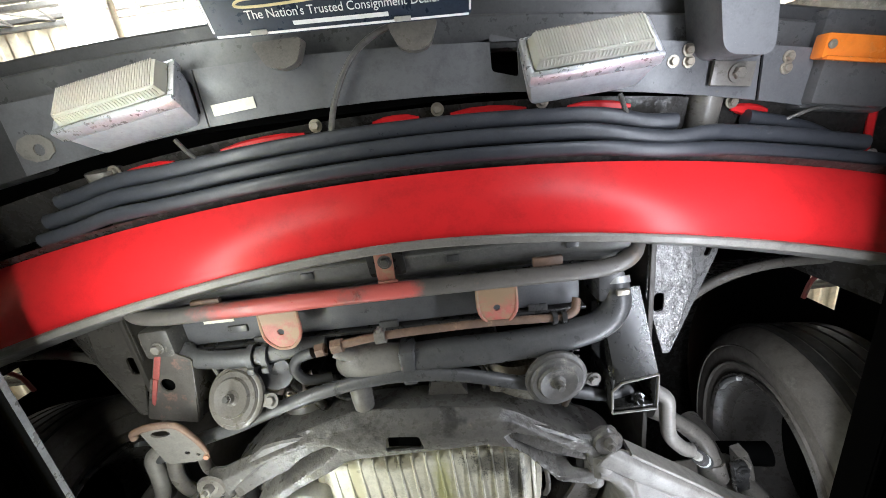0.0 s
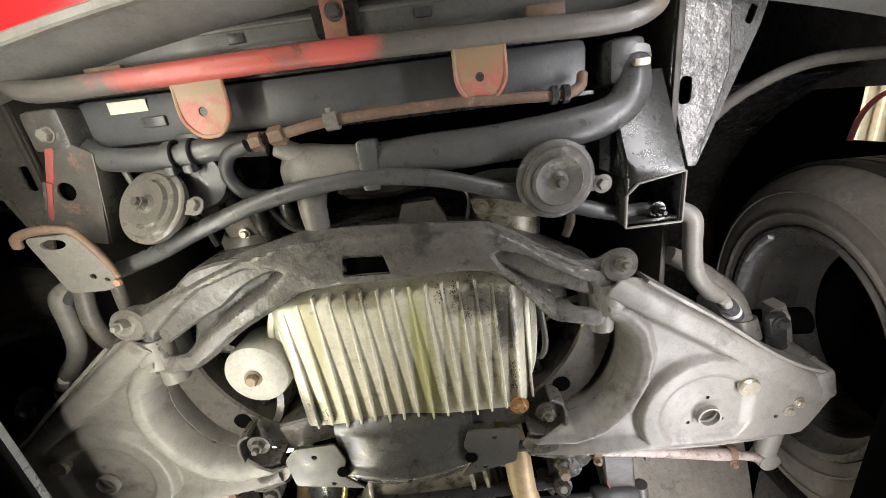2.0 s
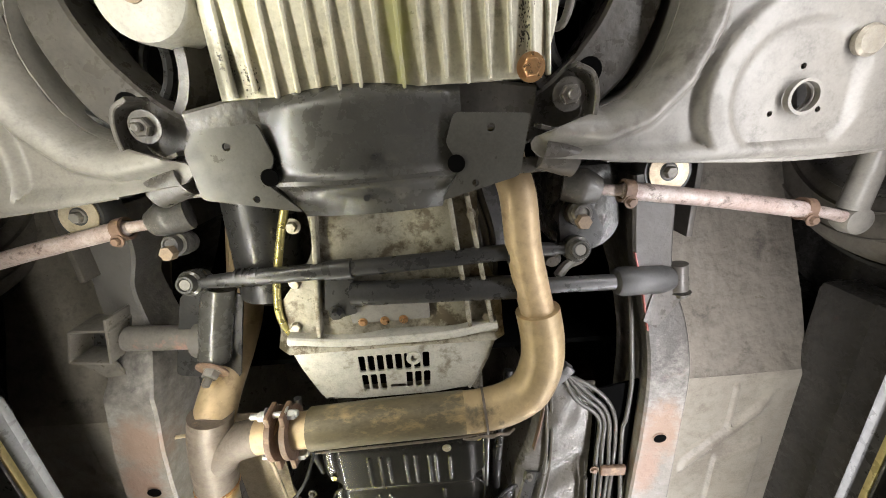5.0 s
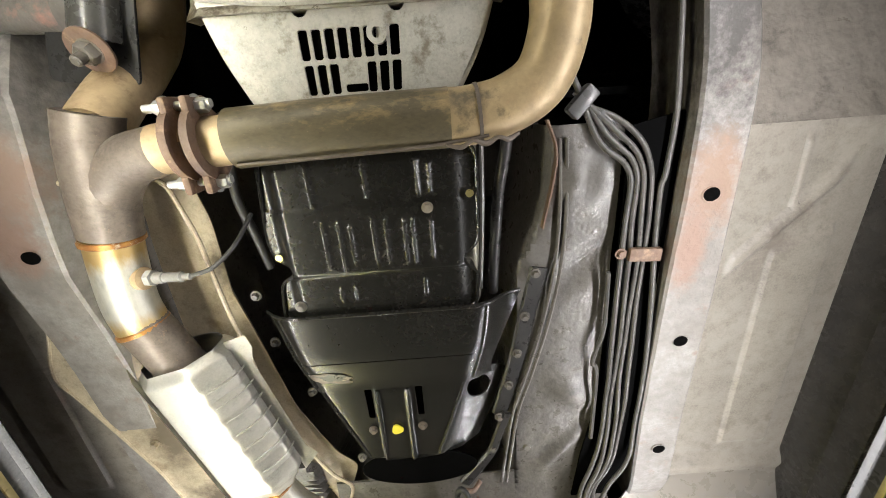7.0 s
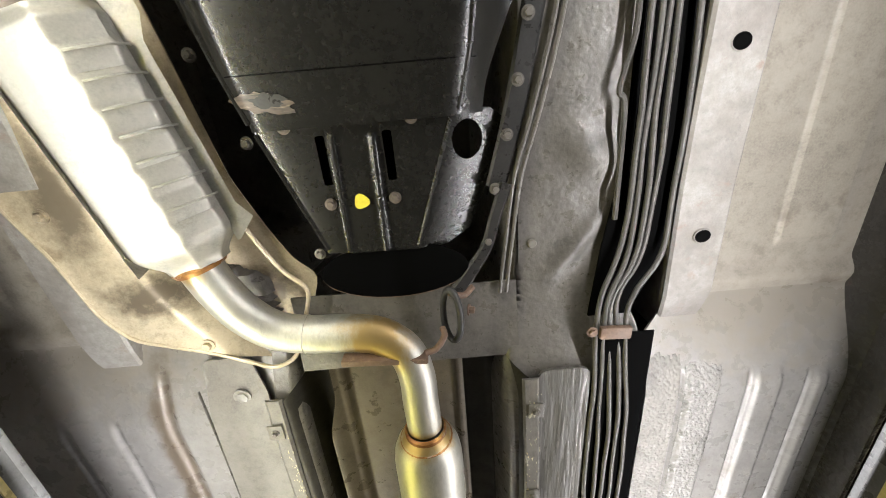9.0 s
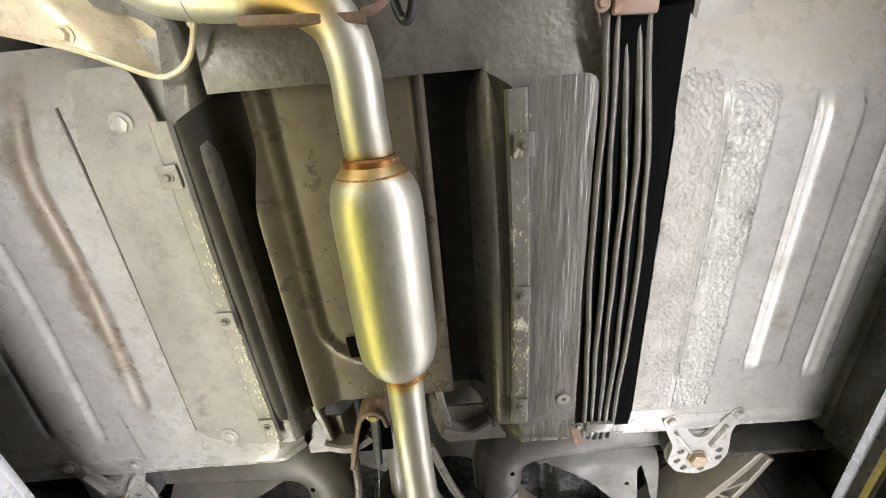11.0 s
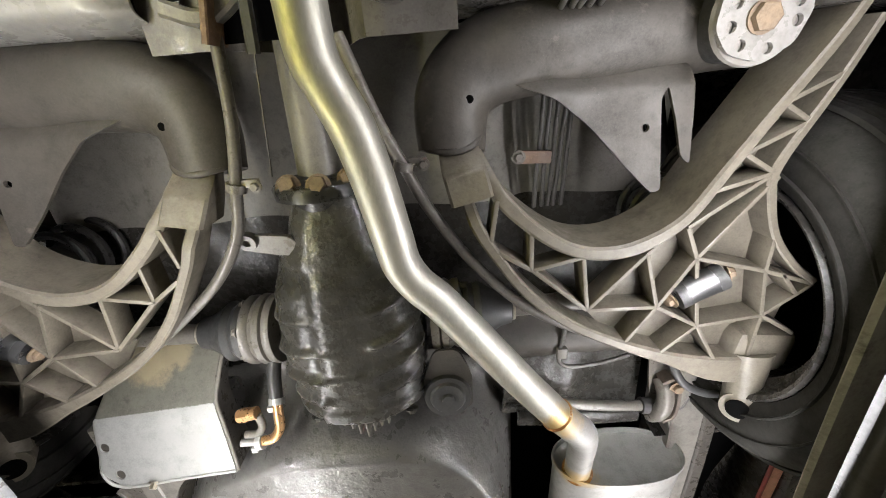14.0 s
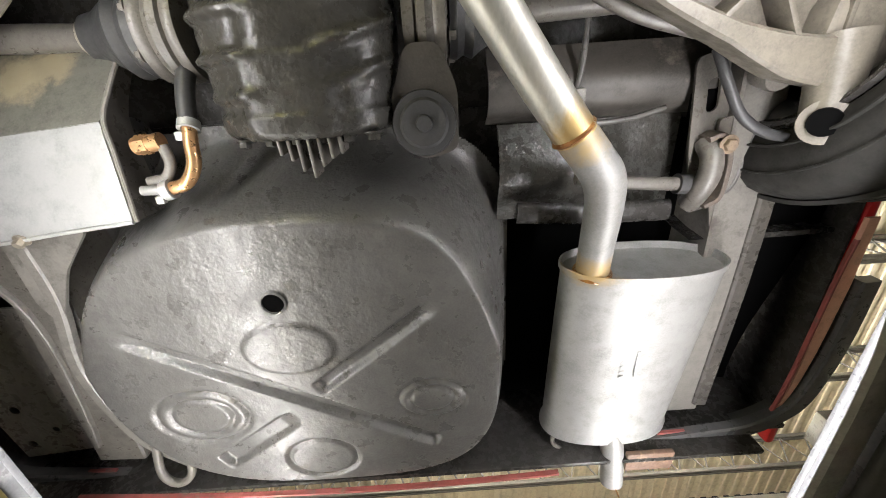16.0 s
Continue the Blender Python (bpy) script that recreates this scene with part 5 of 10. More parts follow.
lone("cable", tube([(0.165, -0.03, 1.765), (0.09, -0.022, 1.768), (0.045, -0.005, 1.765), (0.012, 0.025, 1.762), (-0.015, 0.07, 1.762), (-0.035, 0.118, 1.775)], 0.0045, 10), "line", "grey cable hanging under the bumper", "cable")

# rubber seals over the valance
for k, (dy, z, x0, x1, r) in enumerate(((-0.062, 1.772, -0.49, 0.50, 0.0125), (-0.038, 1.760, -0.51, 0.80, 0.0125), (-0.014, 1.747, -0.52, 0.84, 0.011))):
    pts = []
    for j in range(22):
        x = x0 + (x1 - x0) * j / 21
        dip = 0.012 * near(x, 0.47, 0.10) * (1 if k < 2 else 0.4) - 0.006 * near(x, -0.38, 0.09)
        pts.append((x, valance_y(x) + dy + dip, z + 0.025 * max(0, abs(x - 0.05) - 0.35)))
    lone("rubber_seal", tube(pts, r, 14, 4, 0.8), "seal", "black tubular rubber seal above the valance", "rubber seal", "seals above the valance")
lone("rubber_seal", tube([(0.62, valance_y(0.62) - 0.062, 1.79), (0.72, valance_y(0.72) - 0.05, 1.79), (0.80, valance_y(0.8) - 0.02, 1.785)], 0.0125, 14, 6), "seal", "black tubular rubber seal above the valance", "rubber seal", "seals above the valance")
for x in (-0.40, -0.06, 0.135, 0.30, 0.60):
    part("bolt", bolt((x, valance_y(x) - 0.085, 1.797), r=0.007, h=0.008), "bolt", body)

# ---- radiator and hoses ----
rad = thing("radiator", (0, 0.43, 1.9), "black radiator with plastic bottom tank, brackets and sticker", "radiator")
part("bottom_tank", box((-0.015, 0.418, 1.802), (0.73, 0.070, 0.062), rz=0.6, bev=0.014), "bumper_grey", rad)
part("core", box((0, 0.42, 2.05), (0.72, 0.05, 0.46), bev=0.003), "black", rad)
part("sticker", box((-0.300, 0.396, 1.7695), (0.055, 0.016, 0.001), rz=1, bev=0), "label", rad, "white paper sticker")
part("tank_rail", join(box((-0.015, 0.456, 1.776), (0.74, 0.006, 0.022), rz=0.6, bev=0.001), box((-0.015, 0.380, 1.783), (0.74, 0.006, 0.022), rz=0.6, bev=0.001)), "black", rad)
for x, y in ((-0.23, 0.448), (0.27, 0.452), (0.19, 0.425), (-0.27, 0.42), (0.0, 0.448)):
    part("clip", box((x, y, 1.770), (0.035, 0.014, 0.008), bev=0.002), "plastic", rad)
part("side_tank", box((-0.395, 0.415, 1.76), (0.055, 0.055, 0.055), bev=0.008), "horn", rad, "grey radiator corner fitting")
part("drain_plug", bolt((-0.392, 0.420, 1.733), r=0.009, h=0.010, washer=1.2), "dusty", rad, "pale slotted drain plug")
part("end_tank", box((0.40, 0.425, 1.80), (0.05, 0.06, 0.08), bev=0.01), "plastic", rad)
ag = thing("air_guide", (0.0, 0.34, 1.77), "black plastic air guide under the radiator", "air guide")


def guide_z(x, y):
    return 1.762 + 0.055 * ease(y, 0.34, 0.385) + 0.02 * near(y, 0.30, 0.02) - 0.02 * ease(abs(x) - 0.3, 0, 0.1)


part("panel", sheet(-0.40, 0.42, 0.30, 0.385, 60, 14, guide_z), "guide_grey", ag)
part("bead", tube([(x, 0.322, guide_z(x, 0.322) + 0.001) for x in np.linspace(-0.38, 0.40, 14)], 0.0035, 8, 3), "guide_grey", ag, "moulded stiffening bead")
for x in (-0.31, -0.12, 0.13, 0.33):
    part("clip", box((x, 0.334, guide_z(x, 0.334) - 0.001), (0.022, 0.012, 0.005), bev=0.0015), "plastic", ag, "black plastic clip")
gb = thing("tube_bracket", (0.017, 0.34, 1.75), "red primed bracket bolted between air guide and tube", "bracket")
part("strap", join(box((0.015, 0.335, 1.752), (0.030, 0.055, 0.006), bev=0.001), box((0.018, 0.368, 1.744), (0.034, 0.030, 0.006), bev=0.001)), "red_rust", gb)
part("pocket", plate(rounded([(-0.016, 0.298), (0.046, 0.298), (0.050, 0.350), (-0.012, 0.350)], 0.008), 1.7575, 1.762), "black", gb)
part("bolt", bolt((0.017, 0.322, 1.750), r=0.008, h=0.010), "horn", gb)
ct = thing("front_cross_tube", (0, 0.37, 1.74), "bent cross tube with faded red and grey paint", "cross tube")
part("tube", tube([(-0.43, 0.318, 1.775), (-0.425, 0.348, 1.748), (-0.39, 0.366, 1.742), (-0.27, 0.368, 1.738), (0.0, 0.369, 1.736), (0.22, 0.374, 1.738), (0.37, 0.378, 1.742), (0.425, 0.365, 1.75), (0.448, 0.335, 1.775)], 0.0145, 18, 10), "tube_red", ct)
for x, y in ((-0.175, 0.412), (0.195, 0.416)):
    tab = part("mounting_tab", plate([(x - 0.034, y - 0.035), (x + 0.032, y - 0.035), (x + 0.031, y + 0.012), *[(x + 0.030 * math.cos(a), y + 0.012 + 0.026 * math.sin(a)) for a in (0.5, 1.0, 1.57, 2.1, 2.6)], (x - 0.031, y + 0.012)], 1.7325, 1.736, [ring_of((x - 0.002, y + 0.006), 0.006)]), "red_rust", ct, "rusty red rounded mounting tab")
    part("tab_rim", tube([(x - 0.033, y - 0.03, 1.735), (x - 0.032, y + 0.012, 1.733), (x - 0.016, y + 0.034, 1.733), (x, y + 0.038, 1.733), (x + 0.016, y + 0.034, 1.733), (x + 0.031, y + 0.012, 1.733), (x + 0.032, y - 0.03, 1.735)], 0.003, 8), "red_rust", tab)
for x in (-0.295, 0.285):
    part("clamp", box((x, 0.355, 1.748), (0.05, 0.016, 0.010), bev=0.002), "rust", ct)

hs = thing("radiator_hose", (0.2, 0.5, 1.75), "thick black lower radiator hose with steel clamps", "radiator hose")
part("hose", tube([(0.025, 0.517, 1.755), (0.11, 0.512, 1.752), (0.20, 0.511, 1.750), (0.30, 0.505, 1.750), (0.375, 0.492, 1.755), (0.408, 0.462, 1.765), (0.412, 0.42, 1.785)], [0.029, 0.028, 0.027, 0.027, 0.025, 0.025, 0.025], 20, 8), "plastic", hs)
part("clamp", lathe([(0.026, 0), (0.0285, 0), (0.0285, 0.012), (0.026, 0.012)], (0.411, 0.428, 1.781), (0, -1, 0.45), 24), "silver", hs, "bright worm-drive clamp")
part("clamp_screw", box((0.412, 0.430, 1.748), (0.022, 0.010, 0.009), bev=0.002), "bolt", hs)
part("strap", box((0.028, 0.516, 1.748), (0.028, 0.070, 0.050), bev=0.006), "plastic", hs, "black ribbed strap")
part("thermostat_neck", tube([(0.02, 0.517, 1.757), (-0.03, 0.515, 1.757), (-0.07, 0.512, 1.765), (-0.09, 0.53, 1.79)], [0.030, 0.034, 0.036, 0.030], 18, 6), "dusty", hs, "oily metal water neck")
part("neck_arm", tube([(-0.055, 0.500, 1.752), (-0.10, 0.475, 1.748)], [0.018, 0.014], 12, 1), "dusty", hs)
h2 = thing("coolant_hose", (-0.28, 0.47, 1.75), "black hose with two plastic clamps", "hose")
part("hose", tube([(-0.375, 0.445, 1.765), (-0.355, 0.458, 1.752), (-0.30, 0.468, 1.75), (-0.24, 0.470, 1.752), (-0.17, 0.466, 1.756), (-0.12, 0.47, 1.765)], 0.017, 16), "plastic", h2)
for x in (-0.248, -0.222):
    part("clamp", join(lathe([(0.018, 0), (0.0225, 0), (0.0225, 0.011), (0.018, 0.011)], (x - 0.005, 0.470, 1.751), (1, 0, 0), 20), box((x, 0.488, 1.735), (0.014, 0.012, 0.014), bev=0.003)), "plastic", h2)
canister = thing("receiver_drier", (-0.22, 0.50, 1.80), "black round canister with a yellowed label", "canister")
part("body", lathe([(0, -0.05), (0.038, -0.05), (0.042, -0.044), (0.042, 0.10), (0, 0.10)], (-0.225, 0.508, 1.80), seg=30), "black", canister)
part("label_band", lathe([(0.0425, -0.02), (0.0428, -0.02), (0.0428, -0.008), (0.0425, -0.008)], (-0.225, 0.508, 1.80), seg=30), "brass", canister, "yellowed printed band")
ac = thing("refrigerant_pipe", (0.1, 0.45, 1.735), "thin rusty refrigerant pipe with hex fittings", "pipe")
part("pipe", tube([(-0.10, 0.462, 1.737), (-0.03, 0.452, 1.735), (0.05, 0.449, 1.735), (0.175, 0.450, 1.736), (0.29, 0.457, 1.738), (0.325, 0.452, 1.742), (0.335, 0.435, 1.755)], 0.0075, 12), "rust", ac)
part("fitting", lathe([(0.008, 0), (0.0135, 0.001), (0.0135, 0.020), (0.008, 0.021)], (-0.100, 0.462, 1.737), (1, -0.12, 0), 6), "rust", ac)
part("fitting", lathe([(0.008, 0), (0.0125, 0.001), (0.0125, 0.016), (0.008, 0.017)], (-0.128, 0.466, 1.737), (1, -0.12, 0), 6), "rust", ac)
part("clip", join(lathe([(0.008, 0), (0.013, 0), (0.013, 0.018), (0.008, 0.018)], (-0.02, 0.451, 1.735), (1, -0.05, 0), 14), box((-0.012, 0.440, 1.735), (0.008, 0.012, 0.016), bev=0.002)), "dusty", ac)
for x in (0.286, 0.302):
    part("ring", lathe([(0.008, 0), (0.012, 0), (0.012, 0.008), (0.008, 0.008)], (x, 0.457, 1.738), (1, 0, 0), 14), "black", ac)
part("hose", tube([(-0.135, 0.468, 1.737), (-0.165, 0.478, 1.738), (-0.178, 0.505, 1.745), (-0.165, 0.535, 1.755), (-0.13, 0.548, 1.775)], 0.0095, 12), "rubber", ac)

# horns
def horn(cx, cy, z, tilt, label, mat="horn"):
    h = thing("horn", (cx, cy, z), label, "horn", "horns behind the radiator")
    m = pose(cx, cy, z, *tilt)
    part("disc", moved(lathe([(0, -0.021), (0.008, -0.021), (0.009, -0.013), (0.014, -0.009), (0.033, -0.013), (0.036, -0.008), (0.045, -0.008), (0.048, -0.003), (0.051, -0.003), (0.055, 0.0), (0.055, 0.007), (0.046, 0.010), (0.036, 0.030), (0.012, 0.034), (0, 0.034)], (0, 0, 0), seg=40), m), mat, h)
    part("nut", moved(lathe([(0, -0.026), (0.006, -0.026), (0.007, -0.018)], (0, 0, 0), seg=6), m), "horn", h)
    part("bracket", moved(join(box((0.062, 0.006, 0.006), (0.030, 0.022, 0.005), bev=0.002), bolt((0.070, 0.006, 0.004), r=0.009, h=0.009)), m), "dusty", h)
    return h


horn(0.284, 0.567, 1.715, (2, -4, 8), "round weathered black signal horn")
horn(-0.285, 0.530, 1.722, (-30, 10, 0), "round weathered signal horn with rusty rim", "dusty_dark")
lone("spring_coil", tube([(0.328 + 0.006 * math.cos(k * 1.3), 0.505 + 0.0035 * k * 0.8, 1.745 + 0.006 * math.sin(k * 1.3)) for k in range(26)], 0.0018, 6, 3), "line", "small black coil spring beside the horn", "spring")
lone("cable", tube([(-0.335, 0.47, 1.76), (-0.325, 0.51, 1.76), (-0.315, 0.56, 1.77)], 0.005, 8), "line", "thin black cable beside the horn", "cable")

# anti-roll bar
sb = thing("anti_roll_bar", (0, 0.56, 1.73), "thick black anti-roll bar bowed across the car", "anti-roll bar")
part("bar", tube([(-0.50, 0.665, 1.74), (-0.40, 0.628, 1.735), (-0.31, 0.602, 1.732), (-0.235, 0.575, 1.73), (-0.12, 0.544, 1.73), (0.0, 0.531, 1.73), (0.107, 0.543, 1.73), (0.20, 0.572, 1.733), (0.29, 0.604, 1.737), (0.375, 0.632, 1.74), (0.44, 0.64, 1.755)], 0.0125, 16, 8), "plastic", sb)
for s in (1, -1):
    part("arm", tube([(s * 0.470, 0.640, 1.745), (s * 0.492, 0.655, 1.735), (s * 0.497, 0.70, 1.735), (s * 0.505, 0.745, 1.735), (s * 0.535, 0.785, 1.74), (s * 0.555, 0.80, 1.745)], 0.014, 16), "dusty", sb, "dusty grey outer arm")
    link = part("drop_link", tube([(s * 0.560, 0.805, 1.738), (s * 0.585, 0.835, 1.752)], 0.009, 12, 1), "white_part", sb, "pale link rod with a blue bushing")
    part("bushing", tube([(s * 0.572, 0.820, 1.745), (s * 0.60, 0.852, 1.758)], 0.014, 14, 1), "plastic", link)
    part("bushing_band", tube([(s * 0.584, 0.834, 1.7505), (s * 0.59, 0.841, 1.7535)], 0.0146, 14, 1), "plate_white", link)

# struts and rail ends
for s in (1, -1):
    st = thing("front_strut_plate", (s * 0.51, 0.46, 1.79), "grey folded steel strut with an oblong hole" if s > 0 else "black folded steel strut with an oblong hole", "strut plate", "struts beside the radiator")
    hole = rounded([(s * 0.482, 0.455), (s * 0.500, 0.455), (s * 0.500, 0.493), (s * 0.482, 0.493)], 0.008)
    part("plate", plate([(s * 0.470, 0.32), (s * 0.540, 0.33), (s * 0.550, 0.45), (s * 0.515, 0.585), (s * 0.505, 0.585), (s * 0.468, 0.46)], 1.775, 1.779, [hole]), "undercoat" if s < 0 else "strut_silver", st)
    part("plate_fold", plate([(s * 0.541, 0.33), (s * 0.615, 0.355), (s * 0.600, 0.40), (s * 0.519, 0.58), (s * 0.516, 0.585), (s * 0.551, 0.45)], 1.775, 1.779, [rounded([(s * 0.578, 0.372), (s * 0.592, 0.376), (s * 0.582, 0.40), (s * 0.568, 0.396)], 0.006)], lean=lambda x, y: 0.35 * (abs(x) - 0.55) if abs(x) > 0.55 else 0), "strut_silver" if s > 0 else "undercoat", st)
    # Black sheet behind the oblong hole, in place of its shade.
    part("hole_back", box((s * 0.491, 0.474, 1.80), (0.045, 0.065, 0.003), bev=0), "shade_black", st)
    part("brace", tube([(s * 0.53, 0.56, 1.83), (s * 0.62, 0.50, 1.85), (s * 0.72, 0.46, 1.84), (s * 0.86, 0.46, 1.84)], 0.010, 10), "dusty_dark", st, "thin dusty brace rod")
fr = thing("front_rail_end", (0.42, 0.6, 1.75), "black open box rail end with a pale cut edge", "rail end")
for c, sz in (((0.381, 0.612, 1.758), (0.004, 0.07, 0.10)), ((0.457, 0.612, 1.758), (0.004, 0.07, 0.10)), ((0.419, 0.56, 1.806), (0.078, 0.18, 0.004))):
    part("side", box(c, sz, bev=0.001), "black", fr)
part("underside", plate([(0.379, 0.44), (0.459, 0.44), (0.459, 0.575), (0.395, 0.585), (0.379, 0.60)], 1.7085, 1.7125, lean=lambda x, y: 0.55 * max(0, 0.575 - y), cuts=3), "black_gloss", fr)
part("end_edge", join(rib((0.459, 0.575), (0.459, 0.648), 0.003, 1.7045, 1.7095), rib((0.379, 0.648), (0.459, 0.648), 0.003, 1.7045, 1.7095), rib((0.379, 0.60), (0.379, 0.648), 0.003, 1.7045, 1.7095), rib((0.379, 0.60), (0.395, 0.585), 0.003, 1.7045, 1.7095), rib((0.395, 0.585), (0.459, 0.575), 0.003, 1.7045, 1.7095)), "dusty", fr, "pale bare metal edge")
part("floor_plate", box((0.419, 0.642, 1.76), (0.078, 0.005, 0.10), bev=0.001), "black_gloss", fr)
part("stud", bolt((0.43, 0.63, 1.72), r=0.008, h=0.012, stud=0.008), "black_gloss", fr)
fl = thing("front_tow_bracket", (-0.42, 0.56, 1.73), "rusty tow bracket with a rounded loop at the rail end", "tow bracket")
face_ = [(-0.398, 0.418), (-0.345, 0.452), (-0.372, 0.578), (-0.458, 0.560), (-0.425, 0.480)]
part("channel_face", plate(face_, 1.735, 1.739, [ring_of((-0.405, 0.497), 0.0135)], lean=lambda x, y: -0.10 * max(0, y - 0.50)), "rail_dark", fl, "brown black channel face with a round hole")
# Sheet coloured near-black so that the round hole looks shaded.
part("hole_back", box((-0.405, 0.50, 1.752), (0.05, 0.05, 0.004), bev=0), "shade_black", fl)
part("channel_wall", join(rib((-0.400, 0.418), (-0.427, 0.480), 0.005, 1.737, 1.80), rib((-0.427, 0.480), (-0.460, 0.560), 0.005, 1.731, 1.79)), "undercoat", fl)
part("red_edge", join(rib((-0.396, 0.425), (-0.421, 0.482), 0.011, 1.7335, 1.740), rib((-0.421, 0.482), (-0.447, 0.545), 0.008, 1.7315, 1.738)), "red_faded", fl, "faded red channel edge")
part("channel_wall", rib((-0.346, 0.452), (-0.372, 0.578), 0.004, 1.732, 1.80), "undercoat", fl)
part("end_plate", plate(rounded([(-0.440, 0.546), (-0.372, 0.548), (-0.352, 0.600), (-0.352, 0.628), (-0.372, 0.640), (-0.428, 0.636)], 0.010), 1.690, 1.694, [ring_of((-0.408, 0.560), 0.017, 16, 0.45), ring_of((-0.384, 0.614), 0.0045), ring_of((-0.368, 0.622), 0.0035)], lean=lambda x, y: 0.14 * (y - 0.585) + 0.05 * (x + 0.39)), "dusty", fl, "dusty grey end plate with small holes")
part("loop", tube([(-0.446, 0.556, 1.678), (-0.440, 0.543, 1.676), (-0.415, 0.537, 1.678), (-0.385, 0.540, 1.682), (-0.368, 0.552, 1.685), (-0.354, 0.59, 1.691), (-0.350, 0.620, 1.696)], [0.006, 0.0065, 0.0065, 0.006, 0.0055, 0.005, 0.004], 10), "rust", fl, "orange rusted rounded loop")
part("pink_corner", lathe([(0, 0), (0.005, 0), (0.006, 0.004), (0, 0.007)], (-0.354, 0.628, 1.692), seg=10), "red_rust", fl, "pink primed corner")
part("stay", tube([(-0.44, 0.64, 1.725), (-0.455, 0.70, 1.73), (-0.45, 0.75, 1.74), (-0.41, 0.77, 1.75)], 0.013, 12), "dusty_dark", fl)
part("brace", tube([(-0.39, 0.64, 1.73), (-0.40, 0.70, 1.74), (-0.385, 0.73, 1.75)], 0.010, 10), "dusty_dark", fl)

# engine lump above the front axle
en = thing("engine", (0, 0.85, 1.9), "dark oily engine block with pulleys seen from below", "engine")
part("block", box((0, 0.93, 2.02), (0.44, 0.62, 0.40), bev=0.03), "undercoat", en)
part("crank_pulley", lathe([(0, 0), (0.09, 0), (0.095, 0.006), (0.085, 0.014), (0.095, 0.022), (0.08, 0.034), (0, 0.034)], (0.024, 0.548, 1.905), (0, 1, 0), 40), "dusty_dark", en, "grooved crank pulley")
part("fan_hub", lathe([(0, 0), (0.06, 0), (0.07, 0.01), (0.06, 0.03), (0, 0.03)], (0.03, 0.55, 1.97), (0, 1, 0), 28), "dusty_dark", en)
for k in range(6):
    a = k * math.pi / 3 + 0.3
    part("fan_blade", moved(box((0.10, 0, 0), (0.16, 0.004, 0.055), bev=0.001), pose(0.03, 0.535, 1.97) @ Matrix.Rotation(a, 4, "Y") @ Matrix.Rotation(0.5, 4, "X")), "black", en)
part("alternator", lathe([(0, 0), (0.05, 0), (0.058, 0.012), (0.058, 0.09), (0.05, 0.10), (0, 0.10)], (-0.20, 0.60, 1.82), (0, 1, 0.1), 24), "dusty_dark", en)
part("compressor", lathe([(0, 0), (0.055, 0), (0.06, 0.01), (0.06, 0.13), (0.05, 0.14), (0, 0.14)], (0.225, 0.57, 1.825), (0, 1, 0.05), 30), "alu", en, "dusty grey compressor")
for k, w in enumerate((0.055, 0.061, 0.055, 0.061, 0.055)):
    part("clutch_ring", lathe([(w - 0.012, 0), (w, 0.001), (w, 0.007), (w - 0.012, 0.008)], (0.225, 0.575 + 0.010 * k, 1.823), (0, 1, 0.05), 30), "dusty_dark", en, "ring of the compressor clutch")
part("bracket", plate(rounded([(0.165, 0.588), (0.285, 0.602), (0.292, 0.622), (0.262, 0.630), (0.170, 0.612)], 0.006), 1.758, 1.768, [ring_of((0.277, 0.612), 0.005)]), "alu", en, "pale cast bracket")
part("bracket_bolt", bolt((0.182, 0.602, 1.758), r=0.007, h=0.009), "bolt", en)
valve = part("valve_block", join(box((-0.205, 0.585, 1.80), (0.050, 0.052, 0.05), rz=-14, bev=0.006), box((-0.235, 0.555, 1.79), (0.030, 0.030, 0.05), rz=20, bev=0.005), tube([(-0.190, 0.560, 1.785), (-0.165, 0.548, 1.79)], 0.012, 14, 1)), "exhaust_brown", en, "brown valve block behind the horn")
for x, y in ((-0.214, 0.575), (-0.196, 0.600), (-0.236, 0.556)):
    part("screw", bolt((x, y, 1.772), r=0.006, h=0.008), "bolt", valve)
part("wiring", tube([(-0.30, 0.50, 1.79), (-0.285, 0.545, 1.785), (-0.268, 0.575, 1.79), (-0.262, 0.62, 1.80)], 0.006, 8), "rubber", en, "taped wiring loom")
part("wiring", tube([(-0.16, 0.565, 1.795), (-0.13, 0.60, 1.785), (-0.09, 0.622, 1.79), (-0.03, 0.615, 1.80)], 0.005, 8), "line", en)
part("cable", tube([(0.14, 0.555, 1.80), (0.165, 0.588, 1.785), (0.158, 0.63, 1.79)], 0.004, 8), "line", en)
part("pipe", tube([(0.305, 0.60, 1.77), (0.318, 0.635, 1.758), (0.312, 0.668, 1.765)], 0.007, 10), "exhaust_brown", en)
part("bracket", plate([(0.06, 0.585), (0.11, 0.585), (0.13, 0.63), (0.04, 0.635)], 1.77, 1.80), "dusty_dark", en)
part("expansion_hose", tube([(-0.075, 0.54, 1.80), (-0.070, 0.56, 1.75), (-0.068, 0.60, 1.742)], [0.022, 0.021, 0.018], 14, 6), "dusty", en, "dusty hanging hose stub")
for x, y, z, r in ((-0.17, 0.60, 1.78, 0.012), (-0.13, 0.585, 1.79, 0.010), (-0.21, 0.565, 1.79, 0.011)):
    part("pipe", tube([(x, y - 0.03, z), (x + 0.01, y, z - 0.01), (x + 0.015, y + 0.05, z + 0.03)], r, 10), "diff", en)

# ---- front suspension and oil pan ----
sf = thing("front_subframe", (0, 0.85, 1.72), "grey dusty front axle beam with a square opening and bolted ends", "axle beam")


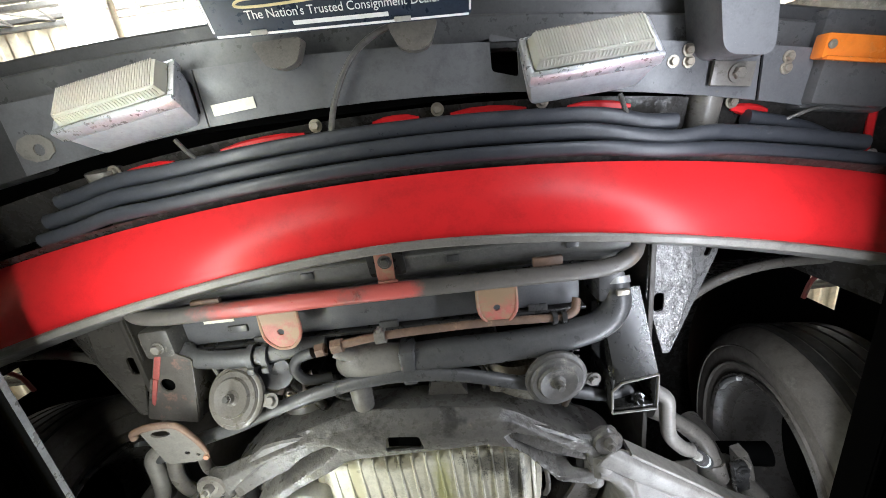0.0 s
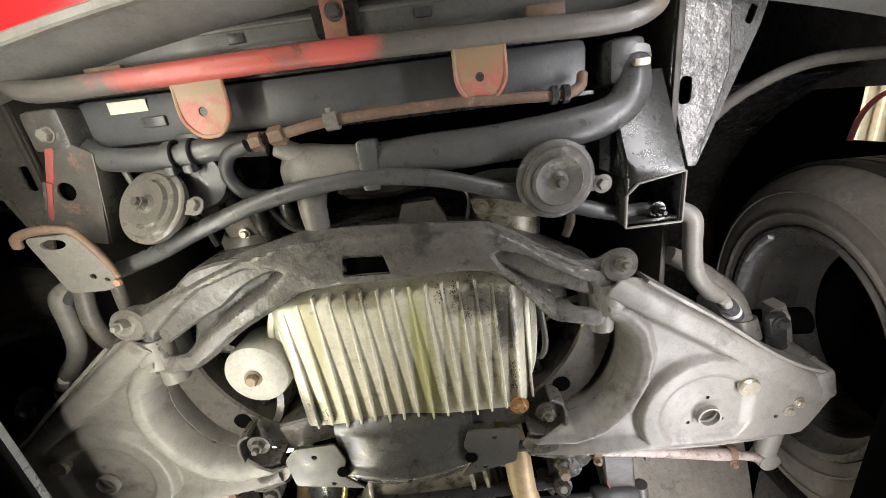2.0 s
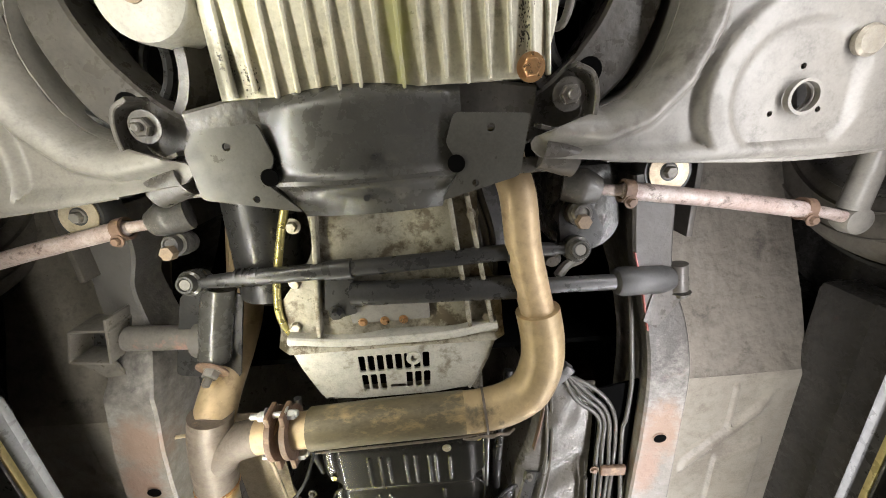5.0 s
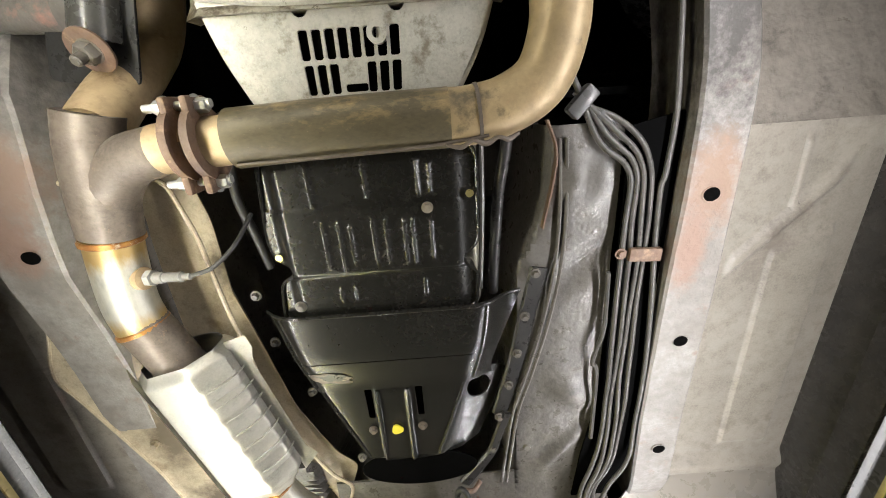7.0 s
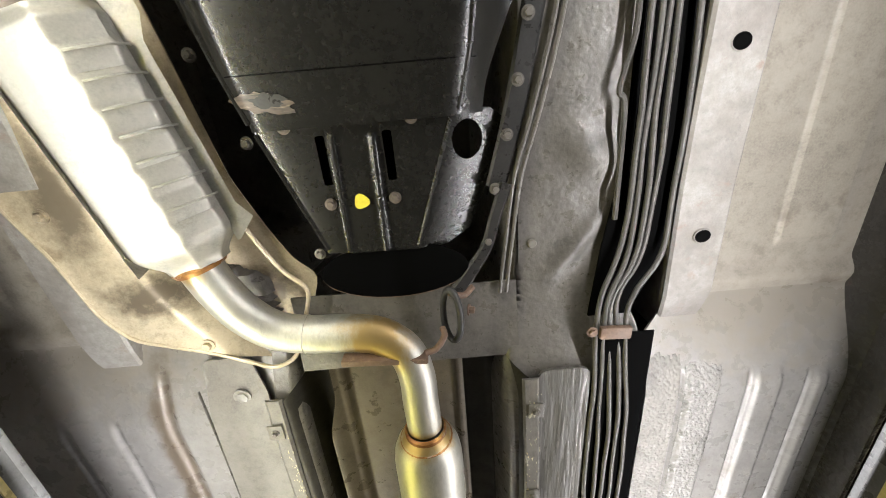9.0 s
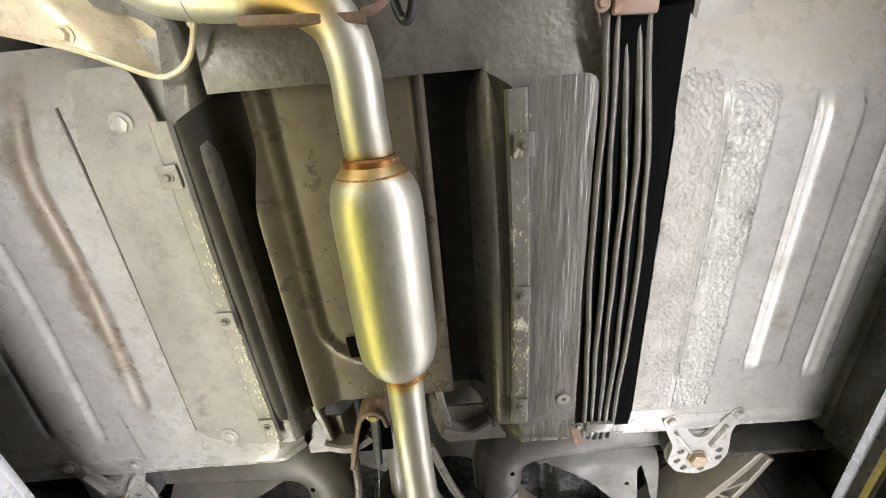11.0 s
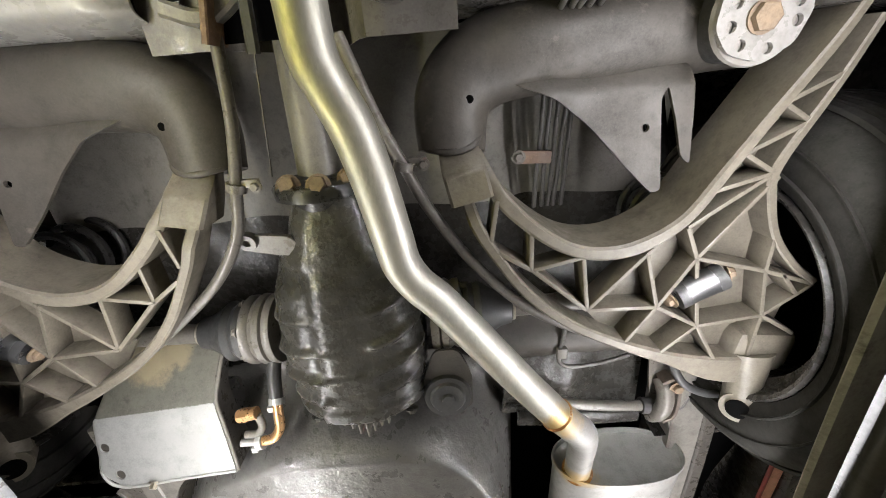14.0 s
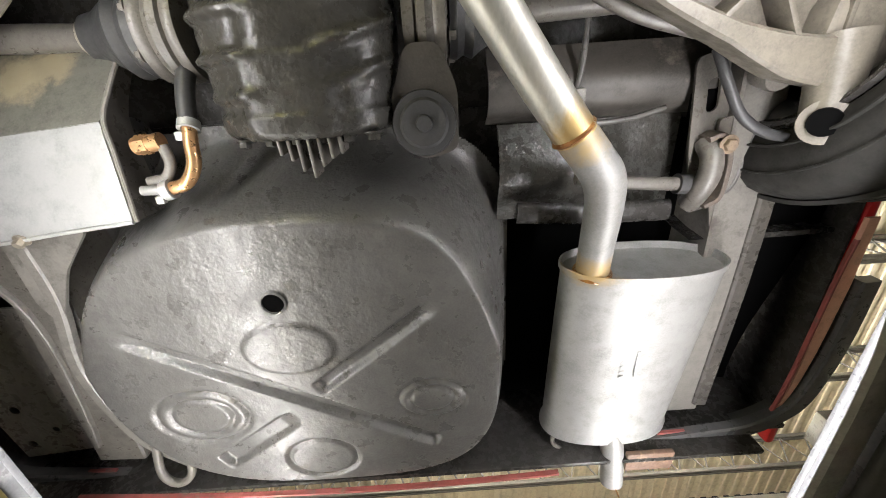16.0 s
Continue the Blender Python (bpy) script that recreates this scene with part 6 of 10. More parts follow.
BEAM = [(-0.390, 0.705), (-0.375, 0.674), (-0.345, 0.676), (-0.300, 0.657), (-0.240, 0.634), (-0.175, 0.612), (-0.089, 0.596), (0.002, 0.600), (0.092, 0.606), (0.180, 0.613), (0.205, 0.622), (0.237, 0.644), (0.270, 0.668), (0.301, 0.688), (0.340, 0.694), (0.372, 0.678), (0.392, 0.690), (0.388, 0.722), (0.360, 0.735), (0.352, 0.745), (0.358, 0.798), (0.335, 0.806), (0.271, 0.788), (0.250, 0.762), (0.213, 0.714), (0.185, 0.692), (0.120, 0.688), (-0.020, 0.688), (-0.105, 0.690), (-0.166, 0.716), (-0.211, 0.738), (-0.269, 0.778), (-0.300, 0.797), (-0.335, 0.800), (-0.362, 0.790), (-0.352, 0.745), (-0.362, 0.732)]
POCKETS = ([(0.180, 0.657), (0.199, 0.650), (0.237, 0.664), (0.296, 0.703), (0.332, 0.720), (0.340, 0.772), (0.275, 0.770), (0.224, 0.714), (0.195, 0.686)],
           [(-0.112, 0.646), (-0.135, 0.633), (-0.175, 0.630), (-0.252, 0.654), (-0.290, 0.678), (-0.338, 0.715), (-0.338, 0.768), (-0.296, 0.766), (-0.232, 0.720), (-0.150, 0.676)])


def beam_z(x, y):
    """Rounded along the outline, flat in the middle, with two deep pockets between raised rims."""
    z = 0.020 * ease(0.011 - gap(x, y, BEAM), 0, 0.011)
    for loop in POCKETS:
        z += 0.034 * sunk(x, y, loop, 0.016)
    return z + 6.0 * (y - 0.645) ** 2 * ease(0.17 - abs(x - 0.02), 0, 0.06)


beam_holes = [rounded([(-0.028, 0.630), (0.030, 0.636), (0.036, 0.668), (-0.034, 0.664)], 0.005), rounded([(0.296, 0.718), (0.330, 0.726), (0.336, 0.768), (0.300, 0.764)], 0.008), rounded([(-0.290, 0.716), (-0.328, 0.716), (-0.334, 0.764), (-0.302, 0.762)], 0.008), ring_of((-0.165, 0.640), 0.005, 10), ring_of((0.243, 0.690), 0.004, 10)]
part("beam_face", plate(rounded(BEAM, 0.010, 2), 1.692, 1.697, beam_holes, lean=beam_z, cuts=6), "beam", sf)
# The opening's shade is a near-black block.
part("opening", box((0.002, 0.650, 1.712), (0.062, 0.034, 0.012), rz=4, bev=0.001), "shade_black", sf, "dark square opening")
part("beam_web", strip([(-0.34, 0.725), (-0.24, 0.66), (-0.15, 0.633), (0, 0.625), (0.18, 0.65), (0.26, 0.69), (0.34, 0.73)], [0.04, 0.07, 0.03, 0.03, 0.04, 0.05, 0.04], 1.7005, 1.80, 5), "beam", sf)
for s in (1, -1):
    c = (s * 0.366, 0.688)
    part("mount_cup", lathe([(0.0, -0.002), (0.024, -0.002), (0.027, 0.003), (0.024, 0.006), (0.020, 0.007), (0.0, 0.030)], (c[0], c[1] + 0.010, 1.690), (0, 0, 1), 26), "undercoat" if s > 0 else "dusty_dark", sf)
    part("mount_bolt", bolt((c[0], c[1] + 0.006, 1.689), (s * -0.05, -0.25, -1), r=0.0105, h=0.016, washer=1.5, stud=0.006), "dusty_dark" if s > 0 else "dusty", sf, "large hex bolt with a washer")
    part("bushing", tube([(s * 0.345, 0.735, 1.735), (s * 0.350, 0.80, 1.735)], 0.026, 18, 1), "rubber", sf)
    part("bushing_sleeve", lathe([(0.014, 0), (0.020, 0), (0.020, 0.03), (0.014, 0.03)], (s * 0.350, 0.785, 1.718), (0, 1, 0), 20), "dusty", sf)
    part("spring_tower", lathe([(0.118, -0.10), (0.124, -0.06), (0.128, 0.02), (0.126, 0.02), (0.116, -0.06), (0.105, -0.10)], (s * 0.325, 0.888, 1.85), (0, 0, 1), 40), "undercoat", sf, "dark spring tower")
    part("spring", tube([(s * (0.325 + 0.075 * math.cos(k * 0.55)), 0.89 + 0.075 * math.sin(k * 0.55), 1.76 + 0.0042 * k) for k in range(56)], 0.008, 8, 3), "black", sf, "black coil spring")
    part("rear_arm", strip([(s * 0.36, 0.80), (s * 0.35, 0.86), (s * 0.315, 0.93), (s * 0.25, 0.985), (s * 0.18, 1.01)], [0.05, 0.06, 0.07, 0.06, 0.05], 1.745, 1.80, 6), "undercoat", sf)
    # Hole and notch are black discs that imitate shade.
    part("hole", lathe([(0, 0), (0.016, 0), (0.016, 0.006), (0, 0.006)], (s * 0.293, 0.943, 1.7435), seg=18), "shade_black", sf, "dark round hole")
    part("rear_mount_bolt", bolt((s * 0.257, 0.970, 1.712), r=0.0125, h=0.012, washer=1.6, stud=0.006), "undercoat", sf, "large hex bolt")
    part("rear_mount_ear", strip([(s * 0.222, 1.004), (s * 0.250, 1.012), (s * 0.280, 1.006), (s * 0.288, 0.980), (s * 0.282, 0.950), (s * 0.262, 0.938)], 0.006, 1.700, 1.74, 5), "undercoat", sf)
    hl = [ring_of((s * 0.160, 1.0), 0.005), ring_of((s * 0.139, 1.066), 0.0045)]
    wing = [(0.208, 0.987), (0.116, 0.980), (0.104, 1.015), (0.122, 1.045), (0.094, 1.086), (0.195, 1.061)] if s > 0 else [(-0.213, 1.002), (-0.192, 0.978), (-0.118, 0.976), (-0.106, 1.017), (-0.122, 1.048), (-0.083, 1.087), (-0.207, 1.062)]
    part("side_plate", plate(rounded(wing, 0.006, 2), 1.698, 1.702, hl), "plate_grey", sf, "flat plate with drilled holes")
    part("side_notch", lathe([(0, 0), (0.011, 0), (0.011, 0.004), (0, 0.004)], (s * 0.116, 1.040, 1.6955), seg=16), "shade_black", sf, "dark notch")


def hump(x, y):
    z = 1.712 - 0.024 * math.cos(x / 0.125 * math.pi / 2) - 0.010 * near(y, 1.05, 0.012) + 0.035 * ease(y, 1.06, 1.11) * 0.6
    return z + 0.05 * ease(0.965 - y, 0, 0.05)


part("hump_plate", sheet(lambda y: -0.118 + 0.03 * ease(y, 1.03, 1.1), lambda y: 0.126 - 0.03 * ease(y, 1.03, 1.1), 0.925, 1.098, 40, 34, hump), "hump_black", sf, "black pressed hump plate behind the oil pan")
for x, y, z in ((0.017, 1.024, 1.687), (0.001, 1.073, 1.690)):
    part("hole", lathe([(0, 0), (0.004, 0), (0.004, 0.006), (0, 0.006)], (x, y, z - 0.002), seg=12), "black", sf)
part("rear_beam", strip([(-0.22, 0.985), (-0.1, 0.965), (0, 0.955), (0.1, 0.965), (0.22, 0.985)], 0.06, 1.735, 1.84, 5), "undercoat", sf)

# lower control arms
def control_arm(s):
    arm = thing("control_arm", (s * 0.45, 0.9, 1.69), "dusty pressed steel lower control arm with round recess" if s > 0 else "dusty pressed steel lower control arm, half in shadow", "control arm", "lower control arms")
    lip = [(0.235, 1.006), (0.300, 1.014), (0.345, 1.000), (0.385, 0.962), (0.409, 0.908), (0.415, 0.862), (0.404, 0.815), (0.380, 0.785), (0.350, 0.770)]
    outer = [(0.362, 0.716), (0.405, 0.726), (0.47, 0.773), (0.54, 0.824), (0.61, 0.880), (0.665, 0.914), (0.700, 0.928), (0.720, 0.965), (0.713, 1.0), (0.686, 1.052), (0.62, 1.062), (0.525, 1.064), (0.42, 1.058), (0.30, 1.048), (0.215, 1.040), (0.206, 1.020)]
    inner = [(x + 0.024 * (0.30 - x) / math.hypot(x - 0.30, y - 0.885), y + 0.024 * (0.885 - y) / math.hypot(x - 0.30, y - 0.885)) for x, y in lip[1:-1]]
    cup = lip + [(0.30, 0.80), (0.22, 0.90)]
    outline = outer + [lip[0]] + inner + [lip[-1], (0.342, 0.742)]

    def relief(x, y):
        x = abs(x)
        if inside((x, y), cup):
            u = min(1.0, gap(x, y, lip, False) / 0.024)
            return 0.002 + 0.050 * (1 - math.sqrt(1.0001 - u * u))
        r = math.hypot(x - 0.517, y - 0.988)
        d = -(x - 0.405) * 0.561 + (y - 0.728) * 0.828
        band = ease(0.056 - d, 0, 0.014)
        plateau = ease(0.116 - r, 0, 0.012) * (1 - 0.45 * ease(0.082 - r, 0, 0.012))
        rim = ease(0.020 - gap(x, y, lip, False), 0, 0.014)
        low = max(band, plateau, rim, ease(x, 0.555, 0.60), ease(y, 1.030, 1.050))
        roll = 0.010 * ease(0.012 - abs(d - 0.004), 0, 0.012) + 0.006 * ease(y, 1.050, 1.064)
        return 0.015 * (1 - low) + roll - 0.003 * near(d, 0.030, 0.022)

    hole = [ring_of((0.520, 0.992), 0.016, 20)] + [ring_of((0.520 + 0.033 * math.cos(a), 0.992 + 0.033 * math.sin(a)), 0.0035, 8) for a in (0.5, 2.6, 4.7)] + [ring_of((0.635, 1.01), 0.004, 8)]
    pts = [(s * x, y) for x, y in rounded(outline, 0.014, 2)]
    bm = plate(pts, 1.684, 1.689, [[(s * x, y) for x, y in h] for h in hole], lean=relief, cuts=8)
    shell = part("shell", bm, "dusty", arm)
    part("rim", strip([(s * x, y) for x, y in outer[1:7]], 0.006, 1.684, 1.72, 4), "dusty", arm, "turned front edge")
    part("rim", strip([(s * x, y) for x, y in outer[9:14]], 0.006, 1.688, 1.72, 4), "dusty", arm, "turned rear edge")
    part("spring_cup", strip([(s * x, y) for x, y in inner], 0.004, 1.730, 1.790, 5), "dusty", arm, "high curved wall round the spring")
    part("hole_collar", lathe([(0.0165, 0), (0.020, 0), (0.020, 0.008), (0.0165, 0.008)], (s * 0.520, 0.992, 1.679), seg=24), "dusty", arm)
    part("plug", lathe([(0, 0), (0.014, 0), (0.017, 0.004), (0.015, 0.012), (0, 0.012)], (s * 0.578, 0.938, 1.676), seg=22), "bolt", arm, "pale round plug")
    for x, y in ((0.655, 1.0), (0.668, 0.985)):
        part("nut", bolt((s * x, y, 1.684), r=0.007, h=0.007), "bolt", arm, "pale nut")
    part("ball_joint_end", join(box((s * 0.708, 0.955, 1.705), (0.03, 0.06, 0.05), rz=s * -15, bev=0.008), tube([(s * 0.70, 0.985, 1.70), (s * 0.715, 0.94, 1.72)], 0.02, 14, 1)), "dusty", arm)
    part("front_eye", tube([(s * 0.356, 0.728, 1.714), (s * 0.360, 0.778, 1.714)], 0.029, 18, 1), "dusty", arm)
    part("rear_eye", join(tube([(s * 0.225, 1.035, 1.712), (s * 0.268, 1.05, 1.712)], 0.022, 16, 1), box((s * 0.23, 1.052, 1.72), (0.07, 0.02, 0.012), bev=0.004)), "undercoat", arm)
    bush = part("strut_bush", lathe([(0, -0.006), (0.014, -0.006), (0.016, -0.002), (0.033, -0.004), (0.037, 0.002), (0.038, 0.03), (0, 0.03)], (s * 0.414, 1.081, 1.752), (0, 0.12, 1), 30), "rubber", arm, "round rubber mount with a yellowed cap")
    part("cap", lathe([(0.013, -0.002), (0.028, -0.002), (0.028, 0.0), (0.013, 0.0)], (s * 0.414, 1.0805, 1.7475), (0, 0.12, 1), 28), "shield", bush)
    part("bolt", bolt((s * 0.414, 1.0805, 1.747), r=0.0085, h=0.010, washer=1.3), "dusty", bush)
    return arm


control_arm(1)
control_arm(-1)

# oil pan
op = thing("oil_pan", (0.03, 0.82, 1.72), "pale ribbed cast aluminium oil pan with oil stains", "oil pan")


def pan_bottom(x, y):
    """A shallow bowl, lower on the driver's side."""
    e = min(ease(x + 0.185, 0, 0.03), ease(0.240 - x, 0, 0.03), ease(y - 0.682, 0, 0.035), 1)
    return 1.745 - 0.032 * e - 0.045 * (x - 0.03) * 0.5


def pan_left(y):
    return -0.188 + 0.045 * ease(0.74 - y, 0, 0.06) + 0.022 * ease(y, 0.83, 0.86)


def pan_right(y):
    return 0.242 - 0.05 * ease(0.75 - y, 0, 0.06) - 0.012 * ease(y, 0.88, 0.95)


part("bowl", sheet(pan_left, pan_right, 0.683, 0.948, 60, 40, pan_bottom, 0.06), "pan", op)
for k in range(17):
    x = -0.172 + 0.0252 * k
    y0 = 0.70 + 0.03 * ease(abs(x - 0.03), 0.12, 0.21)
    y1 = 0.950 - 0.004 * (k % 3)
    if x < -0.16:
        y0, y1 = 0.76, 0.83
    fin = rib((x, y0), (x + 0.006, y1), 0.0040, pan_bottom(x, 0.8) - 0.0105, pan_bottom(x, 0.8) + 0.004)
    for v in fin.verts:
        t = (v.co.y - y0) / (y1 - y0)
        v.co.z += 0.010 * ease(0.12 - t, 0, 0.12)
    part("fin", fin, "pan", op)
part("rim", strip([(-0.19, 0.86), (-0.195, 0.78), (-0.16, 0.70), (-0.10, 0.676), (0.05, 0.670), (0.17, 0.682), (0.225, 0.71), (0.248, 0.77), (0.245, 0.88), (0.225, 0.945)], 0.014, 1.748, 1.764, 6), "pan", op)
random.seed(4)
for cx, cy, r in ((0.125, 0.722, 0.009), (0.150, 0.715, 0.011), (0.166, 0.742, 0.010), (0.190, 0.745, 0.012), (0.100, 0.716, 0.007), (0.192, 0.776, 0.009), (0.205, 0.90, 0.010), (0.205, 0.872, 0.008), (-0.12, 0.925, 0.008), (-0.02, 0.712, 0.007), (-0.145, 0.905, 0.009), (0.14, 0.755, 0.006)):
    part("oil_stain", flakes(int(r * 9000), lambda: (cx + max(-0.0085, min(0.0085, rf.gauss(0, 0.005))), cy + rf.gauss(0, r * 1.3), rf.uniform(1, 2.5)), lambda x, y: pan_bottom(x, y) - 0.0006), "oil_soot", op, "speckled black oil stain", kind="stuff")
part("drain_bolt", bolt((0.208, 0.938, 1.700), r=0.011, h=0.010), "copper", op, "brown drain bolt")
of = thing("oil_filter_housing", (-0.225, 0.83, 1.75), "white round oil filter cap with a rusty centre bolt", "oil filter")
part("cap", lathe([(0, 0), (0.040, 0), (0.053, 0.006), (0.055, 0.014), (0.055, 0.07), (0, 0.07)], (-0.222, 0.828, 1.712), (0.05, 0.0, 1), 36), "white_part", of)
part("bolt", bolt((-0.224, 0.829, 1.712), r=0.0105, h=0.012, washer=1.4), "bolt_rust", of, "brown hex bolt")
lone("dipstick_tube", tube([(0.25, 0.74, 1.76), (0.262, 0.79, 1.75), (0.268, 0.85, 1.748), (0.262, 0.885, 1.755), (0.25, 0.89, 1.77)], 0.0055, 10), "dusty_dark", "thin dark tube beside the oil pan", "tube")

# wheels
def wheel(s, at, lip, group, label, camber=0.0, rubber="tyre"):
    """A tyre on a deep dished rim, seen from its inner side; placed and tilted to fit the camera's view, and clamped
    flat at the runway.
    """
    cx, y, zc = at
    w = thing("wheel", (s * cx, y, 1.52), label, "wheel", group)
    R, h = 0.318, 0.098
    lean = pose(s * cx, y, zc, 0, s * math.degrees(camber), 0)

    def turned(prof, seg):
        bm = moved(lathe([(r, -s * q) for r, q in prof], (0, 0, 0), (1, 0, 0), seg), lean)
        for v in bm.verts:
            v.co.z = max(v.co.z, 1.523 + 0.02 * (1.523 - v.co.z) * 0)
        return bm

    tyre = part("tyre", turned([(lip + 0.002, h - 0.02), (lip + 0.004, h - 0.006), (lip + 0.016, h), (0.25, h + 0.007), (0.285, h + 0.004), (0.303, h - 0.012), (0.312, h - 0.03), (R, h - 0.05), (R, -h + 0.05), (0.312, -h + 0.03), (0.303, -h + 0.012), (0.285, -h), (0.25, -h - 0.006), (lip + 0.01, -h), (lip, -h + 0.012)], 84), rubber, w)
    for r in (0.232, 0.272):
        part("sidewall_line", turned([(r - 0.003, h + 0.002), (r - 0.0012, h + 0.0085), (r + 0.0012, h + 0.0085), (r + 0.003, h + 0.002)], 84), rubber, tyre)
    for k in range(5):
        q = (k - 2) * 0.027
        part("tread_rib", turned([(R - 0.002, q - 0.0105), (R + 0.0045, q - 0.0095), (R + 0.0045, q + 0.0095), (R - 0.002, q + 0.0105)], 84), "tyre_shaded", tyre)
    lug = bmesh.new()
    for k in range(96):
        a = 2 * math.pi * k / 96
        for e in (-1, 1):
            b = box((e * 0.080, 0, 0), (0.040, 0.009, 0.010), bev=0)
            lug = join(lug, moved(b, lean @ Matrix.Rotation(a, 4, "X") @ pose(0, 0, 0.3115, 0, e * 38, e * 18)))
    for v in lug.verts:
        v.co.z = max(v.co.z, 1.523)
    part("shoulder_lugs", lug, rubber, tyre, "shoulder tread blocks", kind="stuff")
    rim = part("rim", turned([(lip, -h + 0.02), (lip - 0.004, h - 0.02), (lip + 0.003, h - 0.004), (lip - 0.001, h + 0.002), (lip - 0.008, h - 0.002), (lip - 0.012, h - 0.016), (lip - 0.020, h - 0.030), (lip - 0.034, h - 0.036), (lip - 0.036, -h + 0.03), (lip - 0.02, -h + 0.02)], 72), "undercoat" if rubber == "tyre" else "undercoat_black", w, "dusty dark rim barrel")
    # Both discs are near-black to paint the shade inside the rim.
    part("disc", turned([(0.03, -0.062), (lip - 0.036, -0.050), (lip - 0.036, -0.056), (0.03, -0.068)], 40), "shade_black", rim)
    part("brake_disc", turned([(0.05, -0.030), (0.132, -0.030), (0.132, -0.046), (0.05, -0.046)], 48), "shade_black", w, "brake disc coloured black for the shade in the rim")
    for a in (0.52, 0.70, 0.88):
        part("balance_weight", moved(box((0, 0, 0), (0.012, 0.036, 0.012), bev=0.003), lean @ Matrix.Rotation(a + math.pi, 4, "X") @ pose(-s * (h - 0.004), 0, -lip + 0.012)), "silver", rim, "pale clamped balance weight")
    return w


wheel(1, (0.838, 0.938, 1.775), 0.206, "front wheels", "dusty black front tyre on a deep grey rim", 0.20)
wheel(-1, (0.800, 0.938, 1.80), 0.206, "front wheels", "dusty black front tyre on a deep grey rim", 0.06)
wheel(1, (0.755, 3.40, 1.84), 0.205, "rear wheels", "rear tyre on a dusty rim, darkened as if shaded", 0.0, "tyre_shaded")
wheel(-1, (0.755, 3.40, 1.84), 0.205, "rear wheels", "rear tyre on a dusty rim, darkened as if shaded", 0.0, "tyre_shaded")

for s in (1, -1):
    kn = thing("steering_knuckle", (s * 0.68, 0.95, 1.78), "dusty cast steering knuckle with bolted brake bracket", "steering knuckle", "front knuckles")
    part("carrier", tube([(s * 0.70, 0.95, 1.72), (s * 0.69, 0.94, 1.80), (s * 0.69, 0.93, 1.95)], [0.03, 0.028, 0.025], 14, 5), "dusty_dark", kn)
    # Stub axle coloured near-black for the shade behind the wheel.
    part("stub_axle", tube([(s * 0.69, 0.93, 1.84), (s * 0.79, 0.925, 1.82)], 0.026, 20, 1), "shade_black", kn)
    part("bracket", box((s * 0.664, 0.885, 1.745), (0.030, 0.075, 0.018), rz=s * -12, bev=0.006), "black", kn)
    part("bracket_bolt", bolt((s * 0.660, 0.862, 1.735), r=0.009, h=0.010), "black", kn)
    part("steering_arm", tube([(s * 0.69, 0.98, 1.73), (s * 0.685, 1.06, 1.73), (s * 0.68, 1.15, 1.735)], [0.018, 0.016, 0.018], 12, 5), "dusty", kn)
    part("upper_arm", tube([(s * 0.50, 0.74, 1.80), (s * 0.56, 0.78, 1.80), (s * 0.61, 0.83, 1.79), (s * 0.62, 0.875, 1.775)], [0.016, 0.016, 0.019, 0.024], 14, 6), "dusty_dark", kn)
    for dy, dz in ((0.0, 0.0), (0.045, 0.012), (0.085, 0.0)):
        part("caliper_bolt", bolt((s * (0.672 + 0.3 * dy), 0.862 + dy, 1.752 + dz), (s * -0.7, -0.1, -0.7), r=0.010, h=0.016, washer=1.5), "dusty_dark", kn, "caliper bolt")
    part("caliper_bracket", strip([(s * 0.676, 0.845), (s * 0.688, 0.885), (s * 0.700, 0.935), (s * 0.704, 0.968)], [0.020, 0.030, 0.030, 0.022], 1.755, 1.785, 6), "dusty_dark", kn, "cast caliper bracket")
    part("nut", bolt((s * 0.626, 0.905, 1.752), (s * -0.2, 0.3, -0.9), r=0.012, h=0.014, washer=1.4), "dusty_dark", kn)
    part("joint", tube([(s * 0.622, 0.87, 1.775), (s * 0.626, 0.905, 1.765)], [0.026, 0.028], 18, 2), "dusty_dark", kn)

# ---- steering ----
def ball_joint(at, axis, k=1.0):
    """A ball joint from below: a rimmed cap, a ringed body and a rubber boot above it."""
    prof = [(0, -0.016), (0.0085, -0.016), (0.0098, -0.0185), (0.0125, -0.0185), (0.0140, -0.015), (0.0145, -0.009), (0.0185, -0.007), (0.0195, -0.003), (0.0178, 0.0), (0.0195, 0.003), (0.0195, 0.012), (0.0150, 0.018), (0.0178, 0.024), (0.0120, 0.034), (0, 0.034)]
    return lathe([(r * k, h * k) for r, h in prof], at, axis, 28)


sl = thing("steering_linkage", (0, 1.19, 1.735), "black steering drag link with ball joints and tie rods", "steering linkage")
part("drag_link", tube([(-0.28, 1.189, 1.733), (-0.20, 1.188, 1.735), (0.0, 1.185, 1.737), (0.20, 1.179, 1.738), (0.285, 1.181, 1.738)], [0.008, 0.0125, 0.0125, 0.0125, 0.008], 14, 6), "black", sl)
